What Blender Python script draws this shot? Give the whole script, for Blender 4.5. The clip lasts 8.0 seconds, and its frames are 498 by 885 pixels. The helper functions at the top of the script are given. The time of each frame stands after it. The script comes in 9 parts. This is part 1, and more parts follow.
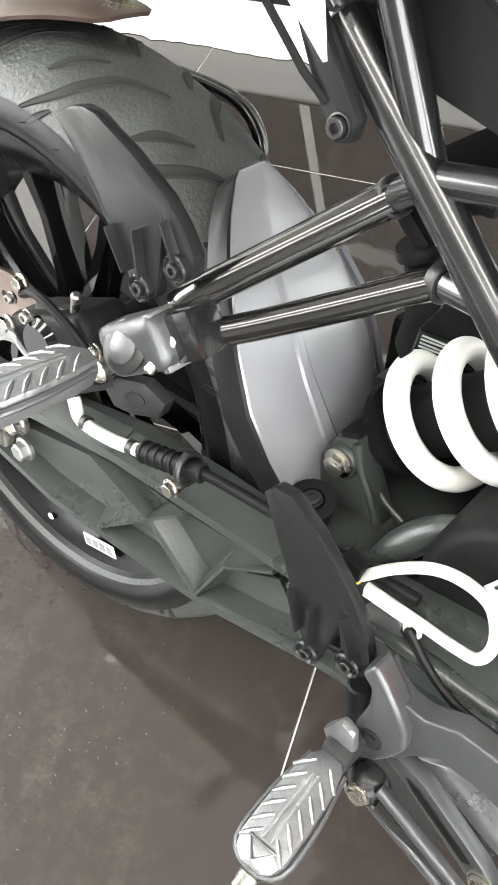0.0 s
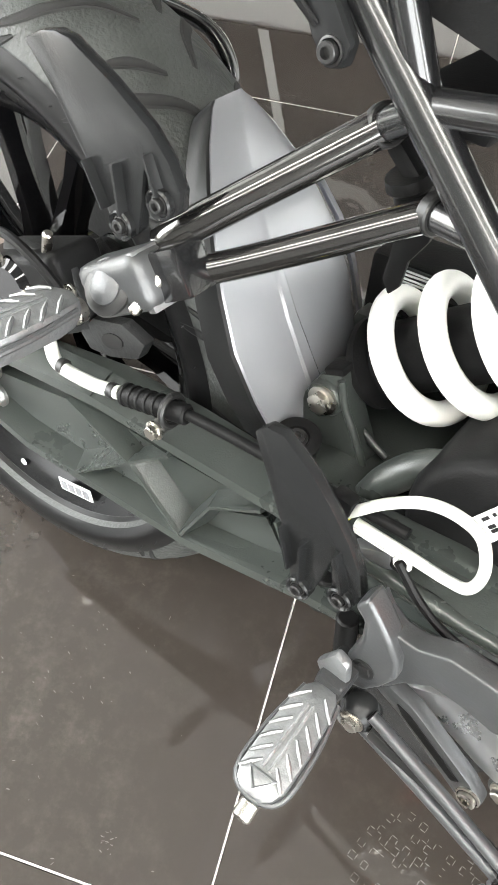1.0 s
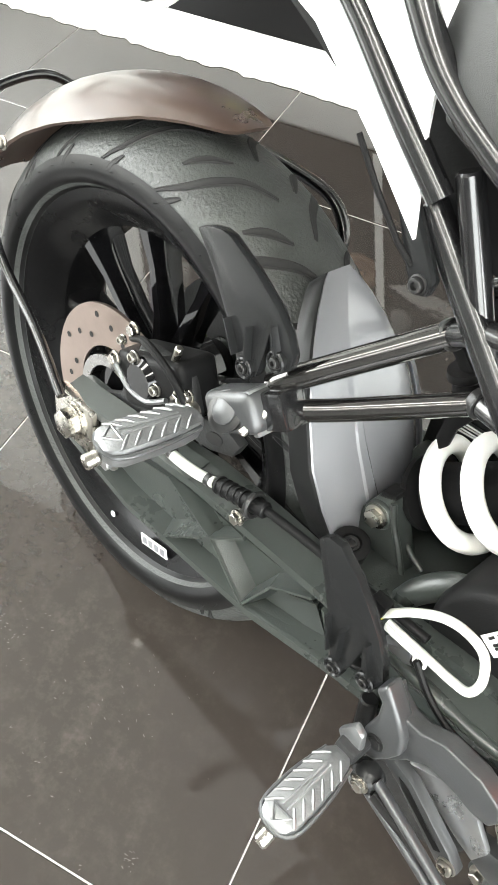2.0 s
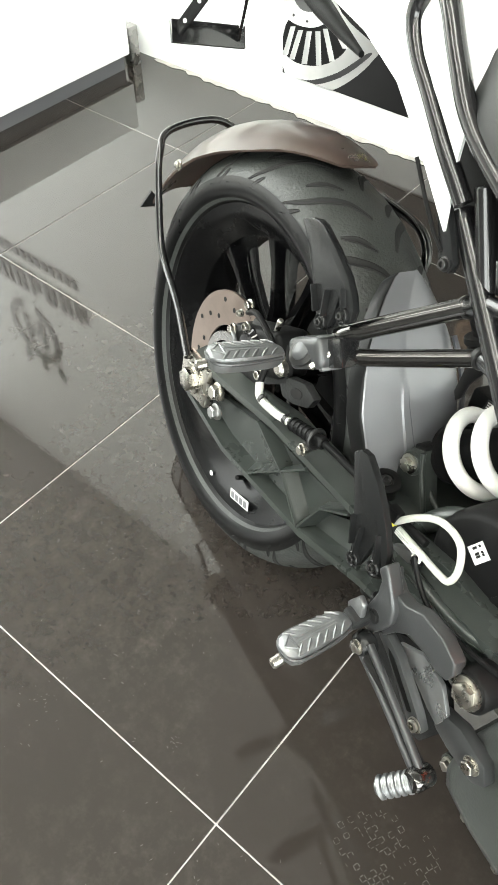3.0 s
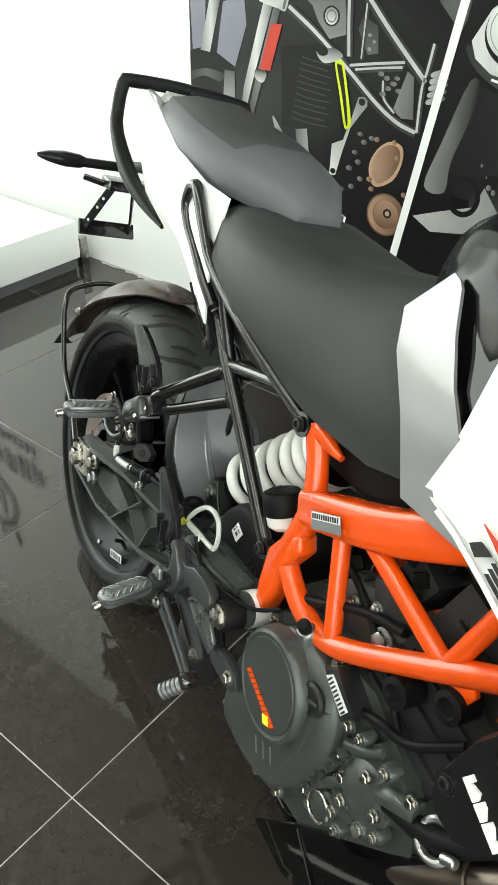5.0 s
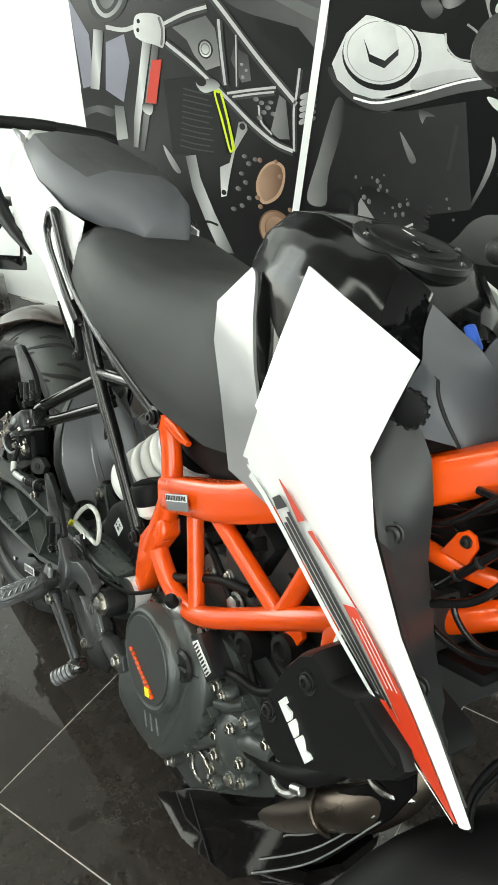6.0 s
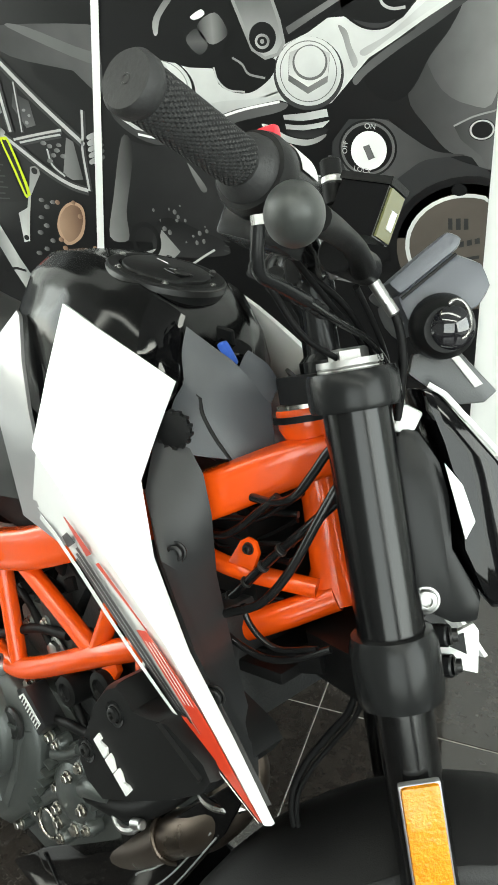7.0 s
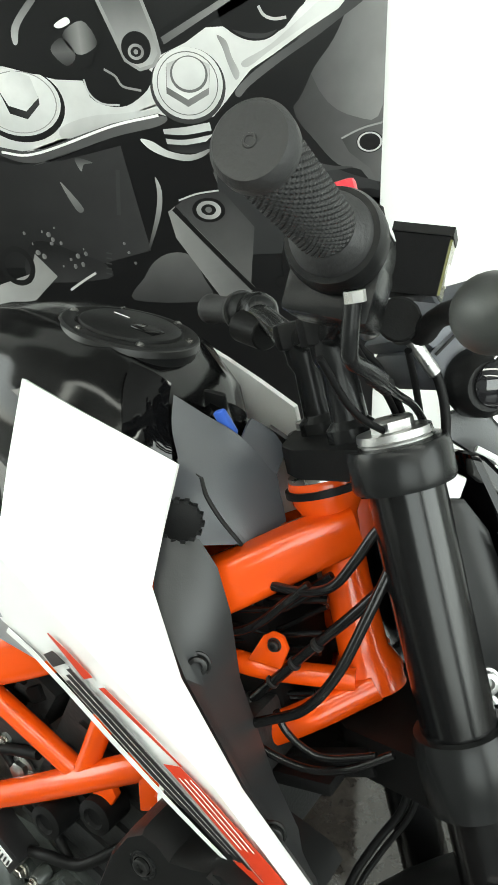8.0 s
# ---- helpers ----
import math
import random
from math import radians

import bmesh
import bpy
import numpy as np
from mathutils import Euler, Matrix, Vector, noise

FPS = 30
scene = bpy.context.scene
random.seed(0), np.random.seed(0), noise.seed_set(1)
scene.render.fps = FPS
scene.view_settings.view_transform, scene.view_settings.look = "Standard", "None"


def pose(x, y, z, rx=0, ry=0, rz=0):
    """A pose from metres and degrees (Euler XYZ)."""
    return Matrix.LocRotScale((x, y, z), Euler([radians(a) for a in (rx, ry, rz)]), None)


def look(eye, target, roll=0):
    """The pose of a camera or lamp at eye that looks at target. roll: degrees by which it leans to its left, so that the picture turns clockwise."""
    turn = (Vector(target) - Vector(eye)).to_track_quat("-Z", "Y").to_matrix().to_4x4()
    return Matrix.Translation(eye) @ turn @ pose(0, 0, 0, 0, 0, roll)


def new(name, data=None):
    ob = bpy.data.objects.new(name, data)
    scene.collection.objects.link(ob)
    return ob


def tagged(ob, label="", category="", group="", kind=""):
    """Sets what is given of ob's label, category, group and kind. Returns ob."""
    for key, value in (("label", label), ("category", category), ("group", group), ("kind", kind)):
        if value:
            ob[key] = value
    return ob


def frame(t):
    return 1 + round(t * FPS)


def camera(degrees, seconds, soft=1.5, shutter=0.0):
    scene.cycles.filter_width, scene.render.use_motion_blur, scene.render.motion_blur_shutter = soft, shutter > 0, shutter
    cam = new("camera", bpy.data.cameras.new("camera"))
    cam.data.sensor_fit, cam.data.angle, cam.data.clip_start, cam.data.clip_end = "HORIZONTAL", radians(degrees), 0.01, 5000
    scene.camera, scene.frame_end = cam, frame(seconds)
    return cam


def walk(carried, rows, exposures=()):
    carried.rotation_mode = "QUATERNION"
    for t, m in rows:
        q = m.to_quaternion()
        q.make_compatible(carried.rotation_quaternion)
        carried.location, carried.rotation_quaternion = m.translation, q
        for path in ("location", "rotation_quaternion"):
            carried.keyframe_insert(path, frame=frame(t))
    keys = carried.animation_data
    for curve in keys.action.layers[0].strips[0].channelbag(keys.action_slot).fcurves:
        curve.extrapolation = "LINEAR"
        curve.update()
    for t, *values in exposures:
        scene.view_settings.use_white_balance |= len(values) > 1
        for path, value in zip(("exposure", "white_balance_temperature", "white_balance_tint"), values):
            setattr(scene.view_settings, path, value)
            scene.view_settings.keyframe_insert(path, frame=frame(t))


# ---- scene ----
cam = camera(35.0, 8.0)
PATH = [
    (0, (0.072, 0.045, 0.898), (-0.391, 1.082, -0.748), -4.9),
    (0.5, (0.061, 0.044, 0.891), (-0.307, 1.014, -0.819), -3.7),
    (1, (0.055, 0.042, 0.896), (-0.273, 0.986, -0.836), -2.3),
    (1.5, (0.033, 0.044, 0.946), (-0.307, 1.004, -0.776), 0.5),
    (1.7, (0.033, 0.035, 0.979), (-0.368, 1.026, -0.711), 0.8),
    (2.8, (0.21, -0.153, 1.104), (-0.569, 0.818, -0.461), -0.9),
    (3, (0.227, -0.181, 1.112), (-0.616, 0.795, -0.417), -1.2),
    (3.5, (0.292, -0.271, 1.148), (-0.646, 0.768, -0.28), -0.7),
    (4, (0.392, -0.349, 1.189), (-0.603, 0.843, -0.072), 0.6),
    (4.5, (0.527, -0.366, 1.203), (-0.479, 0.892, 0.018), 0.6),
    (4.7, (0.585, -0.375, 1.208), (-0.424, 0.895, 0.038), 0.8),
    (5.8, (0.814, -0.388, 1.228), (-0.196, 0.934, 0.118), -2.0),
    (6, (0.84, -0.384, 1.229), (-0.126, 0.977, 0.127), -2.7),
    (6.5, (0.894, -0.369, 1.233), (0.058, 1.099, 0.162), -4.0),
    (7, (0.923, -0.356, 1.228), (0.238, 1.198, 0.172), -4.9),
    (7.5, (0.897, -0.34, 1.227), (0.283, 1.242, 0.169), -5.5),
    (8, (0.762, -0.283, 1.241), (0.436, 1.373, 0.166), -3.4),
]
walk(cam, [(t, look(eye, target, roll)) for t, eye, target, roll in PATH],
     exposures=[(0.0, 1.47, 6650, 9), (1.0, 1.54, 6650, 8), (1.7, 1.48, 6650, 7), (3.0, 0.86, 6750, 3), (3.5, 0.40, 6850, 2), (4.5, -0.12, 6700, -1), (6.0, -0.22, 6650, -1), (8.0, -0.20, 6600, -2)])

# ---- light ----
world = bpy.data.worlds.new("world")
scene.world = world
world.use_nodes = True
wn = world.node_tree
sky = wn.nodes.new("ShaderNodeTexSky")
sky.sky_type, sky.sun_disc = "NISHITA", False
sky.sun_elevation, sky.sun_rotation = radians(40), radians(-100)
wn.links.new(sky.outputs["Color"], wn.nodes["Background"].inputs["Color"])
wn.nodes["Background"].inputs["Strength"].default_value = 0.1


def area_lamp(name, place, target, sx, sy, watts, colour=(1, 1, 1)):
    data = bpy.data.lights.new(name, "AREA")
    data.shape, data.size, data.size_y, data.energy, data.color = "RECTANGLE", sx, sy, watts, colour
    ob = new(name, data)
    ob.matrix_world = look(place, target)
    return ob


area_lamp("window_light", (-3.95, 0.2, 1.75), (0, 0.4, 0.8), 3.6, 2.3, 150, (0.97, 0.985, 1.0))
area_lamp("window_light", (3.95, -1.2, 1.75), (0.5, 0.2, 0.8), 2.7, 2.3, 165, (0.97, 0.985, 1.0))
area_lamp("window_light", (1.9, -3.45, 1.75), (0.9, 0.2, 0.8), 2.6, 2.3, 105, (0.97, 0.985, 1.0))


# ---- materials ----
def mat(name, colour, rough=0.5, metal=0.0, grain=0.0, grain_scale=200.0, vary=0.0, vary_scale=6.0, coat=0.0, bump=0.0, spec=0.5, rough_vary=0.0):
    """Principled material with two scales of variation: fine grain in bump, broad stains in colour and gloss."""
    m = bpy.data.materials.new(name)
    m.use_nodes = True
    nt = m.node_tree
    p = nt.nodes["Principled BSDF"]
    p.inputs["Base Color"].default_value = (*colour, 1)
    p.inputs["Roughness"].default_value = rough
    p.inputs["Metallic"].default_value = metal
    p.inputs["Coat Weight"].default_value = coat
    p.inputs["Coat Roughness"].default_value = 0.04
    p.inputs["Specular IOR Level"].default_value = spec
    tc = nt.nodes.new("ShaderNodeTexCoord")
    if vary > 0 or rough_vary > 0:
        n = nt.nodes.new("ShaderNodeTexNoise")
        n.inputs["Scale"].default_value, n.inputs["Detail"].default_value, n.inputs["Roughness"].default_value = vary_scale, 6, 0.62
        nt.links.new(tc.outputs["Object"], n.inputs["Vector"])
        if vary > 0:
            mix = nt.nodes.new("ShaderNodeMix")
            mix.data_type = "RGBA"
            mix.inputs[6].default_value = (*[c * (1 - vary) for c in colour], 1)
            mix.inputs[7].default_value = (*[min(1, c * (1 + vary)) for c in colour], 1)
            nt.links.new(n.outputs["Fac"], mix.inputs[0])
            nt.links.new(mix.outputs[2], p.inputs["Base Color"])
        if rough_vary > 0:
            mr = nt.nodes.new("ShaderNodeMapRange")
            mr.inputs[1].default_value, mr.inputs[2].default_value = 0.3, 0.7
            mr.inputs[3].default_value, mr.inputs[4].default_value = max(0.02, rough - rough_vary), rough + rough_vary
            nt.links.new(n.outputs["Fac"], mr.inputs[0])
            nt.links.new(mr.outputs[0], p.inputs["Roughness"])
    if grain > 0:
        g = nt.nodes.new("ShaderNodeTexNoise")
        g.inputs["Scale"].default_value, g.inputs["Detail"].default_value = grain_scale, 3
        nt.links.new(tc.outputs["Object"], g.inputs["Vector"])
        b = nt.nodes.new("ShaderNodeBump")
        b.inputs["Strength"].default_value, b.inputs["Distance"].default_value = grain, 0.002
        nt.links.new(g.outputs["Fac"], b.inputs["Height"])
        nt.links.new(b.outputs["Normal"], p.inputs["Normal"])
    return m


M = {
    "black_plastic": mat("black_plastic", (0.008, 0.0082, 0.0084), 0.42, spec=0.18, grain=0.10, grain_scale=900, vary=0.12, rough_vary=0.06),
    "matt_black": mat("matt_black", (0.006, 0.006, 0.0062), 0.5, spec=0.13, grain=0.12, grain_scale=700, vary=0.15, rough_vary=0.08),
    "gloss_black": mat("gloss_black", (0.003, 0.003, 0.0034), 0.05, spec=0.40, rough_vary=0.02, vary_scale=14),
    "shroud_grey": mat("shroud_grey", (0.024, 0.0245, 0.0255), 0.36, spec=0.35, grain=0.05, grain_scale=800, vary=0.08, rough_vary=0.05),
    "tank_black": mat("tank_black", (0.004, 0.004, 0.0042), 0.15, spec=0.26, rough_vary=0.02, vary_scale=10),
    "frame_black": mat("frame_black", (0.007, 0.007, 0.0075), 0.22, coat=0.5, grain=0.04, grain_scale=500, rough_vary=0.05),
    "rubber": mat("rubber", (0.018, 0.018, 0.0185), 0.62, grain=0.25, grain_scale=380, vary=0.35, vary_scale=18, rough_vary=0.12),
    "seat_vinyl": mat("seat_vinyl", (0.027, 0.0282, 0.0278), 0.48, spec=0.35, grain=0.24, grain_scale=1300, vary=0.10, rough_vary=0.05),
    "orange_paint": mat("orange_paint", (0.73, 0.075, 0.004), 0.24, coat=0.4, grain=0.05, grain_scale=260, vary=0.06, rough_vary=0.05),
    "white_paint": mat("white_paint", (0.86, 0.87, 0.86), 0.25, coat=0.5, vary=0.015, rough_vary=0.03),
    "silver_paint": mat("silver_paint", (0.31, 0.31, 0.315), 0.34, metal=0.45, coat=0.3, grain=0.04, grain_scale=1600, vary=0.05),
    "spring_white": mat("spring_white", (0.80, 0.80, 0.77), 0.35, coat=0.2, vary=0.05, grain=0.04, grain_scale=300),
    "swingarm_grey": mat("swingarm_grey", (0.034, 0.039, 0.036), 0.30, metal=0.1, grain=0.10, grain_scale=700, vary=0.12, rough_vary=0.06),
    "engine_grey": mat("engine_grey", (0.070, 0.076, 0.073), 0.36, metal=0.45, grain=0.18, grain_scale=520, vary=0.15, rough_vary=0.08),
    "dark_casting": mat("dark_casting", (0.018, 0.0185, 0.019), 0.5, metal=0.2, grain=0.3, grain_scale=300, vary=0.3, vary_scale=20),
    "guard_grey": mat("guard_grey", (0.011, 0.0114, 0.0118), 0.25, spec=0.22, grain=0.05, grain_scale=800, vary=0.08, rough_vary=0.05),
    "aluminium": mat("aluminium", (0.42, 0.42, 0.415), 0.34, metal=1.0, grain=0.2, grain_scale=420, vary=0.12, vary_scale=40, rough_vary=0.12),
    "zinc": mat("zinc", (0.44, 0.42, 0.38), 0.28, metal=1.0, vary=0.2, vary_scale=60, rough_vary=0.12),
    "bolt_black": mat("bolt_black", (0.03, 0.03, 0.03), 0.35, metal=0.6, vary=0.2),
    "steel": mat("steel", (0.34, 0.335, 0.325), 0.30, metal=1.0, vary=0.15, vary_scale=30, rough_vary=0.10),
    "disc_steel": mat("disc_steel", (0.30, 0.24, 0.21), 0.36, metal=0.9, vary=0.3, vary_scale=40, rough_vary=0.1),
    "exhaust": mat("exhaust", (0.11, 0.088, 0.072), 0.34, metal=0.9, vary=0.3, vary_scale=18, rough_vary=0.12),
    "flap_grey": mat("flap_grey", (0.235, 0.240, 0.254), 0.27, metal=0.3, coat=0.15, grain=0.04, grain_scale=900, vary=0.03),
    # Brown here is the blade's reflection, put into its base colour.
    "fender_brown_sheen": mat("fender_brown_sheen", (0.055, 0.037, 0.030), 0.32, coat=0.2, vary=0.35, vary_scale=10, rough_vary=0.08),
    "chrome_tube": mat("chrome_tube", (0.060, 0.058, 0.056), 0.14, metal=0.9, coat=0.5, rough_vary=0.05, vary=0.1),
    "red_decal": mat("red_decal", (0.62, 0.045, 0.015), 0.3, coat=0.4, vary=0.05),
    "black_decal": mat("black_decal", (0.012, 0.012, 0.013), 0.3, coat=0.4, vary=0.05),
    "clear_hose": mat("clear_hose", (0.50, 0.51, 0.47), 0.3, coat=0.5, vary=0.06),
    "yellow": mat("yellow", (0.85, 0.80, 0.03), 0.4, vary=0.04),
    "label_white": mat("label_white", (0.72, 0.72, 0.71), 0.45, vary=0.04, vary_scale=60),
    "label_grey": mat("label_grey", (0.16, 0.16, 0.17), 0.45, vary=0.1, vary_scale=300),
    "amber": mat("amber", (0.72, 0.255, 0.003), 0.2, coat=0.4, grain=0.9, grain_scale=240, vary=0.25, vary_scale=90),
    "blue_key": mat("blue_key", (0.05, 0.13, 0.55), 0.35, vary=0.1),
    "red_button": mat("red_button", (0.6, 0.01, 0.03), 0.4, vary=0.05),
    "reservoir": mat("reservoir", (0.72, 0.72, 0.68), 0.35, coat=0.3, vary=0.05),
    "wall_white": mat("wall_white", (0.84, 0.85, 0.83), 0.55, grain=0.10, grain_scale=160, vary=0.02, vary_scale=2),
    "wall_grey": mat("wall_grey", (0.20, 0.20, 0.20), 0.6, grain=0.10, grain_scale=160, vary=0.04, vary_scale=2),
    "ceiling_grey": mat("ceiling_grey", (0.30, 0.295, 0.285), 0.8, grain=0.1, grain_scale=120, vary=0.03, vary_scale=2),
    "plinth_white": mat("plinth_white", (0.88, 0.89, 0.88), 0.35, coat=0.2, vary=0.02, vary_scale=3),
    "plinth_base": mat("plinth_base", (0.10, 0.10, 0.105), 0.4, vary=0.1),
    "grout": mat("grout", (0.42, 0.40, 0.38), 0.8, grain=0.4, grain_scale=300, vary=0.2, vary_scale=30),
    "peg_metal": mat("peg_metal", (0.230, 0.235, 0.240), 0.42, metal=0.85, grain=0.25, grain_scale=300, vary=0.25, vary_scale=45, rough_vary=0.12),
    "tyre_rubber": mat("tyre_rubber", (0.036, 0.039, 0.037), 0.50, spec=0.4, grain=0.6, grain_scale=260, vary=0.75, vary_scale=26, rough_vary=0.12),
    # Pillion seat's smooth faces, with daylight put into the colour.
    "lit_smooth_vinyl": mat("lit_smooth_vinyl", (0.088, 0.091, 0.100), 0.44, grain=0.08, grain_scale=1500, vary=0.08, rough_vary=0.05),
    "pod_grey": mat("pod_grey", (0.085, 0.090, 0.106), 0.40, grain=0.06, grain_scale=900, vary=0.08, rough_vary=0.05),
    "sight_olive": mat("sight_olive", (0.13, 0.125, 0.045), 0.25, coat=0.4, vary=0.1, vary_scale=40),
    "pillion_vinyl": mat("pillion_vinyl", (0.034, 0.035, 0.036), 0.5, grain=0.35, grain_scale=1300, vary=0.10, rough_vary=0.05),
    "console_grey": mat("console_grey", (0.058, 0.062, 0.071), 0.40, grain=0.08, grain_scale=900, vary=0.08, rough_vary=0.05),
    "rim_black": mat("rim_black", (0.004, 0.004, 0.0043), 0.26, spec=0.14, grain=0.05, grain_scale=600, rough_vary=0.06),
    "dust": mat("dust", (0.068, 0.065, 0.060), 0.8, grain=0.3, grain_scale=500, vary=0.4, vary_scale=50),
    "fork_black": mat("fork_black", (0.004, 0.004, 0.0043), 0.20, spec=0.42, grain=0.02, grain_scale=700, rough_vary=0.04),
    "lid_grey": mat("lid_grey", (0.045, 0.048, 0.046), 0.42, metal=0.2, grain=0.06, grain_scale=800, vary=0.08, rough_vary=0.05),
    "hanger_grey": mat("hanger_grey", (0.062, 0.064, 0.066), 0.34, metal=0.45, grain=0.10, grain_scale=600, vary=0.12, rough_vary=0.06),
    "cable_black": mat("cable_black", (0.006, 0.006, 0.0063), 0.2, spec=0.4, vary=0.1, rough_vary=0.05),
    "sidewall_black": mat("sidewall_black", (0.005, 0.005, 0.0052), 0.34, spec=0.13, grain=0.06, grain_scale=500, vary=0.25, vary_scale=14, rough_vary=0.08),
    "alloy_satin": mat("alloy_satin", (0.36, 0.365, 0.37), 0.30, metal=0.85, grain=0.08, grain_scale=500, vary=0.12, vary_scale=25, rough_vary=0.08),
    "glass_dark": mat("glass_dark", (0.01, 0.01, 0.012), 0.05, coat=1.0, rough_vary=0.01),
}


def tile_material():
    """Polished near-black porcelain with cloudy stains, scuffs and dusty foot marks."""
    m = bpy.data.materials.new("floor_tile")
    m.use_nodes = True
    nt = m.node_tree
    p = nt.nodes["Principled BSDF"]
    p.inputs["Specular IOR Level"].default_value = 0.78
    geo = nt.nodes.new("ShaderNodeNewGeometry")
    info = nt.nodes.new("ShaderNodeObjectInfo")
    big = nt.nodes.new("ShaderNodeTexNoise")
    big.inputs["Scale"].default_value, big.inputs["Detail"].default_value, big.inputs["Roughness"].default_value = 3.2, 8, 0.65
    fine = nt.nodes.new("ShaderNodeTexNoise")
    fine.inputs["Scale"].default_value, fine.inputs["Detail"].default_value, fine.inputs["Roughness"].default_value = 34.0, 8, 0.75
    scuff = nt.nodes.new("ShaderNodeTexNoise")
    scuff.inputs["Scale"].default_value, scuff.inputs["Detail"].default_value = 150.0, 4
    for n in (big, fine, scuff):
        nt.links.new(geo.outputs["Position"], n.inputs["Vector"])
    dust = nt.nodes.new("ShaderNodeMapRange")
    dust.inputs[1].default_value, dust.inputs[2].default_value = 0.46, 0.72
    nt.links.new(fine.outputs["Fac"], dust.inputs[0])
    where = nt.nodes.new("ShaderNodeMapRange")
    where.inputs[1].default_value, where.inputs[2].default_value = 0.42, 0.66
    nt.links.new(big.outputs["Fac"], where.inputs[0])
    mul = nt.nodes.new("ShaderNodeMath")
    mul.operation = "MULTIPLY"
    nt.links.new(dust.outputs[0], mul.inputs[0])
    nt.links.new(where.outputs[0], mul.inputs[1])
    grainy = nt.nodes.new("ShaderNodeMath")
    grainy.operation = "MULTIPLY"
    nt.links.new(mul.outputs[0], grainy.inputs[0])
    nt.links.new(scuff.outputs["Fac"], grainy.inputs[1])
    mix = nt.nodes.new("ShaderNodeMix")
    mix.data_type = "RGBA"
    mix.inputs[6].default_value = (0.0265, 0.0222, 0.0194, 1)
    mix.inputs[7].default_value = (0.080, 0.072, 0.064, 1)
    nt.links.new(grainy.outputs[0], mix.inputs[0])
    nt.links.new(mix.outputs[2], p.inputs["Base Color"])
    rough = nt.nodes.new("ShaderNodeMapRange")
    rough.inputs[3].default_value, rough.inputs[4].default_value = 0.02, 0.20
    nt.links.new(mul.outputs[0], rough.inputs[0])
    nt.links.new(rough.outputs[0], p.inputs["Roughness"])
    b = nt.nodes.new("ShaderNodeBump")
    b.inputs["Strength"].default_value, b.inputs["Distance"].default_value = 0.015, 0.002
    nt.links.new(scuff.outputs["Fac"], b.inputs["Height"])
    nt.links.new(b.outputs["Normal"], p.inputs["Normal"])
    return m


M["tile"] = tile_material()


# ---- mesh helpers ----
def part(name, bm, material, parent, label="", smooth=40.0):
    """Links a bmesh as one mesh object under a thing or part."""
    me = bpy.data.meshes.new(name)
    bmesh.ops.recalc_face_normals(bm, faces=bm.faces)
    bm.to_mesh(me)
    bm.free()
    me.materials.append(M[material])
    if smooth:
        me.polygons.foreach_set("use_smooth", [True] * len(me.polygons))
        me.set_sharp_from_angle(angle=radians(smooth))
    ob = new(name, me)
    ob.parent = parent
    if label:
        ob["label"] = label
    return ob


def hollow(name, parent):
    ob = new(name)
    ob.parent = parent
    ob.empty_display_size = 0.05
    return ob


def curve(points, n=8):
    """Catmull-Rom through the points."""
    p = [Vector(q) for q in points]
    p = [2 * p[0] - p[1]] + p + [2 * p[-1] - p[-2]]
    out = []
    for i in range(1, len(p) - 2):
        a, b, c, d = p[i - 1 : i + 3]
        for k in range(n):
            t = k / n
            out.append(0.5 * (2 * b + (c - a) * t + (2 * a - 5 * b + 4 * c - d) * t * t + (3 * b - a - 3 * c + d) * t**3))
    return out + [p[-2]]


def add_tube(bm, path, radius, sides=14, caps=True, flat=1.0):
    """Sweeps a circle along the path; radius is a number or one per point."""
    path = [Vector(q) for q in path]
    radii = list(radius) if isinstance(radius, (list, tuple)) else [radius] * len(path)
    rings = []
    side = None
    for i, q in enumerate(path):
        d = (path[min(i + 1, len(path) - 1)] - path[max(i - 1, 0)]).normalized()
        if side is None:
            side = d.orthogonal().normalized()
        side = (side - d * side.dot(d)).normalized()
        up = d.cross(side)
        rings.append([bm.verts.new(q + radii[i] * (math.cos(a) * side + flat * math.sin(a) * up)) for a in (2 * math.pi * k / sides for k in range(sides))])
    for a, b in zip(rings, rings[1:]):
        for k in range(sides):
            bm.faces.new((a[k], a[(k + 1) % sides], b[(k + 1) % sides], b[k]))
    if caps:
        bm.faces.new(rings[0][::-1])
        bm.faces.new(rings[-1])
    return bm


def boxy(path, radii, wide=0.78, tall=1.05, sides=28):
    """A beam of rounded-rectangle section along the path, kept upright."""
    path = [Vector(q) for q in path]
    rings = []
    for i, q in enumerate(path):
        d = (path[min(i + 1, len(path) - 1)] - path[max(i - 1, 0)]).normalized()
        side = d.cross(Vector((0, 0, 1))).normalized()
        up = side.cross(d)
        ring = []
        for k in range(sides):
            c, n = math.cos(2 * math.pi * k / sides), math.sin(2 * math.pi * k / sides)
            r = radii[i] / (abs(c) ** 6 + abs(n) ** 6) ** (1 / 6)
            ring.append(q + side * (r * c * wide) + up * (r * n * tall))
        rings.append(ring)
    return loft(rings)


def tube(path, radius, sides=14, caps=True, flat=1.0):
    return add_tube(bmesh.new(), path, radius, sides, caps, flat)


def rod(a, b, radius, sides=16, chamfer=0.0015):
    """A straight bar with slightly eased ends."""
    a, b = Vector(a), Vector(b)
    d = (b - a).normalized() * chamfer
    return tube([a, a + d, b - d, b], [radius - chamfer, radius, radius, radius - chamfer], sides)


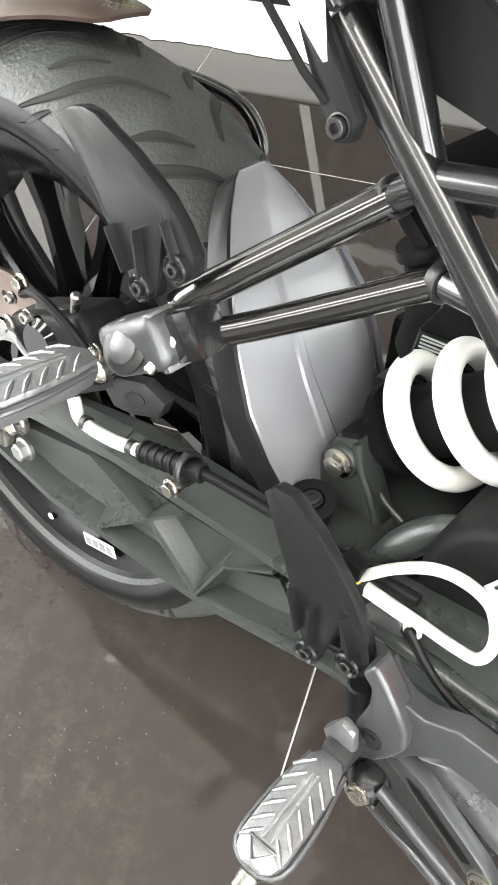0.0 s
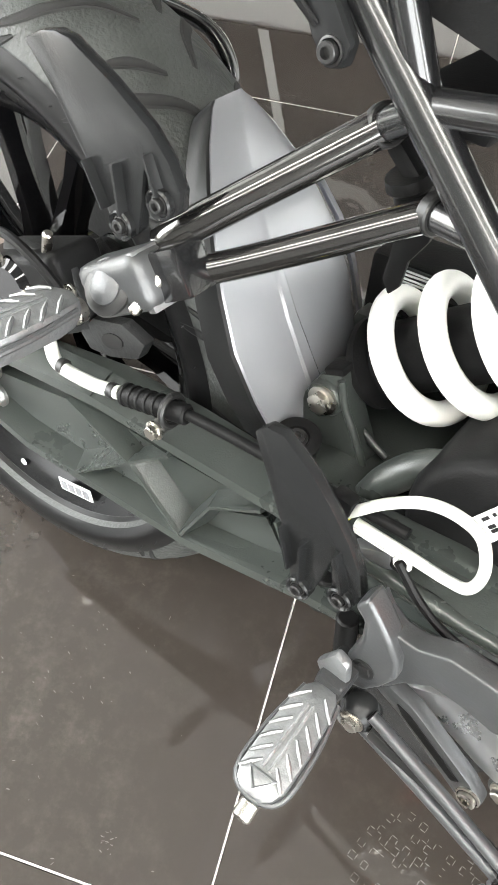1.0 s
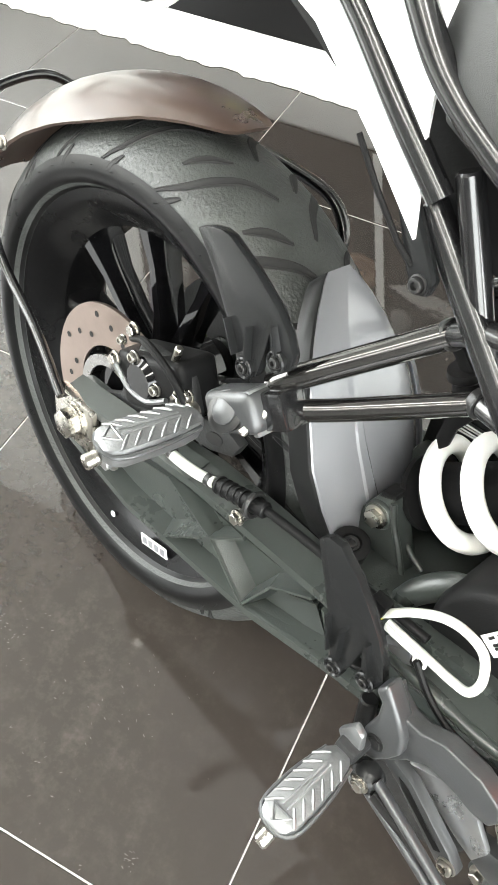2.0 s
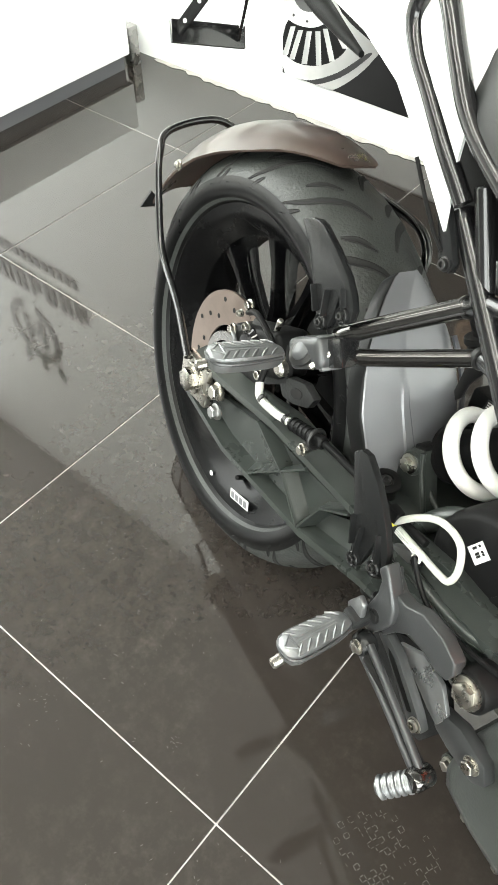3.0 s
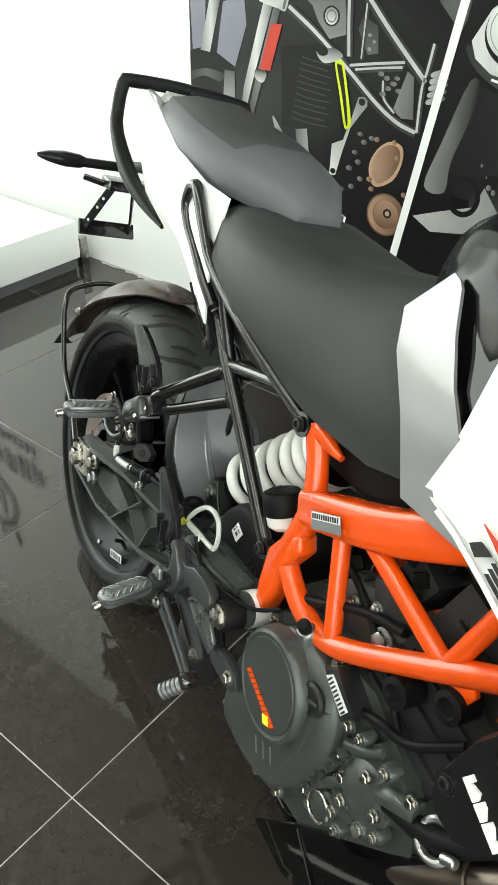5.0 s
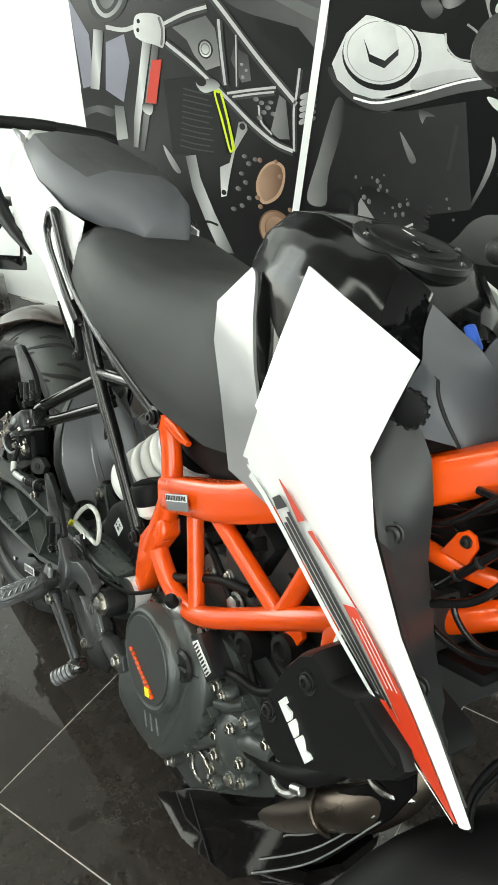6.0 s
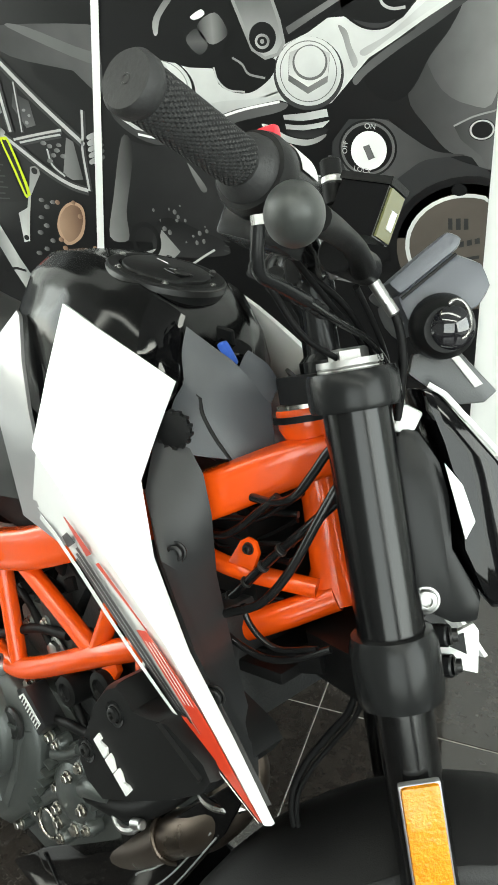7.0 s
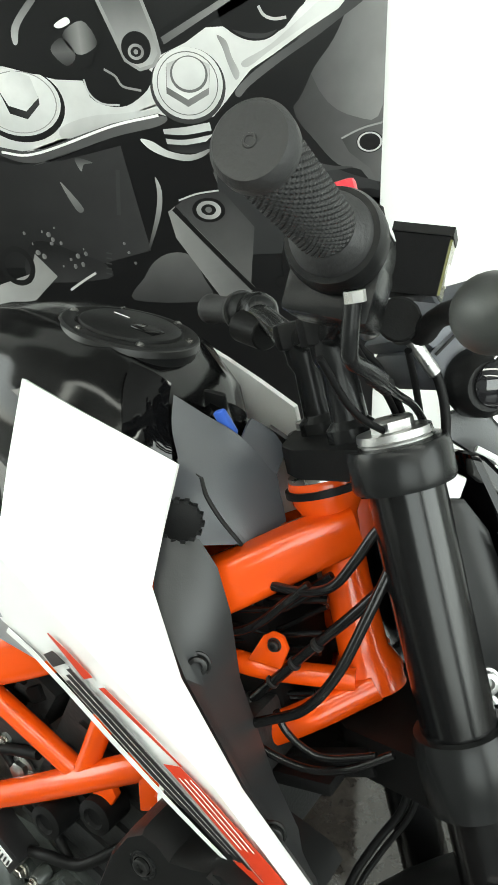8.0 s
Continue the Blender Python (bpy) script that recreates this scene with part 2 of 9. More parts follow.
def add_lathe(bm, profile, m=Matrix(), steps=40, closed=False):
    """Turns (radius, height) pairs round the local z axis of m."""
    rings = []
    for r, h in profile:
        if r < 1e-6:
            rings.append([bm.verts.new(m @ Vector((0, 0, h)))])
        else:
            rings.append([bm.verts.new(m @ Vector((r * math.cos(a), r * math.sin(a), h))) for a in (2 * math.pi * k / steps for k in range(steps))])
    pairs = list(zip(rings, rings[1:])) + ([(rings[-1], rings[0])] if closed else [])
    for a, b in pairs:
        for k in range(steps):
            k2 = (k + 1) % steps
            if len(a) == 1 and len(b) == 1:
                continue
            if len(a) == 1:
                bm.faces.new((a[0], b[k2], b[k]))
            elif len(b) == 1:
                bm.faces.new((a[k], a[k2], b[0]))
            else:
                bm.faces.new((a[k], a[k2], b[k2], b[k]))
    return bm


def lathe(profile, m=Matrix(), steps=40, closed=False):
    return add_lathe(bmesh.new(), profile, m, steps, closed)


def along(a, b):
    """A frame at a whose z axis points to b."""
    return Matrix.Translation(a) @ (Vector(b) - Vector(a)).to_track_quat("Z", "Y").to_matrix().to_4x4()


def eased(bm, width, segments=2, angle=30):
    edges = [e for e in bm.edges if len(e.link_faces) == 2 and e.calc_face_angle(0) > radians(angle)]
    bmesh.ops.bevel(bm, geom=edges, offset=width, segments=segments, profile=0.6, affect="EDGES", clamp_overlap=True)
    return bm


def box(size, m=Matrix(), bevel=0.003, segments=2):
    bm = bmesh.new()
    bmesh.ops.create_cube(bm, size=1.0, matrix=m @ Matrix.Diagonal((*size, 1)))
    return eased(bm, bevel, segments) if bevel else bm


def slab(outline, y0, y1, bevel=0.002, segments=2, m=Matrix(), dome=0.0):
    """A plate cut to an outline of (x, z) pairs, between the sides y0 and y1."""
    bm = bmesh.new()
    n = len(outline)
    a = [bm.verts.new(m @ Vector((x, y0, z))) for x, z in outline]
    b = [bm.verts.new(m @ Vector((x, y1, z))) for x, z in outline]
    bm.faces.new(a)
    bm.faces.new(b[::-1])
    for k in range(n):
        bm.faces.new((a[k], b[k], b[(k + 1) % n], a[(k + 1) % n]))
    bmesh.ops.recalc_face_normals(bm, faces=bm.faces)
    return eased(bm, bevel, segments) if bevel else bm


def loft(rings, caps=True):
    """Skins closed rings of equal count."""
    bm = bmesh.new()
    vs = [[bm.verts.new(q) for q in ring] for ring in rings]
    n = len(vs[0])
    for a, b in zip(vs, vs[1:]):
        for k in range(n):
            bm.faces.new((a[k], a[(k + 1) % n], b[(k + 1) % n], b[k]))
    if caps:
        bm.faces.new(vs[0][::-1])
        bm.faces.new(vs[-1])
    return bm


def sheet(rows, thick):
    """A panel through a grid of points, given thickness along its normals."""
    bm = bmesh.new()
    vs = [[bm.verts.new(q) for q in row] for row in rows]
    for a, b in zip(vs, vs[1:]):
        for k in range(len(a) - 1):
            bm.faces.new((a[k], a[k + 1], b[k + 1], b[k]))
    bmesh.ops.recalc_face_normals(bm, faces=bm.faces)
    bmesh.ops.solidify(bm, geom=bm.faces[:], thickness=thick)
    return bm


def patch(rows, thick, n=4):
    """A smooth panel through a coarse grid of points."""
    fine = [curve(row, n) for row in rows]
    cols = [curve([row[k] for row in fine], n) for k in range(len(fine[0]))]
    return sheet([[col[k] for col in cols] for k in range(len(cols[0]))], thick)


def smoothed(bm, cuts=1):
    bmesh.ops.subdivide_edges(bm, edges=bm.edges[:], cuts=cuts, use_grid_fill=True, smooth=1.0)
    return bm


def add_bolt(bm, place, axis, radius, height=0.006, hexagon=True):
    """A flanged hexagon head, or a socket head, standing out along the axis."""
    m = along(place, Vector(place) + Vector(axis))
    add_lathe(bm, [(0, 0), (radius * 1.35, 0), (radius * 1.35, height * 0.25), (radius * 1.15, height * 0.32)] + ([(0, height * 0.32)] if hexagon else []), m, 18)
    if hexagon:
        add_lathe(bm, [(radius, height * 0.3), (radius, height * 0.9), (radius * 0.85, height), (0, height)], m, 6)
    else:
        add_lathe(bm, [(radius, height * 0.3), (radius, height * 0.9), (radius * 0.9, height), (radius * 0.55, height), (radius * 0.5, height * 0.4), (0, height * 0.4)], m, 18)
    return bm


def bolt(name, place, axis, radius, material, parent, height=0.006, hexagon=True, label=""):
    return part(name, add_bolt(bmesh.new(), place, axis, radius, height, hexagon), material, parent, label)


# ---- the showroom ----
def structure(name, bm, material, label):
    ob = part(name, bm, material, None, smooth=0)
    return tagged(ob, label=label, kind="structure")


def at_box(x0, x1, y0, y1, z0, z1, bevel=0.0):
    return box((x1 - x0, y1 - y0, z1 - z0), Matrix.Translation(((x0 + x1) / 2, (y0 + y1) / 2, (z0 + z1) / 2)), bevel)


WALL = 1.555
X0, X1, Y0, CEIL = -4.2, 4.2, -3.6, 3.1
floor = structure("floor", at_box(X0, X1, Y0, WALL + 0.2, -0.1, -0.0012), "grout", "pale grout under polished near-black floor tiles")
structure("wall_north", at_box(X0, X1, WALL, WALL + 0.2, -0.0012, CEIL), "wall_white", "plain bright white painted showroom wall")
# Ceiling is out of view; its grey keeps bounced light low.
structure("ceiling", at_box(X0 - 0.2, X1 + 0.2, Y0 - 0.2, WALL + 0.2, CEIL, CEIL + 0.2), "ceiling_grey", "unseen showroom ceiling, toned grey to limit fill light")


def wall_with_opening(name, x, x2, ya, yb, oy0, oy1, oz0, oz1):
    bm = bmesh.new()
    for lo, hi, z0, z1 in ((ya, oy0, 0, CEIL), (oy1, yb, 0, CEIL), (oy0, oy1, 0, oz0), (oy0, oy1, oz1, CEIL)):
        bmesh.ops.create_cube(bm, size=1.0, matrix=Matrix.Translation(((x + x2) / 2, (lo + hi) / 2, (z0 + z1) / 2)) @ Matrix.Diagonal((abs(x2 - x), hi - lo, z1 - z0, 1)))
    return structure(name, bm, "wall_white", "white wall with a large shop window opening")


wall_with_opening("wall_west", X0 - 0.2, X0, Y0, WALL, -1.7, 1.3, 0.5, 2.9)
wall_with_opening("wall_east", X1, X1 + 0.2, Y0, WALL, -2.6, 0.2, 0.5, 2.9)
# Unseen wall behind the camera, toned grey so black parts reflect less.
bm = bmesh.new()
for lo, hi, z0, z1 in ((X0 - 0.2, 0.6, 0, CEIL), (3.2, X1 + 0.2, 0, CEIL), (0.6, 3.2, 0, 0.5), (0.6, 3.2, 2.9, CEIL)):
    bmesh.ops.create_cube(bm, size=1.0, matrix=Matrix.Translation(((lo + hi) / 2, Y0 - 0.1, (z0 + z1) / 2)) @ Matrix.Diagonal((hi - lo, 0.2, z1 - z0, 1)))
structure("wall_south", bm, "wall_grey", "unseen wall toned grey to darken reflections, with a shop window opening")


def glowing(name, colour, strength):
    m = mat(name, colour, 0.5)
    m.node_tree.nodes["Principled BSDF"].inputs["Emission Color"].default_value = (*colour, 1)
    m.node_tree.nodes["Principled BSDF"].inputs["Emission Strength"].default_value = strength
    return m


M["diffuser"] = glowing("diffuser", (1, 0.98, 0.94), 13.0)
for y in (-0.75, -2.1):
    lamp = tagged(new("ceiling_light"), "long white linear ceiling light, switched on", "ceiling light", "ceiling lights")
    lamp.location = (0.2, y, CEIL - 0.05)
    part("diffuser", box((6.0, 0.26, 0.03), Matrix.Translation((0, 0, 0.005)), 0.008), "diffuser", lamp, "glowing opal diffuser")
    for x, dy, w, d in ((0, 0.15, 6.1, 0.04), (0, -0.15, 6.1, 0.04), (3.03, 0, 0.04, 0.26), (-3.03, 0, 0.04, 0.26)):
        part("frame", box((w, d, 0.05), Matrix.Translation((x, dy, 0.02)), 0.004), "plinth_white", lamp)

# low white display plinth along the west side
plinth = tagged(new("display_plinth"), "low white display plinth with a dark recessed base", "display plinth")
part("body", at_box(-2.9, -1.63, -2.2, 1.455, 0.045, 0.187, 0.004), "plinth_white", plinth)
part("base", at_box(-2.86, -1.645, -2.16, 1.44, 0.0, 0.046), "plinth_base", plinth, "dark recessed base strip")
part("corner_post", at_box(-1.665, -1.635, 1.465, 1.5, 0.0, 0.115, 0.002), "steel", plinth, "grey metal corner post")

# wall sign: dark emblem over two lines of lettering, mirrored in the polished floor
sign = tagged(new("wall_sign"), "dark emblem over two lines of lettering on the white wall", "sign")
sign.matrix_world = Matrix.Translation((-2.80, WALL, 0))


# ---- the motorcycle: local x ahead, y to its left, z up; it leans on its side stand ----
bike = tagged(new("motorcycle"), "white, black and orange naked motorcycle leaning on its side stand", "motorcycle")
bike.matrix_world = Matrix.Translation((-0.3272, 0.4092, 0.0)) @ Matrix.Rotation(radians(-22.3), 4, "Z") @ Matrix.Rotation(radians(-16.2), 4, "X")
RIGHT = Vector((0, -1, 0))


def across(x, y, z):
    """A frame at a place whose z axis points to the bike's right."""
    return Matrix.Translation((x, y, z)) @ Matrix.Rotation(radians(90), 4, "X")


# -- rear wheel --
AXLE_Z, TYRE_R, HALF = 0.300, 0.306, 0.077


def crown_point(a, h, lift=0.0):
    """A place on the tyre: a round the wheel, h across the tread from -1 to 1."""
    s = h * radians(88)
    r = TYRE_R - HALF * 0.72 * (1 - math.cos(s)) + lift * math.cos(s)
    return Vector((r * math.cos(a), -(HALF * math.sin(s) + lift * math.sin(s)), AXLE_Z + r * math.sin(a)))


def tyre_profile():
    pts = []
    for k in range(-14, 15):
        s = k / 14 * radians(88)
        pts.append((TYRE_R - HALF * 0.72 * (1 - math.cos(s)), HALF * math.sin(s)))
    side = [(0.246, HALF * 0.985), (0.238, HALF * 0.93), (0.231, 0.060), (0.226, 0.054)]
    return [(r, -h) for r, h in side[::-1]] + pts + side


rear = hollow("rear_wheel", bike)
HUB = across(0, 0, AXLE_Z)
tyre = part("tyre", lathe(tyre_profile(), HUB, 128), "tyre_rubber", rear, "wide black road tyre with dusty tread")


def recess_shade(a0, path, width):
    """One of the tread grooves: a near-black sliver for its inner shade, with raised lips along a path of (turn,
    across).
    """
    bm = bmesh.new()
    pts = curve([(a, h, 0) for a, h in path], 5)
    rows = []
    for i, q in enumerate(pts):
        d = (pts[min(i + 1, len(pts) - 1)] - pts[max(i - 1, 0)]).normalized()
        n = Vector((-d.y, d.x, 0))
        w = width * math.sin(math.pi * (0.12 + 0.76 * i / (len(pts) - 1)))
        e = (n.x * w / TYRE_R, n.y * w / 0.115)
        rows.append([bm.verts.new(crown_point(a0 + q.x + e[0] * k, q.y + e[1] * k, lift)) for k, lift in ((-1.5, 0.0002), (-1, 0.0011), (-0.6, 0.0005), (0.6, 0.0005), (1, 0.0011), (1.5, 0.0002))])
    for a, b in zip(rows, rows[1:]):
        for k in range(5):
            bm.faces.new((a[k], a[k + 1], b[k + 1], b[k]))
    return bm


for s in (-1, 1):
    prof = [(TYRE_R - HALF * 0.72 * (1 - math.cos(radians(v))) + 0.0006, s * (HALF * math.sin(radians(v)) + 0.0008)) for v in (74, 78, 82, 86)] + [(0.247, s * HALF), (0.239, s * HALF * 0.945), (0.2315, s * 0.0612)]
    part("sidewall", lathe(prof, HUB, 128), "sidewall_black", tyre, "smooth black sidewall")
# Near-black fill for the shade in tread grooves, holes, gaps and seams.
M["recess_shade"] = mat("recess_shade", (0.006, 0.006, 0.006), 0.8, vary=0.2)
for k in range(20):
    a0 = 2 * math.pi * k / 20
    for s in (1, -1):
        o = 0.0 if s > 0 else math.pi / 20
        part("tread_groove_shade", recess_shade(a0 + o, [(0.00, 0.05 * s), (0.09, 0.20 * s), (0.15, 0.42 * s), (0.20, 0.62 * s), (0.29, 0.84 * s)], 0.0040), "recess_shade", tyre)
        part("tread_groove_shade", recess_shade(a0 + o, [(0.17, 0.16 * s), (0.23, 0.30 * s), (0.27, 0.48 * s)], 0.0036), "recess_shade", tyre)
        part("tread_groove_shade", recess_shade(a0 + o, [(0.18, 0.72 * s), (0.22, 0.84 * s), (0.25, 0.95 * s)], 0.0030), "recess_shade", tyre)
rng = random.Random(4)
bm = bmesh.new()
for k in range(46):
    a = 2 * math.pi * k / 46 + rng.uniform(-0.02, 0.02)
    h = 0.93
    p0, p1 = crown_point(a, h, 0.0), crown_point(a, h, rng.uniform(0.003, 0.006))
    add_tube(bm, [p0, p1], [0.0006, 0.0002], 4)
part("moulding_hairs", bm, "rubber", tyre)
part("rim", lathe([(0.221, -0.057), (0.236, -0.0625), (0.237, -0.058), (0.219, -0.047), (0.208, -0.032), (0.202, 0), (0.208, 0.032), (0.219, 0.047), (0.237, 0.058), (0.236, 0.0625),
                   (0.221, 0.057), (0.209, 0.050), (0.196, 0.036), (0.187, 0.028), (0.185, -0.028), (0.196, -0.036), (0.209, -0.050)], HUB, 128, True), "rim_black", rear, "gloss black cast rim")


# Extra ring that draws the highlight line on the rim's edge.
part("rim_highlight", lathe([(0.2345, -0.0622), (0.2365, -0.0640), (0.2385, -0.0632), (0.2380, -0.0600), (0.2350, -0.0600)], HUB, 128, True), "chrome_tube", rear, "thin shiny ring for the rim edge's highlight")


def spoke(a, b):
    s, e = (Vector((math.cos(v), 0, math.sin(v))) for v in (a, b))
    c = Vector((0, 0, AXLE_Z))
    rings = []
    for r, t, w, d in ((0.035, 0.0, 0.014, 0.022), (0.09, 0.35, 0.0095, 0.018), (0.145, 0.75, 0.0085, 0.019), (0.195, 1.0, 0.013, 0.026)):
        u = s.lerp(e, t).normalized()
        n = Vector((-u.z, 0, u.x))
        q = c + u * r
        rings.append([q + n * (w * i) + Vector((0, d * j, 0)) for i, j in ((-0.6, -1), (0.6, -1), (1, -0.3), (1, 0.3), (0.6, 1), (-0.6, 1), (-1, 0.3), (-1, -0.3))])
    return loft(rings)


for k in range(5):
    base = radians(20 + 72 * k)
    part("spoke", spoke(base - 0.20, base - 0.30), "gloss_black", rear)
    part("spoke", spoke(base + 0.20, base + 0.30), "gloss_black", rear)
part("hub", lathe([(0, -0.075), (0.030, -0.075), (0.034, -0.055), (0.052, -0.045), (0.052, 0.05), (0.045, 0.055), (0.040, 0.075), (0, 0.075)], HUB, 32), "gloss_black", rear)
disc = part("brake_disc", lathe([(0.066, 0.076), (0.115, 0.076), (0.115, 0.080), (0.066, 0.080)], HUB, 64, True), "disc_steel", rear, "brownish steel brake disc with drilled holes")
for k in range(24):
    a, r = 2 * math.pi * k / 24, (0.080, 0.091, 0.102)[k % 3]
    part("hole_disc", lathe([(0, 0.0803), (0.0036, 0.0803), (0.0036, 0.0806), (0, 0.0806)], across(r * math.cos(a), 0, AXLE_Z + r * math.sin(a)), 10), "recess_shade", disc)
part("sprocket_carrier", lathe([(0.03, -0.095), (0.098, -0.095), (0.104, -0.092), (0.104, -0.088), (0.098, -0.085), (0.03, -0.085)], HUB, 40, True), "dark_casting", rear)
part("abs_ring", lathe([(0.045, 0.083), (0.058, 0.083), (0.058, 0.086), (0.045, 0.086)], HUB, 40, True), "steel", rear)
lab = part("rim_label", box((0.052, 0.016, 0.0012), across(0.088, -0.0595, 0.112) @ Matrix.Rotation(radians(20), 4, "Z"), 0.0), "label_white", rear, "small white printed label on the rim")
for k in range(4):
    part("print_bar", box((0.008, 0.010, 0.0010), across(0.088, -0.0600, 0.112) @ Matrix.Rotation(radians(20), 4, "Z") @ Matrix.Translation((-0.018 + 0.012 * k, 0, 0.0008)), 0.0), "label_grey", lab)
part("balance_mark", lathe([(0, 0), (0.0045, 0), (0.004, 0.0012), (0, 0.0014)], across(0.0, -0.0575, 0.083), 14), "label_white", rear, "round white paint dot")
part("valve", rod((0.05, -0.03, 0.115), (0.055, -0.05, 0.125), 0.004), "matt_black", rear)

# caliper and its bracket behind the passenger peg
cal = hollow("rear_brake_caliper", bike)
part("body", box((0.105, 0.050, 0.060), Matrix.Translation((0.085, -0.088, 0.405)) @ Matrix.Rotation(radians(-28), 4, "Y"), 0.010, 3), "matt_black", cal)
part("piston_housing", lathe([(0, 0), (0.024, 0), (0.024, 0.028), (0.018, 0.034), (0, 0.034)], across(0.075, -0.085, 0.405), 28), "gloss_black", cal)
part("bracket", slab([(-0.02, 0.31), (0.03, 0.345), (0.05, 0.43), (0.12, 0.45), (0.15, 0.40), (0.10, 0.36), (0.06, 0.31), (0.03, 0.285)], -0.100, -0.090, 0.002), "dark_casting", cal)
for q in ((0.030, -0.112, 0.40), (0.128, -0.112, 0.425), (0.052, -0.112, 0.452)):
    bolt("bolt", q, RIGHT, 0.006, "zinc", cal, 0.008)
for x, z, r in ((0.060, 0.425, 0.005), (0.098, 0.412, 0.005), (0.112, 0.388, 0.006), (0.040, 0.432, 0.004), (0.142, 0.440, 0.005)):
    bolt("pad_pin", (x, -0.114, z), RIGHT, r, "zinc", cal, 0.007, False)
part("banjo", lathe([(0, 0), (0.010, 0), (0.010, 0.008), (0.006, 0.012), (0, 0.012)], across(0.150, -0.112, 0.428), 18), "zinc", cal)
part("hose_pipe", tube(curve([(0.150, -0.118, 0.428), (0.120, -0.122, 0.452), (0.080, -0.120, 0.458), (0.050, -0.112, 0.440)]), 0.004, 8), "matt_black", cal)
part("retainer", tube(curve([(0.035, -0.116, 0.398), (0.060, -0.118, 0.388), (0.090, -0.118, 0.392), (0.115, -0.116, 0.412)]), 0.003, 8), "peg_metal", cal)
part("bleed_nipple", rod((0.10, -0.10, 0.44), (0.108, -0.105, 0.468), 0.004), "zinc", cal)
part("mount_lug", slab([(0.135, 0.392), (0.150, 0.412), (0.180, 0.425), (0.204, 0.420), (0.198, 0.402), (0.170, 0.386), (0.148, 0.380)], -0.10, -0.088, 0.002), "dark_casting", cal)
part("lug_hole", lathe([(0, 0), (0.012, 0), (0.012, 0.0015), (0, 0.0015)], across(0.172, -0.0995, 0.404) @ Matrix.Rotation(radians(30), 4, "Z") @ Matrix.Diagonal((1, 0.55, 1, 1)), 20), "recess_shade", cal)

# -- swingarm: webbed casting, both sides --
arm = part("swingarm", slab([(-0.045, 0.280), (-0.035, 0.318), (0.03, 0.330), (0.10, 0.352), (0.18, 0.378), (0.26, 0.390), (0.36, 0.398), (0.47, 0.428), (0.58, 0.432), (0.605, 0.41),
                             (0.60, 0.375), (0.54, 0.355), (0.46, 0.345), (0.39, 0.315), (0.29, 0.278), (0.20, 0.262), (0.10, 0.244), (0.02, 0.236), (-0.03, 0.255)], -0.108, -0.088, 0.004), "swingarm_grey", bike, "grey cast swingarm with webbed recesses")


def web(a, b, w=0.012, y0=-0.130, y1=-0.104):
    """A rib with sloping flanks standing out from the casting."""
    a, b = Vector((a[0], 0, a[1])), Vector((b[0], 0, b[1]))
    d = (b - a).normalized()
    n = Vector((-d.z, 0, d.x))
    rings = []
    for q in (a, a.lerp(b, 0.33), a.lerp(b, 0.67), b):
        rings.append([q + n * w + Vector((0, y1, 0)), q + n * w * 0.35 + Vector((0, y0, 0)), q - n * w * 0.35 + Vector((0, y0, 0)), q - n * w + Vector((0, y1, 0))])
    return eased(loft(rings), 0.0015, 1)


for a, b, w in (((-0.03, 0.312), (0.18, 0.366), 0.013), ((0.18, 0.366), (0.40, 0.397), 0.012), ((0.40, 0.397), (0.56, 0.425), 0.012),
                ((-0.03, 0.258), (0.10, 0.250), 0.011), ((0.10, 0.250), (0.286, 0.285), 0.011), ((0.286, 0.285), (0.40, 0.328), 0.012), ((0.40, 0.328), (0.57, 0.368), 0.012)):
    part("beam_edge", web(a, b, w), "swingarm_grey", arm)


def recess(outline, floor_at, depth):
    """A pocket between the ribs: flanks slope from the raised outline to a sunk point."""
    bm = bmesh.new()
    rim = [bm.verts.new((x, -0.1275, z)) for x, z in outline]
    low = [bm.verts.new((floor_at[0] + 0.84 * (x - floor_at[0]), depth, floor_at[1] + 0.84 * (z - floor_at[1]))) for x, z in outline]
    for k in range(len(rim)):
        bm.faces.new((rim[k], rim[(k + 1) % len(rim)], low[(k + 1) % len(rim)], low[k]))
    bm.faces.new(low)
    return part("recess", bm, "swingarm_grey", arm, smooth=15)


recess([(0.020, 0.300), (0.153, 0.345), (0.222, 0.327), (0.162, 0.268), (0.086, 0.258), (0.020, 0.262)], (0.110, 0.290), -0.1105)
recess([(0.153, 0.350), (0.215, 0.362), (0.257, 0.366), (0.222, 0.327)], (0.215, 0.352), -0.1105)
recess([(0.222, 0.325), (0.276, 0.288), (0.230, 0.276), (0.166, 0.264)], (0.222, 0.288), -0.1105)
recess([(0.226, 0.329), (0.262, 0.368), (0.340, 0.382), (0.302, 0.346), (0.280, 0.292)], (0.272, 0.345), -0.1105)
recess([(0.284, 0.290), (0.306, 0.345), (0.350, 0.376), (0.386, 0.335), (0.330, 0.308)], (0.335, 0.330), -0.1105)
recess([(0.392, 0.338), (0.365, 0.380), (0.46, 0.398), (0.53, 0.408), (0.50, 0.360)], (0.44, 0.372), -0.1105)
for a, b in (((0.153, 0.347), (0.222, 0.327)), ((0.222, 0.327), (0.164, 0.266)), ((0.222, 0.327), (0.280, 0.288)), ((0.222, 0.327), (0.260, 0.367)), ((0.282, 0.290), (0.304, 0.346)), ((0.304, 0.346), (0.345, 0.380)), ((0.388, 0.336), (0.358, 0.380))):
    part("rib", web(a, b, 0.0036, -0.1300, -0.120), "swingarm_grey", arm)
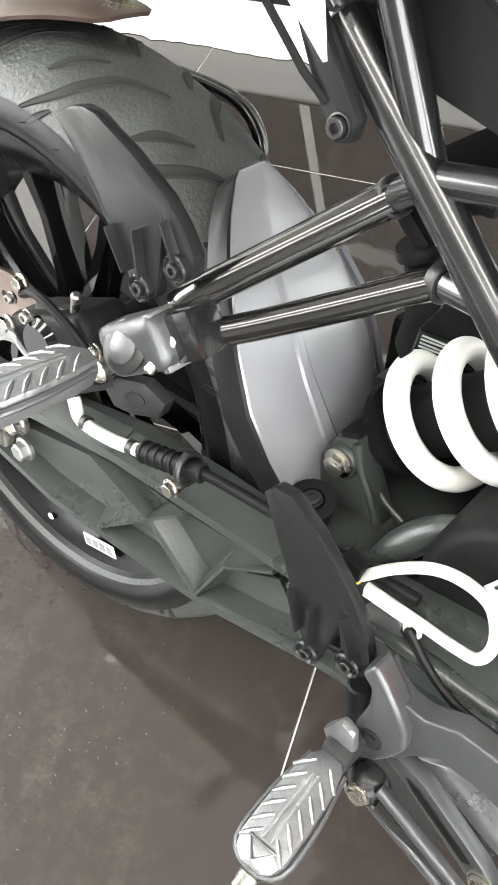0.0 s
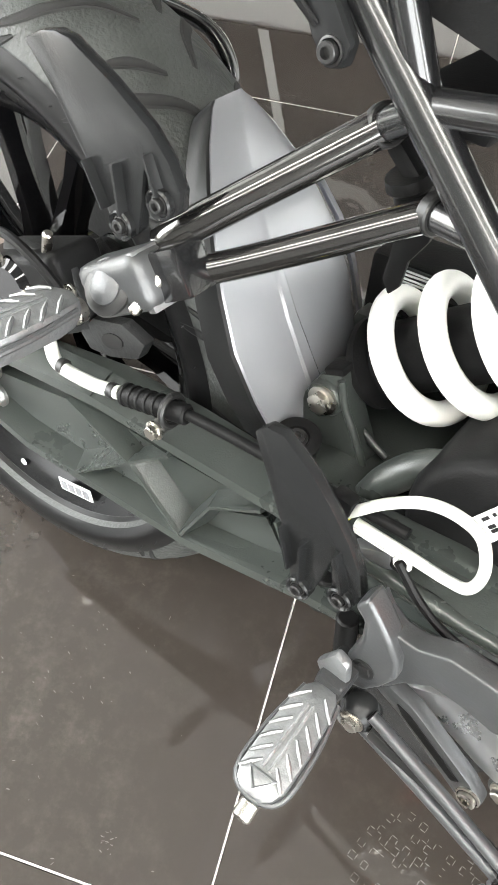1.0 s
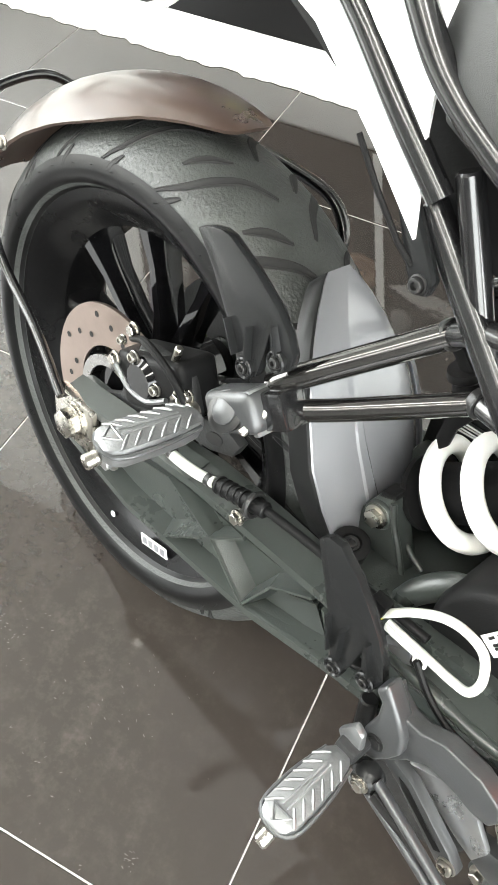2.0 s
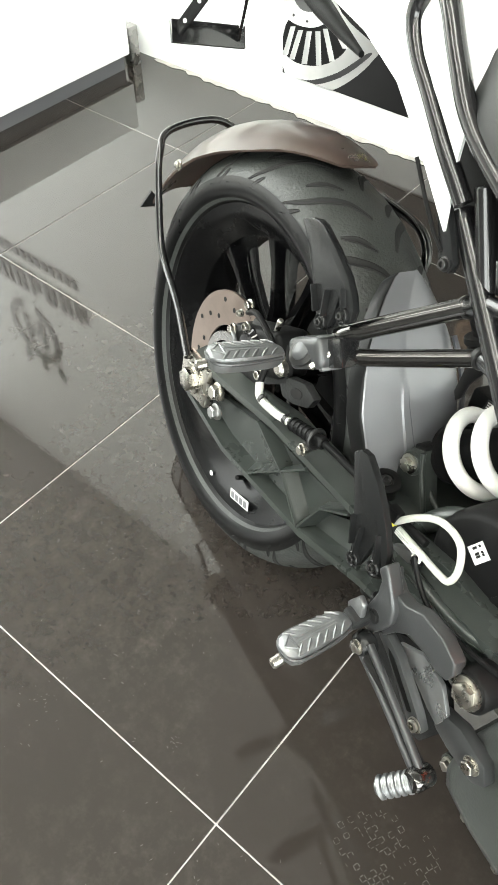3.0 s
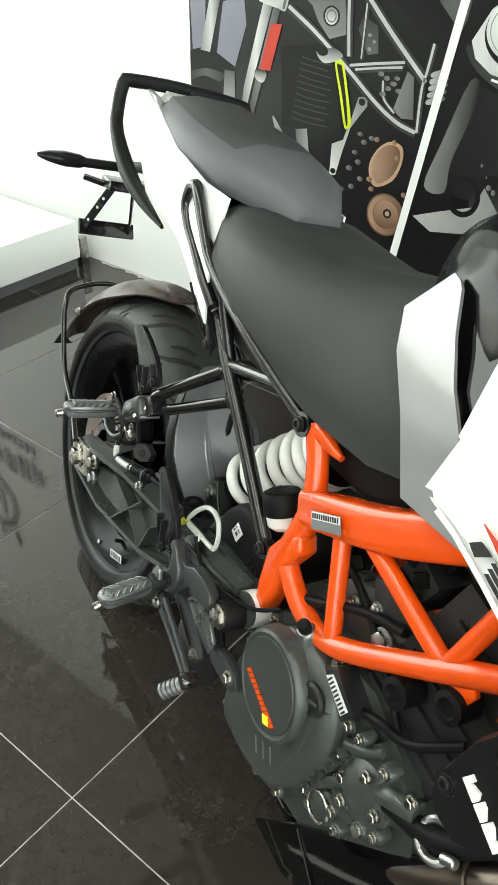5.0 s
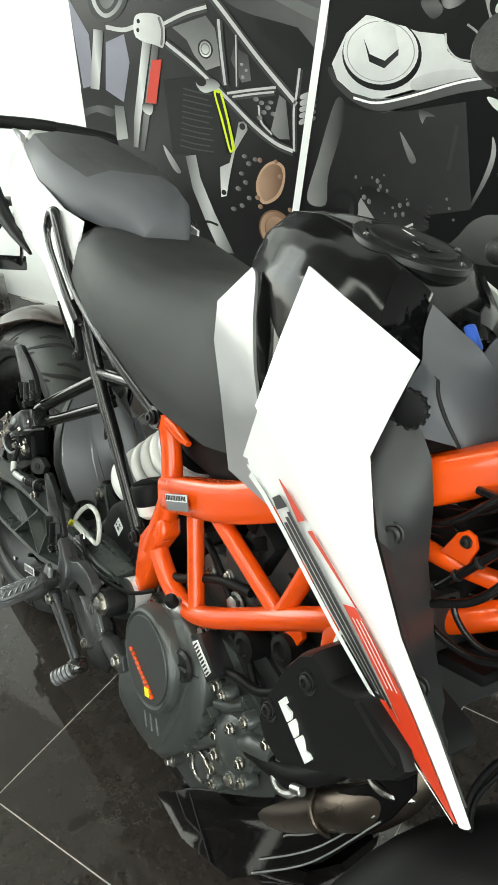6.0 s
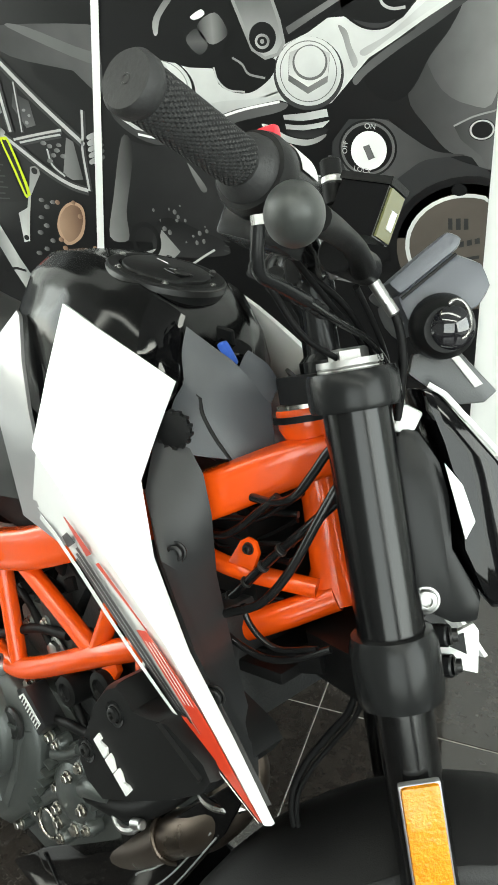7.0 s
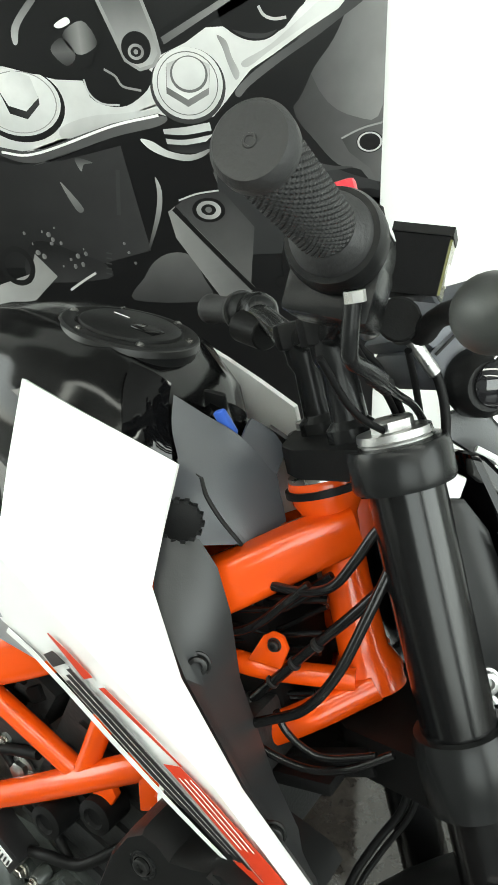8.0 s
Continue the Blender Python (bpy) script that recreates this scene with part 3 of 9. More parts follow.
part("left_beam", slab([(-0.045, 0.280), (-0.035, 0.318), (0.10, 0.352), (0.26, 0.390), (0.47, 0.428), (0.60, 0.42), (0.60, 0.37), (0.46, 0.345), (0.29, 0.278), (0.10, 0.244), (-0.03, 0.255)], 0.088, 0.122, 0.006), "swingarm_grey", arm)
part("bridge", loft([[Vector((x + dx, y, z + dz)) for dx, dz in ((0, 0), (0.0, 0.030), (0.035, 0.040), (0.080, 0.044), (0.115, 0.03), (0.10, -0.02), (0.05, -0.03))] for x, y, z in ((0.30, -0.105, 0.350), (0.315, -0.06, 0.350), (0.325, 0.0, 0.345), (0.315, 0.06, 0.350), (0.30, 0.105, 0.350))]), "swingarm_grey", arm, "broad cast cross bridge")
part("axle_block", box((0.075, 0.016, 0.058), Matrix.Translation((0.0, -0.128, 0.296)) @ Matrix.Rotation(radians(-10), 4, "Y"), 0.004), "zinc", arm, "bare metal chain adjuster block")
bolt("axle_nut", (0.0, -0.135, 0.296), RIGHT, 0.017, "zinc", arm, 0.016)
bolt("adjuster_bolt", (-0.035, -0.120, 0.292), (-1, 0, -0.15), 0.007, "zinc", arm, 0.014)
bolt("stand_bobbin", (0.055, -0.126, 0.315), RIGHT, 0.010, "zinc", arm, 0.014)
bolt("stand_bobbin", (0.062, -0.126, 0.285), RIGHT, 0.009, "aluminium", arm, 0.012)

# brake hose on the swingarm
hose = part("brake_hose", tube(curve([(0.130, -0.122, 0.425), (0.136, -0.130, 0.398), (0.150, -0.134, 0.386), (0.185, -0.135, 0.392), (0.235, -0.132, 0.408), (0.275, -0.128, 0.420), (0.36, -0.122, 0.428), (0.44, -0.12, 0.438)]), 0.0042, 12), "matt_black", bike, "black brake hose with clear sleeve")
part("clear_sleeve", tube(curve([(0.136, -0.131, 0.398), (0.150, -0.1345, 0.386), (0.185, -0.1355, 0.392), (0.214, -0.1338, 0.4015)]), 0.0054, 12), "clear_hose", hose, "milky clear sleeve")
for k in range(2):
    part("sleeve_wrap", rod((0.152 + 0.052 * k, -0.1345, 0.3865 + 0.012 * k), (0.158 + 0.052 * k, -0.1345, 0.388 + 0.012 * k), 0.0062, 14, 0.0006), "bolt_black", hose)
part("grommet", rod((0.216, -0.133, 0.402), (0.272, -0.128, 0.419), 0.0078), "matt_black", hose)
for k in range(6):
    part("grommet_rib", rod((0.218 + 0.007 * k, -0.1325 + 0.0006 * k, 0.4027 + 0.0021 * k), (0.2205 + 0.007 * k, -0.1325 + 0.0006 * k, 0.4035 + 0.0021 * k), 0.0090, 16, 0.0005), "matt_black", hose)
part("clamp_ring", tube(curve([(0.259 - 0.003 * math.cos(a), -0.13 + 0.0110 * math.sin(a), 0.415 + 0.0110 * math.cos(a)) for a in [k * math.pi / 5 for k in range(11)]], 2), 0.0028, 8), "bolt_black", hose)
part("clamp_foot", box((0.012, 0.006, 0.020), Matrix.Translation((0.253, -0.131, 0.400)) @ Matrix.Rotation(radians(18), 4, "Y"), 0.002), "bolt_black", hose)
bolt("clamp_bolt", (0.2495, -0.134, 0.391), RIGHT, 0.0058, "zinc", hose, 0.007)

# -- hugger fender on its bent rod --
fender = hollow("rear_fender", bike)
def fender_rows(stops):
    rows = []
    for deg, wdt, r in stops:
        a, drop = radians(deg), 0.044 * (wdt / 0.088) ** 2
        rows.append([Vector(((r - drop * abs(j / 5) ** 2.4) * math.cos(a), wdt * j / 5, AXLE_Z + (r - drop * abs(j / 5) ** 2.4) * math.sin(a))) for j in range(-5, 6)])
    return rows


part("blade", sheet(fender_rows([(a, w, 0.336 + 0.026 * max(0.0, (a - 107) / 56) ** 1.6) for a, w in ((82.4, 0.010), (82.8, 0.020), (84, 0.029), (86.5, 0.037), (90, 0.046), (94, 0.055), (98, 0.063), (102, 0.071), (106, 0.077), (110, 0.081), (115, 0.084), (120, 0.086), (126, 0.088), (132, 0.088), (138, 0.088), (144, 0.088), (150, 0.088), (156, 0.088), (163, 0.088))]), 0.0035), "fender_brown_sheen", fender, "black curved mudguard blade with a rounded tongue, tinted brown for its reflection")
part("rod", tube(curve([(-0.30, 0.07, 0.500), (-0.30, 0.0, 0.535), (-0.285, -0.085, 0.525), (-0.262, -0.108, 0.500), (-0.235, -0.113, 0.45), (-0.19, -0.116, 0.385), (-0.10, -0.125, 0.350), (-0.02, -0.14, 0.318)], 6), 0.0055, 12), "frame_black", fender, "bent black steel rod")
part("plate", slab([(-0.106, 0.395), (-0.066, 0.396), (-0.092, 0.422)], -0.002, 0.002, 0.0, 1, Matrix.Translation((-0.300, 0, 0)) @ Matrix.Rotation(radians(90), 4, "Z")), "black_plastic", fender)
bolt("bolt", (-0.235, -0.088, 0.495), (0, -1, 0.1), 0.006, "zinc", fender, 0.006)

# -- left-side guard loop --
guard = part("sari_guard", tube(curve([(-0.10, 0.12, 0.538), (-0.07, 0.12, 0.543), (-0.01, 0.12, 0.551), (0.053, 0.12, 0.551), (0.084, 0.118, 0.533), (0.094, 0.114, 0.505), (0.090, 0.11, 0.46)]), 0.0070, 12), "frame_black", bike, "black tubular guard loop beside the wheel")
part("inner_rod", tube(curve([(0.0, 0.12, 0.549), (0.045, 0.118, 0.515), (0.080, 0.112, 0.480)]), 0.0035, 10), "frame_black", guard)

# -- inner flap between wheel and shock --
FLAP = ((56.6, -0.024, 0.010, 0.3290), (55.6, -0.034, 0.0156, 0.3315), (52, -0.056, 0.026, 0.3335), (48, -0.074, 0.034, 0.3345), (43, -0.091, 0.042, 0.3345), (37.5, -0.102, 0.050, 0.3335), (31, -0.107, 0.054, 0.3325), (24, -0.099, 0.054, 0.3320), (18.5, -0.086, 0.050, 0.3310), (14, -0.066, 0.040, 0.3310))


def flap_at(deg, y, r):
    return Vector((r * math.cos(radians(deg)), y, AXLE_Z + r * math.sin(radians(deg))))


def flap_section(k, left, right):
    """Across the blade: flat face, a spine that widens downwards, then a rolled right edge and the hidden back."""
    w = max(0, k - 3) / 6
    a = left + (0.45 + 0.10 * w) * (0.040 - left) * 0.75
    return ((left, 0.0), (left * 0.98, 0.0012), (a - 0.006, 0.0030), (a - 0.0012, 0.0034), (a + 0.0008, 0.0034 + 0.0030 * w), (a + 0.002 + 0.014 * w, 0.0036 + 0.0024 * w), (a + 0.004 + 0.015 * w, 0.0034),
            (right * 0.15, 0.0026), (right * 0.55, -0.0015), (right * 0.82, -0.0075), (right, -0.016), (right * 0.96, -0.019), (right * 0.5, -0.006), (0.0, -0.002), (left * 0.9, -0.004))


flap = part("inner_mudguard", loft([[flap_at(a, y, r + d) for y, d in flap_section(k, left, right)] for k, (a, left, right, r) in enumerate(FLAP)]), "flap_grey", bike, "smooth grey plastic inner mudguard", smooth=24)
part("side_lip", loft([[flap_at(a, y, r + d) for y, d in ((left - 0.0005, 0.0014), (left - 0.003, 0.0004), (left - 0.007, -0.008), (left - 0.008, -0.016), (left - 0.005, -0.016), (left + 0.001, -0.003))] for a, left, right, r in FLAP]), "black_plastic", flap, "black rolled edge")
part("right_strip", sheet([[flap_at(a, right + 0.004, r - 0.014), flap_at(a, right + 0.012, r - 0.016), flap_at(a, right + 0.019, r - 0.024)] for a, left, right, r in FLAP[4:9]], 0.003), "pod_grey", flap)
part("rubber_bush", lathe([(0, -0.030), (0.0150, -0.030), (0.0150, 0.000), (0.0175, 0.002), (0.0175, 0.006), (0.0140, 0.0075), (0.0095, 0.007), (0.0085, 0.004), (0, 0.004)], Matrix.Translation((0.3335, -0.0790, 0.404)) @ Matrix.Rotation(radians(14), 4, "X"), 28), "matt_black", flap)
bolt("bush_bolt", (0.3335, -0.0803, 0.4095), (0, -0.24, 0.97), 0.0056, "bolt_black", flap, 0.004, False)

# -- shock absorber --
shock = hollow("shock_absorber", bike)
SA, SB = Vector((0.334, -0.004, 0.432)), Vector((0.570, -0.004, 0.662))
SH = along(SA, SB)
LEN = (SB - SA).length
pts = []
for k in range(0, 361):
    t = k / 360
    h = 0.026 + (LEN - 0.091) * (0.01 + 0.99 * (0.55 * t + 0.45 * (1 - (1 - t) ** 1.6)))
    a = 2 * math.pi * 7.0 * t
    pts.append(SH @ Vector((0.0425 * math.cos(a + 5.4), 0.0425 * math.sin(a + 5.4), h)))
part("spring", tube(pts, 0.0090, 16), "spring_white", shock, "thick white coil spring")
part("damper_body", lathe([(0, 0.0), (0.020, 0.0), (0.022, 0.026), (0.030, 0.029), (0.030, 0.034), (0.027, 0.037), (0.027, LEN - 0.07), (0.050, LEN - 0.066), (0.050, LEN - 0.045), (0.030, LEN - 0.04), (0.026, LEN), (0, LEN)], SH, 36), "matt_black", shock)
part("spring_seat", lathe([(0.022, 0.010), (0.034, 0.013), (0.034, 0.019), (0.022, 0.022)], SH, 36, True), "matt_black", shock)
link = part("shock_mount", slab([(0.314, 0.392), (0.3135, 0.404), (0.3135, 0.420), (0.322, 0.443), (0.338, 0.4515), (0.3440, 0.440), (0.3555, 0.4206), (0.3765, 0.389), (0.375, 0.372), (0.345, 0.366), (0.320, 0.378)], -0.048, -0.026, 0.0035, 2), "swingarm_grey", bike, "cast shock mounting lug with fluted legs")
part("boss", lathe([(0, -0.004), (0.0145, -0.004), (0.0145, 0.002), (0.0130, 0.004), (0, 0.004)], across(0.3315, -0.048, 0.4270), 28), "swingarm_grey", link)
bolt("bolt", (0.3315, -0.052, 0.4270), RIGHT, 0.0086, "zinc", link, 0.009)
part("top_pad", box((0.016, 0.020, 0.006), Matrix.Translation((0.331, -0.037, 0.4495)) @ Matrix.Rotation(radians(-28), 4, "Y"), 0.002), "matt_black", link)
for y, leg in ((-0.049, ((0.3395, 0.4490), (0.3480, 0.4300), (0.3610, 0.4120), (0.3775, 0.3870))), (-0.036, ((0.3440, 0.4300), (0.3560, 0.4120), (0.3700, 0.4030), (0.3860, 0.3970)))):
    part("rib", tube(curve([(x, y, z) for x, z in leg]), 0.0030, 10), "swingarm_grey", link)
part("fillet", tube(curve([(0.392, -0.070, 0.388), (0.402, -0.066, 0.412), (0.420, -0.060, 0.436), (0.446, -0.056, 0.456)]), [q.x for q in curve([(v, 0, 0) for v in (0.010, 0.012, 0.012, 0.006)])], 14), "swingarm_grey", link, "raised cast lip")
part("left_lug", slab([(0.30, 0.445), (0.335, 0.45), (0.375, 0.375), (0.36, 0.36), (0.315, 0.375), (0.295, 0.41)], 0.030, 0.052, 0.005), "swingarm_grey", link)
part("top_hanger", box((0.07, 0.09, 0.06), Matrix.Translation((0.555, 0, 0.665)), 0.012), "matt_black", shock)

# -- silencer body under the engine's rear --
can = part("silencer", loft([[Vector((0.492, 0, 0.440)) + Vector((0.072 * k * math.cos(a) + 0.01 * math.sin(a), y, 0.066 * k * math.sin(a))) for a in [2 * math.pi * i / 28 for i in range(28)]] for y, k in ((0.085, 0.6), (0.07, 0.92), (0.0, 1.0), (-0.075, 1.0), (-0.086, 0.95), (-0.090, 0.86), (-0.0922, 0.30))]), "matt_black", bike, "matt black silencer box with sticker")
stick = part("sticker", box((0.019, 0.022, 0.0008), across(0.477, -0.0925, 0.458) @ Matrix.Rotation(radians(-25), 4, "Z"), 0), "label_white", can)
for i in range(5):
    for j in range(5):
        if (i * 3 + j * 5 + i * j) % 3:
            part("print_bar", box((0.0023, 0.0024, 0.0006), across(0.477, -0.0930, 0.458) @ Matrix.Rotation(radians(-25), 4, "Z") @ Matrix.Translation((-0.006 + 0.003 * i, -0.006 + 0.003 * j, 0.0006)), 0), "black_decal", stick)
for k in range(3):
    part("embossed_bar", box((0.006, 0.05 - 0.01 * k, 0.001), across(0.512 + 0.012 * k, -0.0925, 0.425) @ Matrix.Rotation(radians(-25), 4, "Z"), 0), "black_plastic", can)
bolt("bolt", (0.466, -0.080, 0.410), (-0.2, -1, 0), 0.009, "bolt_black", can, 0.008)
bolt("bolt", (0.490, -0.086, 0.385), (-0.1, -1, 0), 0.008, "bolt_black", can, 0.008)

# -- breather hoses --
hose_path = [(0.391, 0.418), (0.405, 0.437), (0.422, 0.461), (0.442, 0.480), (0.461, 0.486), (0.478, 0.481), (0.488, 0.460), (0.486, 0.441), (0.473, 0.436), (0.446, 0.434), (0.410, 0.431)]
part("breather_hose", tube(curve([(x, -0.130, z) for x, z in hose_path]), 0.0037, 14), "clear_hose", bike, "clear plastic breather hose")
part("hose_end", rod((0.391, -0.130, 0.418), (0.403, -0.130, 0.4345), 0.0047), "yellow", bike, "yellow-tinted hose end")
for o in (-0.0025, 0.0, 0.0025):
    part("hose_rib", rod((0.411, -0.1345, 0.4312 + o), (0.446, -0.1345, 0.4342 + o), 0.0008, 6, 0.0002), "reservoir", bike)
part("cable_tie", tube(curve([(0.447 + 0.005 * math.cos(a), -0.135, 0.431 + 0.005 * math.sin(a)) for a in [k * math.pi / 4 for k in range(9)]], 3), 0.0016, 6), "reservoir", bike)
part("wire", tube(curve([(0.445, -0.137, 0.432), (0.470, -0.138, 0.412), (0.50, -0.14, 0.405), (0.545, -0.14, 0.415), (0.60, -0.13, 0.43), (0.63, -0.11, 0.45)]), 0.0030, 8), "matt_black", bike)

# -- footrest brackets, guards and pegs --
hanger = part("footrest_hanger", slab([(0.440, 0.421), (0.449, 0.414), (0.452, 0.398), (0.449, 0.374), (0.450, 0.357), (0.459, 0.347), (0.469, 0.352), (0.476, 0.366), (0.482, 0.384), (0.478, 0.400), (0.467, 0.413), (0.457, 0.424), (0.446, 0.434)], -0.174, -0.156, 0.004, 3), "hanger_grey", bike, "dark grey cast footrest hanger")
part("upper_arm", slab([(0.448, 0.428), (0.456, 0.418), (0.468, 0.411), (0.482, 0.412), (0.500, 0.424), (0.530, 0.426), (0.552, 0.418), (0.557, 0.406), (0.554, 0.394), (0.540, 0.390), (0.520, 0.392), (0.500, 0.390), (0.486, 0.374), (0.477, 0.356), (0.468, 0.362), (0.462, 0.385)], -0.166, -0.150, 0.006, 3), "hanger_grey", hanger)
bolt("bolt", (0.462, -0.174, 0.373), RIGHT, 0.0060, "bolt_black", hanger, 0.003)
part("lower_arm", slab([(0.470, 0.352), (0.480, 0.362), (0.500, 0.358), (0.552, 0.328), (0.566, 0.316), (0.560, 0.304), (0.548, 0.308), (0.494, 0.342)], -0.166, -0.154, 0.003), "hanger_grey", hanger)
part("arm_groove", slab([(0.490, 0.353), (0.500, 0.351), (0.546, 0.324), (0.542, 0.320), (0.496, 0.346)], -0.1668, -0.1655, 0.0), "matt_black", hanger)
part("bright_web", slab([(0.487, 0.350), (0.517, 0.371), (0.548, 0.366), (0.570, 0.344), (0.566, 0.322), (0.549, 0.326)], -0.150, -0.144, 0.002), "alloy_satin", hanger, "bright satin alloy web")
part("foot_lug", slab([(0.556, 0.330), (0.584, 0.340), (0.622, 0.336), (0.634, 0.318), (0.622, 0.304), (0.584, 0.304), (0.560, 0.308)], -0.142, -0.126, 0.004), "hanger_grey", hanger)
part("inner_plate", slab([(0.440, 0.300), (0.478, 0.330), (0.492, 0.336), (0.545, 0.335), (0.570, 0.300), (0.552, 0.240), (0.505, 0.222), (0.440, 0.235)], -0.120, -0.114, 0.002), "guard_grey", hanger, "flat dark shield plate")
bolt("bolt", (0.556, -0.166, 0.3165), RIGHT, 0.0062, "zinc", hanger, 0.005, False)
bolt("bolt", (0.612, -0.140, 0.322), RIGHT, 0.0075, "zinc", hanger, 0.010)


def heel_guard(name, outline, y, creases, bolts):
    """A moulded guard: bevelled plate, two screw bosses with flutes above them."""
    g = part(name, slab(outline, y, y + 0.009, 0.0022, 2), "guard_grey", bike, "dark grey moulded heel guard with two bolts")
    for a, b, w in creases:
        part("ridge", web(a, b, w, y - 0.0058, y + 0.003), "guard_grey", g)
    for x, z in bolts:
        part("bolt_boss", lathe([(0, -0.004), (0.0088, -0.004), (0.0088, 0.0035), (0.0076, 0.0046), (0.0062, 0.0026), (0, 0.0026)], across(x, y, z), 24), "guard_grey", g)
        bolt("bolt", (x, y - 0.0022, z), RIGHT, 0.0040, "bolt_black", g, 0.0042, False)
    return g


def grown(outline, k, c=(0.690, 0.342)):
    return [(c[0] + (x - c[0]) * k, c[1] + (z - c[1]) * k) for x, z in outline]


heel_guard("rider_heel_guard", [(0.343, 0.484), (0.350, 0.493), (0.362, 0.495), (0.385, 0.482), (0.404, 0.466), (0.420, 0.450), (0.433, 0.432), (0.440, 0.415), (0.438, 0.402), (0.429, 0.396), (0.421, 0.404), (0.414, 0.424), (0.412, 0.400), (0.409, 0.384), (0.400, 0.378), (0.392, 0.388), (0.388, 0.402), (0.374, 0.430), (0.357, 0.460)], -0.162,
           [((0.394, 0.428), (0.401, 0.393), 0.0026), ((0.416, 0.440), (0.429, 0.412), 0.0026), ((0.378, 0.430), (0.391, 0.400), 0.0020)], [(0.4015, 0.3865), (0.4285, 0.4045)])
heel_guard("pillion_heel_guard", [(0.150, 0.629), (0.163, 0.637), (0.174, 0.641), (0.184, 0.641), (0.213, 0.631), (0.241, 0.618), (0.256, 0.606), (0.265, 0.594), (0.266, 0.582), (0.257, 0.573), (0.247, 0.577), (0.240, 0.596), (0.240, 0.576), (0.239, 0.556), (0.230, 0.547), (0.220, 0.550), (0.213, 0.562), (0.196, 0.583), (0.171, 0.611)], -0.154,
           [((0.222, 0.592), (0.229, 0.564), 0.0026), ((0.243, 0.606), (0.254, 0.588), 0.0026), ((0.200, 0.584), (0.216, 0.562), 0.0020)], [(0.2285, 0.5575), (0.2545, 0.583)])


def foot_peg(name, root, tip, up, width, bolt_tip):
    """A ribbed rubber-topped peg from its pivot to its rounded tip."""
    root, tip = Vector(root), Vector(tip)
    d = (tip - root).normalized()
    up = (Vector(up) - d * Vector(up).dot(d)).normalized()
    side = d.cross(up)
    L = (tip - root).length
    g = hollow(name, bike)
    rings = []
    for t, w, h in ((0.02, 0.45, 0.006), (0.10, 0.72, 0.009), (0.25, 0.88, 0.010), (0.55, 1.0, 0.010), (0.85, 1.0, 0.010), (0.95, 0.80, 0.009), (1.0, 0.42, 0.006)):
        q = root + d * (t * L)
        W = width * w
        rings.append([q + side * (W * i) + up * (h * j) for i, j in ((-1, -0.2), (-0.92, 0.75), (-0.3, 1.0), (0.3, 1.0), (0.92, 0.75), (1, -0.2), (0.8, -1), (-0.8, -1))])
    body = part("tread", eased(loft(rings), 0.0015, 1), "peg_metal", g, "worn silver ribbed peg")
    for k in range(6):
        for s in (-1, 1):
            q = root + d * (L * (0.20 + 0.125 * k)) + up * 0.0095
            a, b = q + side * (s * width * 0.30) - d * 0.006, q + side * (s * width * 0.90) + d * 0.004 - up * 0.002
            part("rib", tube([a, a.lerp(b, 0.5) + up * 0.001, b], [0.0011, 0.0016, 0.0011], 6), "peg_metal", body)
    for s in (-1, 1):
        part("rib", tube([root + d * (L * 0.22) + side * (s * width * 0.10) + up * 0.0095, root + d * (L * 0.80) + side * (s * width * 0.16) + up * 0.010], 0.0012, 6), "peg_metal", body)
    tri = [root + d * (L * 0.96) + up * 0.009, root + d * (L * 0.83) + side * (width * 0.55) + up * 0.010, root + d * (L * 0.83) - side * (width * 0.55) + up * 0.010]
    part("rib", tube([tri[0], tri[1], tri[2], tri[0]], 0.0012, 6), "peg_metal", body)
    part("edge", tube(curve([q + up * 0.002 for q in (root + d * (0.08 * L) - side * width * 0.70, root + d * (0.5 * L) - side * width * 1.02, root + d * (0.9 * L) - side * width * 0.95, root + d * L, root + d * (0.9 * L) + side * width * 0.95, root + d * (0.5 * L) + side * width * 1.02, root + d * (0.08 * L) + side * width * 0.70)], 4), 0.0022, 8), "hanger_grey", g)
    if bolt_tip:
        part("feeler", rod(tip - up * 0.006, tip - up * 0.008 + d * 0.012, 0.006), "zinc", g)
    return g


foot_peg("rider_peg", (0.452, -0.194, 0.363), (0.455, -0.270, 0.347), (-0.15, -0.25, 1), 0.0165, True)
part("pivot_bracket", box((0.020, 0.030, 0.020), Matrix.Translation((0.452, -0.182, 0.364)), 0.005), "dark_casting", bike)
part("pivot_pin", rod((0.470, -0.168, 0.339), (0.470, -0.192, 0.339), 0.0065), "peg_metal", bike)
part("fork_arm", slab([(0.437, 0.372), (0.446, 0.392), (0.456, 0.388), (0.462, 0.366), (0.452, 0.352)], -0.190, -0.182, 0.003), "peg_metal", bike)
foot_peg("pillion_peg", (0.228, -0.190, 0.522), (0.215, -0.270, 0.517), (-0.2, -0.25, 1), 0.018, True)
pb = part("pillion_peg_bracket", box((0.056, 0.030, 0.034), Matrix.Translation((0.240, -0.160, 0.528)) @ Matrix.Rotation(radians(-38), 4, "Y"), 0.009, 3), "hanger_grey", bike, "grey cast pillion peg bracket")
PBM = along((0.2375, -0.1735, 0.5285), (0.2375 - 0.10, -0.1735 - 1.0, 0.5285 + 0.62))
part("cap_seat", lathe([(0, 0), (0.0165, 0), (0.0165, 0.002), (0.0135, 0.0032), (0, 0.0032)], PBM, 28), "bolt_black", pb)
part("round_cap", lathe([(0, 0.003), (0.0105, 0.003), (0.0105, 0.0045), (0.008, 0.0058), (0, 0.006)], PBM, 28), "hanger_grey", pb)
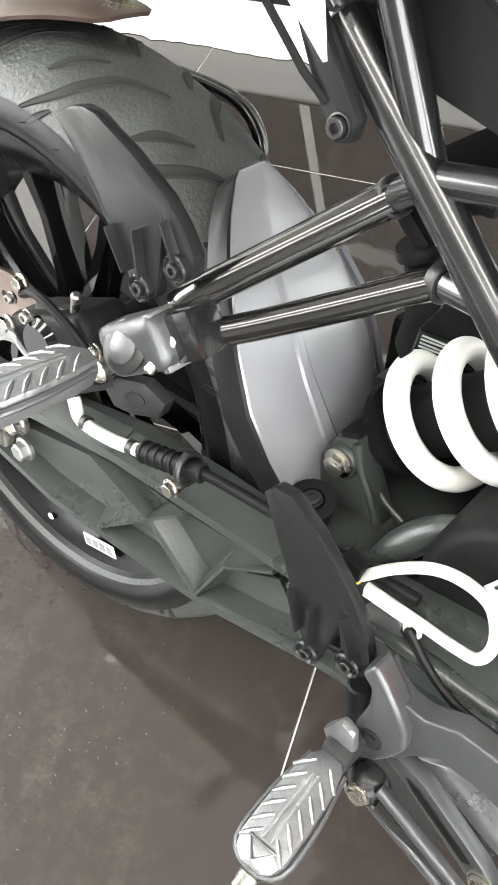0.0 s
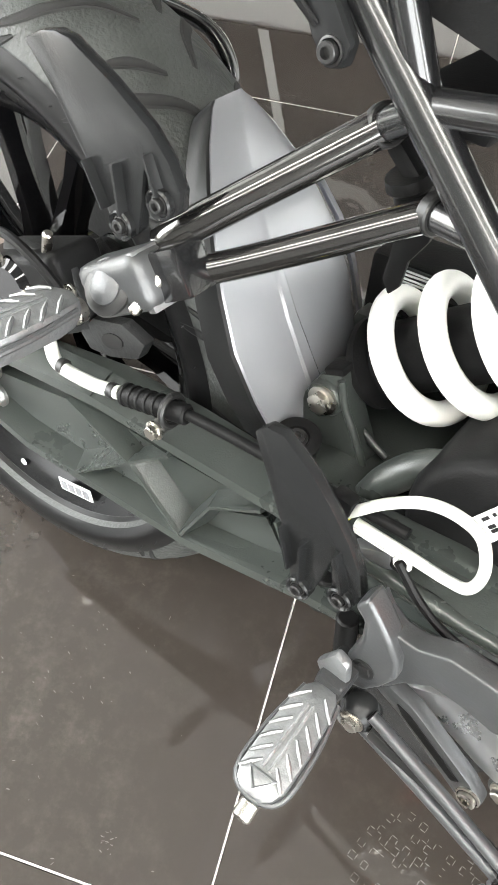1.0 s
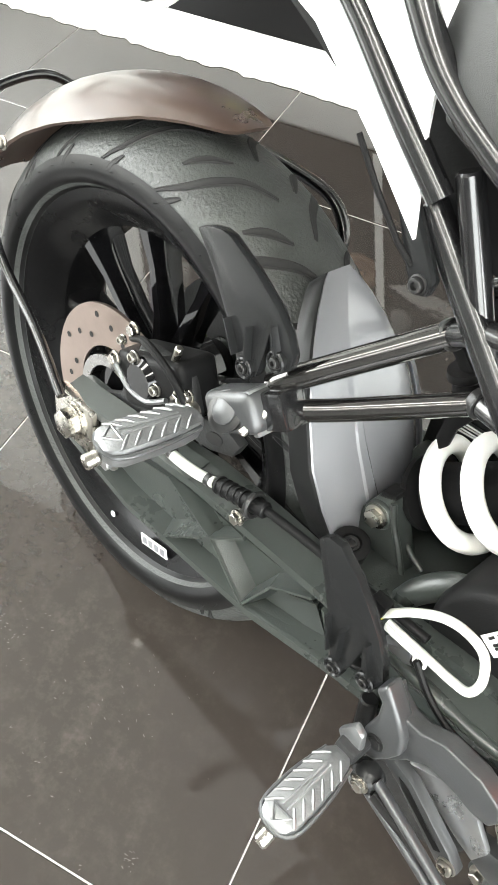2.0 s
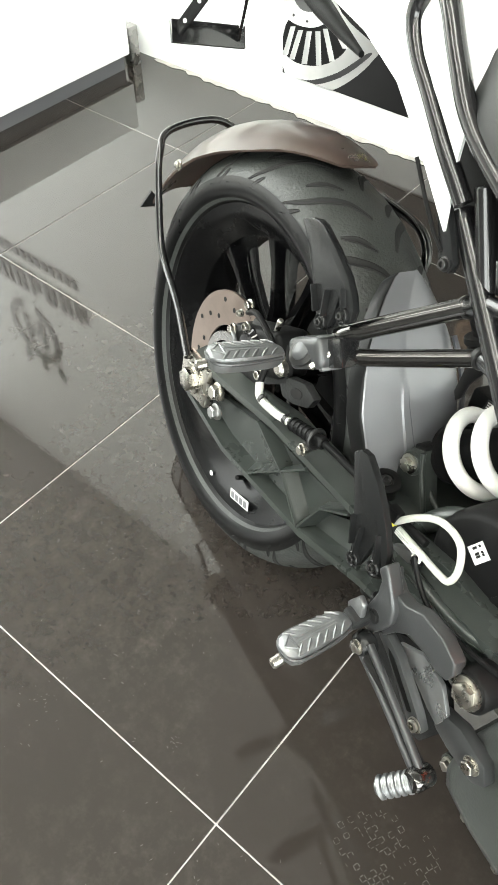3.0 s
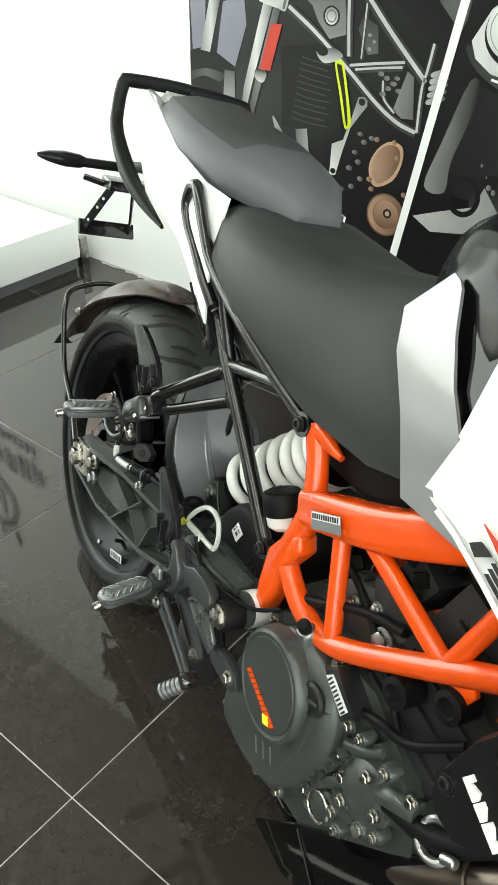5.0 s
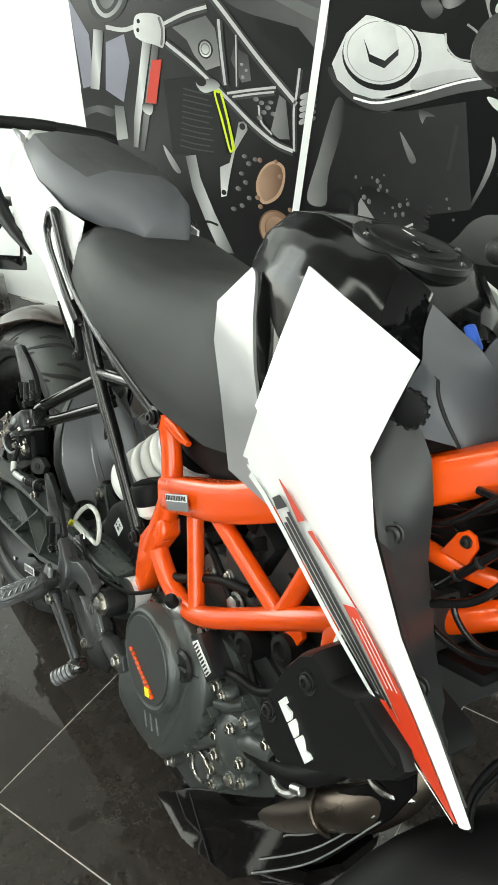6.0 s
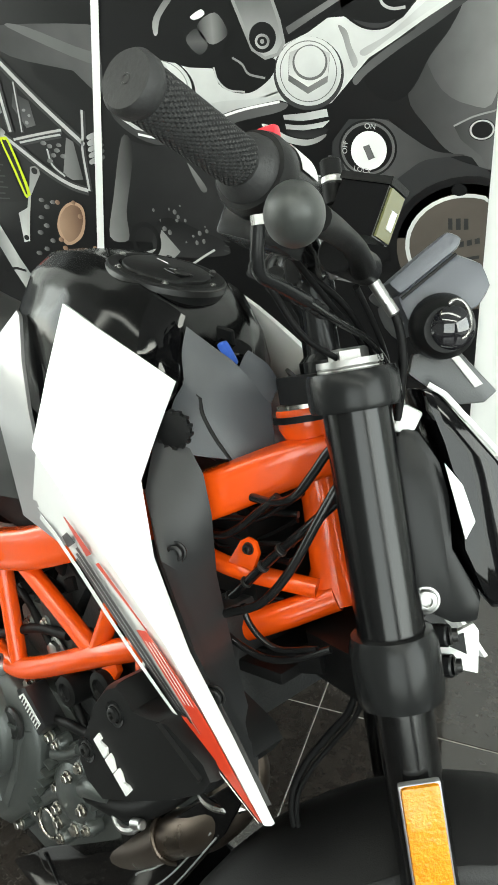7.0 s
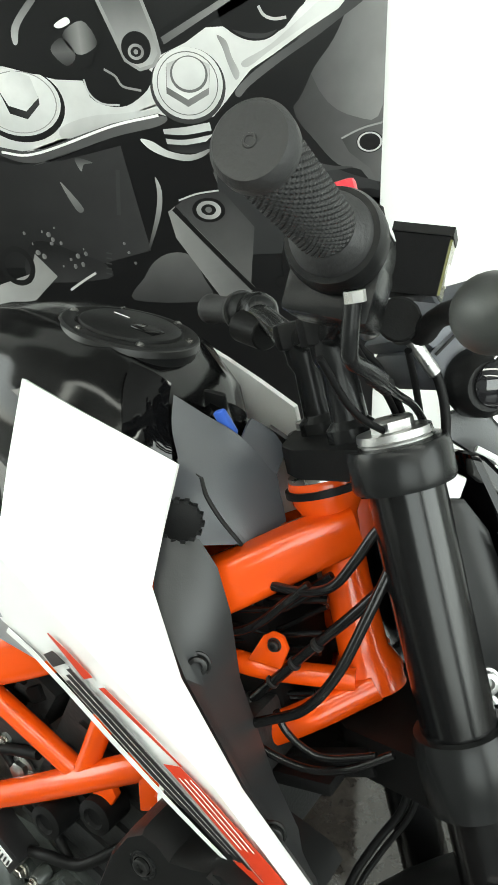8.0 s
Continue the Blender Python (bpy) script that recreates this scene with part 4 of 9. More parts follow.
part("clevis", box((0.032, 0.026, 0.030), Matrix.Translation((0.266, -0.150, 0.546)) @ Matrix.Rotation(radians(-38), 4, "Y"), 0.004), "frame_black", pb)
part("clamp_strap", box((0.006, 0.034, 0.036), Matrix.Translation((0.258, -0.154, 0.541)) @ Matrix.Rotation(radians(-38), 4, "Y"), 0.002), "peg_metal", pb)
part("pivot_pin", rod((0.258, -0.176, 0.524), (0.266, -0.150, 0.556), 0.004), "zinc", pb)

# brake pedal
pedal = hollow("brake_pedal", bike)
part("pivot_boss", lathe([(0, 0), (0.013, 0), (0.015, 0.006), (0.013, 0.012), (0.009, 0.016), (0, 0.016)], across(0.474, -0.176, 0.346), 28), "guard_grey", pedal)
bolt("boss_bolt", (0.474, -0.191, 0.346), RIGHT, 0.0060, "zinc", pedal, 0.006)
for a, b, c in (((0.482, 0.357), (0.535, 0.345), (0.600, 0.327)), ((0.480, 0.338), (0.530, 0.331), (0.590, 0.319))):
    part("arm_rail", tube(curve([(a[0], -0.186, a[1]), (b[0], -0.191, b[1]), (c[0], -0.197, c[1])]), 0.0042, 12, True, 1.3), "hanger_grey", pedal)
part("arm_web", slab([(0.486, 0.352), (0.598, 0.326), (0.596, 0.320), (0.486, 0.341)], -0.192, -0.187, 0.001), "bolt_black", pedal)
part("knuckle", lathe([(0, -0.012), (0.010, -0.012), (0.0115, -0.008), (0.0115, 0.008), (0.009, 0.012), (0, 0.012)], across(0.601, -0.198, 0.322), 24), "chrome_tube", pedal)
TOE = along((0.603, -0.197, 0.322), (0.588, -0.222, 0.296))
part("toe_core", lathe([(0, 0), (0.0092, 0), (0.0092, 0.040), (0.0080, 0.043), (0, 0.043)], TOE, 24), "alloy_satin", pedal)
part("toe_cap", lathe([(0, 0.042), (0.0060, 0.042), (0.0060, 0.0445), (0, 0.0448)], TOE, 20), "bolt_black", pedal)
for k in range(5):
    part("toe_ridge", lathe([(0.0088, 0.009 + 0.0068 * k), (0.0112, 0.0102 + 0.0068 * k), (0.0112, 0.0134 + 0.0068 * k), (0.0088, 0.0146 + 0.0068 * k)], TOE, 24, True), "peg_metal", pedal)

# brake master cylinder and its rod behind the hanger
mc = hollow("rear_master_cylinder", bike)
part("body", rod((0.420, -0.118, 0.405), (0.445, -0.124, 0.420), 0.008), "matt_black", mc)
part("holder", box((0.016, 0.012, 0.014), Matrix.Translation((0.398, -0.130, 0.441)), 0.003), "matt_black", mc)
part("guide", box((0.030, 0.010, 0.014), Matrix.Translation((0.428, -0.126, 0.412)) @ Matrix.Rotation(radians(-35), 4, "Y"), 0.002), "peg_metal", mc)
part("sensor", rod((0.432, -0.135, 0.350), (0.440, -0.135, 0.312), 0.008), "matt_black", mc)
part("cup", rod((0.400, -0.11, 0.345), (0.405, -0.11, 0.310), 0.013), "matt_black", mc)

# -- swingarm pivot --
piv = hollow("swingarm_pivot", bike)
part("sleeve", lathe([(0.0, -0.03), (0.022, -0.03), (0.022, 0.012), (0.020, 0.015), (0, 0.015)], across(0.572, -0.140, 0.398), 32), "matt_black", piv)
part("collar", lathe([(0.0, -0.030), (0.0245, -0.030), (0.0245, 0.008), (0, 0.008)], across(0.580, -0.118, 0.410), 32), "engine_grey", piv)
part("tape", lathe([(0.0248, -0.022), (0.0253, -0.022), (0.0253, 0.004), (0.0248, 0.004)], across(0.580, -0.118, 0.410), 32, True), "label_white", piv, "torn white masking tape")
bolt("pivot_bolt", (0.572, -0.155, 0.397), RIGHT, 0.0125, "zinc", piv, 0.010)
part("upper_arm_rail", tube(curve([(0.590, -0.105, 0.425), (0.53, -0.125, 0.412), (0.47, -0.128, 0.407), (0.415, -0.125, 0.399)]), 0.0070, 14, True, 1.5), "swingarm_grey", piv)

# -- orange main frame --
fr = hollow("frame", bike)
for s in (-1, 1):
    y = s * 0.100
    for pts, r in (([(0.572, y, 0.690), (0.595, y, 0.650), (0.611, y, 0.600), (0.607, y, 0.550), (0.593, y, 0.496)], [0.0150, 0.0140, 0.0150, 0.0175, 0.0185]),
                   ([(0.562, y, 0.684), (0.590, y, 0.684), (0.612, y, 0.678), (0.632, y, 0.676)], [0.015, 0.012, 0.008, 0.004]),
                   ([(0.605, y, 0.592), (0.66, y * 1.04, 0.617), (0.76, y * 1.04, 0.665), (0.88, y * 0.92, 0.742), (0.97, y * 0.62, 0.802), (1.030, y * 0.30, 0.847), (1.062, y * 0.04, 0.868)], [0.020, 0.0225, 0.0235, 0.0235, 0.0220, 0.0200, 0.018]),
                   ([(0.590, y, 0.515), (0.625, y * 1.03, 0.492), (0.662, y * 1.04, 0.475), (0.705, y * 1.04, 0.472), (0.76, y * 1.04, 0.498), (0.90, y * 1.02, 0.600), (0.99, y * 0.72, 0.655), (1.055, y * 0.50, 0.702), (1.105, y * 0.16, 0.742)], 0.0140),
                   ([(0.676, y * 1.04, 0.612), (0.722, y * 1.04, 0.480)], 0.0112), ([(0.712, y * 1.04, 0.630), (0.868, y * 1.02, 0.580)], 0.0112), ([(0.905, y * 1.0, 0.705), (0.870, y * 1.02, 0.582)], 0.0112),
                   ([(0.965, y * 0.60, 0.738), (1.02, y * 0.55, 0.741), (1.092, y * 0.30, 0.748)], 0.0095)):
        if len(pts) == 7:
            part("main_beam", boxy(curve(pts), [q.x for q in curve([(v, 0, 0) for v in r])]), "orange_paint", fr, "broad orange main beam", 50)
            continue
        part("tube", tube(curve(pts) if len(pts) > 2 else pts, [r] * ((len(pts) - 1) * 8 + 1) if not isinstance(r, list) and len(pts) > 2 else (r if not isinstance(r, list) else [q.x for q in curve([(v, 0, 0) for v in r])]), 18), "orange_paint", fr)
    part("gusset", slab([(0.574, 0.508), (0.598, 0.548), (0.624, 0.562), (0.634, 0.540), (0.612, 0.502), (0.612, 0.466), (0.602, 0.425), (0.584, 0.418), (0.576, 0.458)], y - 0.016, y + 0.015, 0.007, 3), "orange_paint", fr)
    part("engine_tab", slab([(0.885, 0.585), (0.905, 0.600), (0.915, 0.585), (0.905, 0.560), (0.89, 0.555)], y * 1.05 - 0.004, y * 1.05 + 0.004, 0.002), "orange_paint", fr)
    part("engine_tab", slab([(0.935, 0.618), (0.955, 0.632), (0.965, 0.61), (0.952, 0.588), (0.940, 0.582)], y * 1.02 - 0.004, y * 1.02 + 0.004, 0.002), "orange_paint", fr)
AX = Vector((1.026, 0, 0.90))
RAKE = 22.5
part("head_tube", lathe([(0.0, -0.185), (0.030, -0.185), (0.029, -0.182), (0.029, -0.166), (0.0215, -0.152), (0.0195, -0.090), (0.0215, -0.034), (0.030, -0.018), (0.031, -0.004), (0.030, 0.0), (0, 0.0)], Matrix.Translation(AX) @ Matrix.Rotation(radians(-RAKE), 4, "Y"), 36), "orange_paint", fr)
part("cable_tab", slab([(1.008, 0.748), (1.020, 0.776), (1.028, 0.783), (1.038, 0.782), (1.044, 0.772), (1.040, 0.752)], -0.064, -0.059, 0.002), "orange_paint", fr)
bolt("tab_bolt", (1.032, -0.064, 0.773), RIGHT, 0.0045, "bolt_black", fr, 0.005, False)
tag = part("frame_label", box((0.052, 0.021, 0.0008), across(0.672, -0.1298, 0.618) @ Matrix.Rotation(radians(27), 4, "Z"), 0), "label_grey", fr, "printed grey and white frame label")
part("label_strip", box((0.050, 0.009, 0.0008), across(0.672, -0.1304, 0.618) @ Matrix.Rotation(radians(27), 4, "Z") @ Matrix.Translation((0, 0.0055, 0.0002)), 0), "label_white", tag)
for k in range(12):
    part("print_bar", box((0.0022, 0.006, 0.0006), across(0.672, -0.1310, 0.618) @ Matrix.Rotation(radians(27), 4, "Z") @ Matrix.Translation((-0.022 + 0.004 * k, 0.0055, 0.0003)), 0), "black_decal", tag)

# -- black subframe, right and left --
sub = hollow("subframe", bike)
part("tail_edge", tube([(0.235, -0.119, 0.735), (0.260, -0.118, 0.7115), (0.286, -0.117, 0.690), (0.300, -0.114, 0.680)], 0.0020, 8), "matt_black", sub)
for s in (-1, 1):
    y = s * 0.100
    part("lower_strut", rod((0.558, s * 0.104, 0.498), (0.286, s * 0.094, 0.712), 0.0104, 24), "frame_black", sub)
    part("strut_eye", lathe([(0, 0), (0.0145, 0), (0.0145, 0.012), (0, 0.012)], across(0.560, s * 0.106 + 0.006, 0.4955), 24), "frame_black", sub)
    bolt("bolt", (0.560, s * 0.108 - 0.006, 0.4955), (0, s, 0), 0.0068, "bolt_black", sub, 0.006, False)
    part("upper_rail", tube(curve([(0.564, s * 0.110, 0.686), (0.436, s * 0.122, 0.728), (0.344, s * 0.124, 0.760), (0.282, s * 0.124, 0.788), (0.241, s * 0.124, 0.824), (0.214, s * 0.124, 0.852), (0.196, s * 0.123, 0.865), (0.180, s * 0.122, 0.857), (0.174, s * 0.120, 0.832), (0.192, s * 0.119, 0.808), (0.220, s * 0.118, 0.787), (0.262, s * 0.117, 0.755), (0.300, s * 0.112, 0.725)]), 0.0088, 16), "frame_black", sub)
    part("rail_eye", lathe([(0, 0), (0.0155, 0), (0.0155, 0.014), (0, 0.014)], across(0.564, s * 0.110 + 0.007, 0.684), 24), "frame_black", sub)
    bolt("bolt", (0.564, s * 0.112 - 0.007, 0.684), (0, s, 0), 0.0072, "bolt_black", sub, 0.006, False)
    part("upright", rod((0.352, s * 0.092, 0.660), (0.306, s * 0.104, 0.745), 0.0088, 18), "frame_black", sub)
    part("brace", rod((0.352, s * 0.094, 0.660), (0.50, s * 0.106, 0.702), 0.0085, 18), "frame_black", sub)
    part("peg_stay", tube(curve([(0.248, s * 0.143, 0.551), (0.264, s * 0.136, 0.569), (0.333, s * 0.086, 0.640)]), 0.0098, 20), "chrome_tube", sub, "dark shiny bare steel stay")
    part("peg_stay", tube(curve([(0.262, s * 0.146, 0.540), (0.292, s * 0.130, 0.556), (0.373, s * 0.088, 0.612)]), 0.0088, 20), "chrome_tube", sub, "dark shiny bare steel stay")
for s in (-1, 1):
    for a, b in (((0.333, 0.086, 0.640), (0.354, 0.0975, 0.658)), ((0.373, 0.088, 0.612), (0.404, 0.0985, 0.619))):
        a, b = Vector((a[0], s * a[1], a[2])), Vector((b[0], s * b[1], b[2]))
        part("stay_lug", rod(a.lerp(b, -0.12), b, 0.0086, 16, 0.002), "frame_black", sub)
        part("stay_collar", rod(a.lerp(b, -0.10), a.lerp(b, 0.12), 0.0112, 18, 0.001), "bolt_black", sub)
part("cross_plate", box((0.05, 0.17, 0.012), Matrix.Translation((0.36, 0, 0.655)), 0.004), "matt_black", sub)
part("tail_tray", loft([[Vector((x, y, z)) for y, z in ((-w, z1), (-w, z0), (w, z0), (w, z1))] for x, w, z0, z1 in ((-0.10, 0.075, 0.85, 0.88), (0.10, 0.085, 0.78, 0.86), (0.30, 0.09, 0.70, 0.82), (0.54, 0.085, 0.66, 0.74))]), "matt_black", sub)
part("side_tab", slab([(0.272, 0.712), (0.284, 0.716), (0.304, 0.695), (0.319, 0.678), (0.318, 0.667), (0.308, 0.663), (0.298, 0.674), (0.284, 0.694)], -0.114, -0.104, 0.003), "guard_grey", sub, "grey plastic tail tab")
bolt("tab_bolt", (0.3100, -0.114, 0.6725), RIGHT, 0.005, "bolt_black", sub, 0.005, False)
part("hanging_flap", slab([(0.358, 0.545), (0.3515, 0.553), (0.3510, 0.577), (0.3547, 0.589), (0.371, 0.599), (0.3705, 0.587), (0.363, 0.570), (0.3630, 0.553)], -0.072, -0.068, 0.0015), "sidewall_black", sub, "dark leaf-shaped flap")
part("bump_rubber", lathe([(0, 0), (0.013, 0), (0.014, 0.006), (0.011, 0.009), (0.012, 0.020), (0, 0.022)], along((0.347, -0.072, 0.617), (0.357, -0.066, 0.597)), 20), "matt_black", sub)
part("clip", box((0.022, 0.014, 0.010), Matrix.Translation((0.344, -0.070, 0.622)) @ Matrix.Rotation(radians(35), 4, "Y"), 0.003), "matt_black", sub)
part("battery_tray", slab([(0.300, 0.400), (0.290, 0.486), (0.3575, 0.4974), (0.46, 0.513), (0.56, 0.530), (0.57, 0.40)], 0.050, 0.100, 0.005), "matt_black", sub, "black battery tray")
card = part("warning_label", slab([(0.3145, 0.4735), (0.3165, 0.4885), (0.395, 0.5005), (0.395, 0.4855)], 0.0475, 0.0495, 0), "black_decal", sub, "black label with white print")
for k in range(4):
    part("print_bar", slab([(0.3190, 0.4860 - 0.0032 * k), (0.3190, 0.4872 - 0.0032 * k), (0.350 - 0.006 * (k % 2), 0.4919 - 0.0032 * k), (0.350 - 0.006 * (k % 2), 0.4907 - 0.0032 * k)], 0.0462, 0.0474, 0), "label_white", card)

# rear brake reservoir
rsv = part("rear_brake_reservoir", lathe([(0, 0), (0.018, 0), (0.024, 0.006), (0.025, 0.022), (0, 0.022)], along((0.563, -0.085, 0.528), (0.535, -0.098, 0.590)), 32), "reservoir", bike, "translucent white brake fluid cup with ribbed black cap")
CAPM = along((0.563, -0.085, 0.528), (0.535, -0.098, 0.590))
part("cap", lathe([(0.026, 0.020), (0.027, 0.024), (0.027, 0.046), (0.024, 0.050), (0, 0.050)], CAPM, 36), "matt_black", rsv)
for k in range(7):
    part("cap_rib", box((0.034 if k not in (0, 6) else 0.022, 0.0028, 0.002), CAPM @ Matrix.Translation((0, -0.018 + 0.006 * k, 0.0505)), 0), "black_plastic", rsv)
part("outlet", rod((0.563, -0.083, 0.528), (0.575, -0.08, 0.510), 0.006), "zinc", rsv)

# -- engine --
eng = hollow("engine", bike)
part("crankcase", loft([[Vector((x, y, z)) for x, z in ((0.60, 0.30), (0.60, 0.42), (0.66, 0.465), (0.80, 0.47), (0.90, 0.42), (0.93, 0.34), (0.86, 0.27), (0.74, 0.235), (0.65, 0.25))] for y in (0.10, -0.092)]), "engine_grey", eng)
part("sump", loft([[Vector((x, y, z)) for x, z in ((0.66, 0.26), (0.70, 0.20), (0.84, 0.20), (0.90, 0.29), (0.84, 0.30))] for y in (0.09, -0.085)]), "engine_grey", eng)
part("cylinder", loft([[Vector((x, y, z)) for x, z in ((0.76, 0.44), (0.84, 0.66), (0.97, 0.62), (0.90, 0.40))] for y in (0.085, -0.082)]), "dark_casting", eng)
for k in range(5):
    part("cooling_fin", loft([[Vector((x, y, z)) for x, z in ((0.775 + 0.018 * k, 0.475 + 0.035 * k), (0.777 + 0.018 * k, 0.481 + 0.035 * k), (0.918 + 0.014 * k, 0.446 + 0.035 * k), (0.916 + 0.014 * k, 0.440 + 0.035 * k))] for y in (-0.06, -0.088)]), "dark_casting", eng)
part("head_cover", box((0.14, 0.15, 0.06), Matrix.Translation((0.87, 0, 0.675)) @ Matrix.Rotation(radians(20), 4, "Y"), 0.012), "dark_casting", eng)
part("intake_boot", tube(curve([(0.80, -0.03, 0.64), (0.74, -0.03, 0.665), (0.68, -0.02, 0.66)]), 0.030, 18), "matt_black", eng)
part("airbox", box((0.16, 0.17, 0.12), Matrix.Translation((0.66, 0.0, 0.70)), 0.02), "matt_black", eng)
part("throttle_body", box((0.05, 0.09, 0.07), Matrix.Translation((0.77, -0.03, 0.60)) @ Matrix.Rotation(radians(25), 4, "Y"), 0.008), "dark_casting", eng)
part("starter", rod((0.76, -0.06, 0.50), (0.84, -0.06, 0.53), 0.026), "dark_casting", eng)
bolt("bolt", (0.775, -0.085, 0.525), RIGHT, 0.012, "steel", eng, 0.01)

COVER = [(0.588, 0.250), (0.598, 0.232), (0.640, 0.222), (0.682, 0.220), (0.727, 0.230), (0.765, 0.280), (0.786, 0.330), (0.794, 0.360), (0.789, 0.400), (0.772, 0.440), (0.740, 0.456), (0.703, 0.464), (0.664, 0.454), (0.625, 0.416), (0.596, 0.358), (0.584, 0.300)]


cover = hollow("clutch_cover", eng)
part("casing", loft([[Vector((x, y, z)) for x, z in curve_ring] for y, curve_ring in ((-0.085, COVER), (-0.112, COVER), (-0.116, grown(COVER, 0.985)), (-0.119, grown(COVER, 0.94)), (-0.124, grown(COVER, 0.90)), (-0.128, grown(COVER, 0.80)))]), "engine_grey", cover)
part("flange", loft([[Vector((x, y, z)) for x, z in grown(COVER, 1.035)] for y in (-0.088, -0.100)]), "engine_grey", cover)
EL = Matrix.Translation((0.688, -0.122, 0.385)) @ Matrix.Rotation(radians(90), 4, "X") @ Matrix.Rotation(radians(28), 4, "Z") @ Matrix.Diagonal((0.88, 1.0, 1, 1))
part("round_lid", lathe([(0.074, 0.0), (0.073, 0.014), (0.070, 0.021), (0.066, 0.023), (0.064, 0.0215), (0, 0.0215)], EL, 56), "engine_grey", cover, "smooth domed round clutch lid")
part("lid_face", lathe([(0.061, 0.0215), (0.060, 0.0235), (0, 0.0238)], EL, 56), "lid_grey", cover)
d0, d1 = Vector((0.648, -0.1462, 0.377)), Vector((0.722, -0.1462, 0.346))
dirn = (d1 - d0).normalized()
n = Vector((-dirn.z, 0, dirn.x))
for k in range(11):
    a, b = d0.lerp(d1, k / 11), d0.lerp(d1, (k + 0.80) / 11)
    w = 0.0042 if k < 7 else 0.0052
    sl = dirn * 0.0016
    bm = slab([(q.x, q.z) for q in (a + n * w + sl, b + n * w + sl, b - n * w - sl, a - n * w - sl)], -0.1472, -0.1460, 0)
    part("orange_print", bm, "orange_paint", cover)
part("yellow_sticker", slab([(0.704, 0.338), (0.715, 0.343), (0.709, 0.354), (0.698, 0.349)], -0.1474, -0.1460, 0), "yellow", cover)
for k in range(3):
    x, z = 0.682 + 0.015 * k, 0.286 + 0.006 * k
    part("cover_rib", web((x, z), (x + 0.012, z - 0.020), 0.005, -0.130, -0.118), "engine_grey", cover)
part("step_web", web((0.762, 0.42), (0.752, 0.335), 0.014, -0.131, -0.116), "engine_grey", cover)
part("step_web", web((0.752, 0.335), (0.735, 0.280), 0.016, -0.129, -0.114), "engine_grey", cover)
part("filler_neck", lathe([(0, 0), (0.018, 0), (0.019, 0.006), (0.014, 0.010), (0.013, 0.024), (0.010, 0.028), (0, 0.028)], Matrix.Translation((0.693, -0.105, 0.455)) @ Matrix.Rotation(radians(38), 4, "X"), 28), "aluminium", cover)
part("filler_top", lathe([(0, 0), (0.0085, 0), (0.0085, 0.012), (0.006, 0.015), (0, 0.015)], Matrix.Translation((0.693, -0.121, 0.476)) @ Matrix.Rotation(radians(38), 4, "X"), 20), "matt_black", cover)
part("slot_plug", lathe([(0, 0), (0.022, 0), (0.022, 0.003), (0.018, 0.006), (0.016, 0.0045), (0, 0.0045)], across(0.748, -0.1265, 0.418), 32), "bolt_black", cover)
part("plug_slot", box((0.028, 0.005, 0.004), across(0.748, -0.1315, 0.418) @ Matrix.Rotation(radians(20), 4, "Z"), 0.001), "engine_grey", cover)
part("sight_ring", lathe([(0, 0), (0.013, 0), (0.018, 0), (0.019, 0.005), (0.014, 0.007), (0.012, 0.004), (0, 0.004)], across(0.612, -0.114, 0.279), 28), "zinc", cover, "brass-rimmed oil sight glass")
part("sight_glass", lathe([(0, 0.0045), (0.0115, 0.0045), (0.0115, 0.0052), (0, 0.006)], across(0.612, -0.114, 0.279), 24), "gloss_black", cover)
for x, z in ((0.660, 0.462), (0.618, 0.418), (0.742, 0.464), (0.790, 0.412), (0.797, 0.368), (0.788, 0.326), (0.768, 0.278), (0.729, 0.224), (0.684, 0.212), (0.632, 0.216), (0.584, 0.236), (0.590, 0.362)):
    part("bolt_boss", lathe([(0, -0.02), (0.011, -0.02), (0.011, 0.002), (0, 0.002)], across(x, -0.098, z), 16), "engine_grey", cover)
    bolt("bolt", (x, -0.100, z), RIGHT, 0.0062, "zinc", cover, 0.009)
tag = part("barcode_label", slab([(0.748, 0.456), (0.757, 0.466), (0.796, 0.446), (0.789, 0.433)], -0.1215, -0.1205, 0), "label_white", cover, "white barcode sticker on black tape")
part("label_backing", slab([(0.740, 0.460), (0.758, 0.475), (0.806, 0.448), (0.792, 0.424)], -0.1204, -0.090, 0.002), "black_decal", cover)
for k in range(9):
    q0 = Vector((0.752, 0, 0.4585)).lerp(Vector((0.791, 0, 0.438)), (k + 0.4) / 9)
    part("print_bar", slab([(q0.x - 0.001, q0.z - 0.003), (q0.x + 0.0012, q0.z - 0.004), (q0.x + 0.005, q0.z + 0.004), (q0.x + 0.003, q0.z + 0.005)], -0.1222, -0.1214, 0), "black_decal", tag)
part("water_pump", lathe([(0, 0), (0.040, 0), (0.040, 0.018), (0.030, 0.026), (0.014, 0.030), (0, 0.030)], across(0.852, -0.088, 0.370), 32), "engine_grey", eng)
part("pump_outlet", tube(curve([(0.86, -0.10, 0.385), (0.885, -0.105, 0.405), (0.915, -0.10, 0.415)]), 0.014, 14), "engine_grey", eng)
part("side_casting", loft([[Vector((x, y, z)) for x, z in ((0.80, 0.33), (0.81, 0.40), (0.84, 0.44), (0.89, 0.43), (0.91, 0.39), (0.86, 0.33), (0.83, 0.29))] for y in (-0.08, -0.104)]), "engine_grey", eng)
part("drain_housing", lathe([(0, 0), (0.024, 0), (0.024, 0.012), (0.016, 0.018), (0, 0.018)], across(0.800, -0.088, 0.285), 28), "engine_grey", eng)
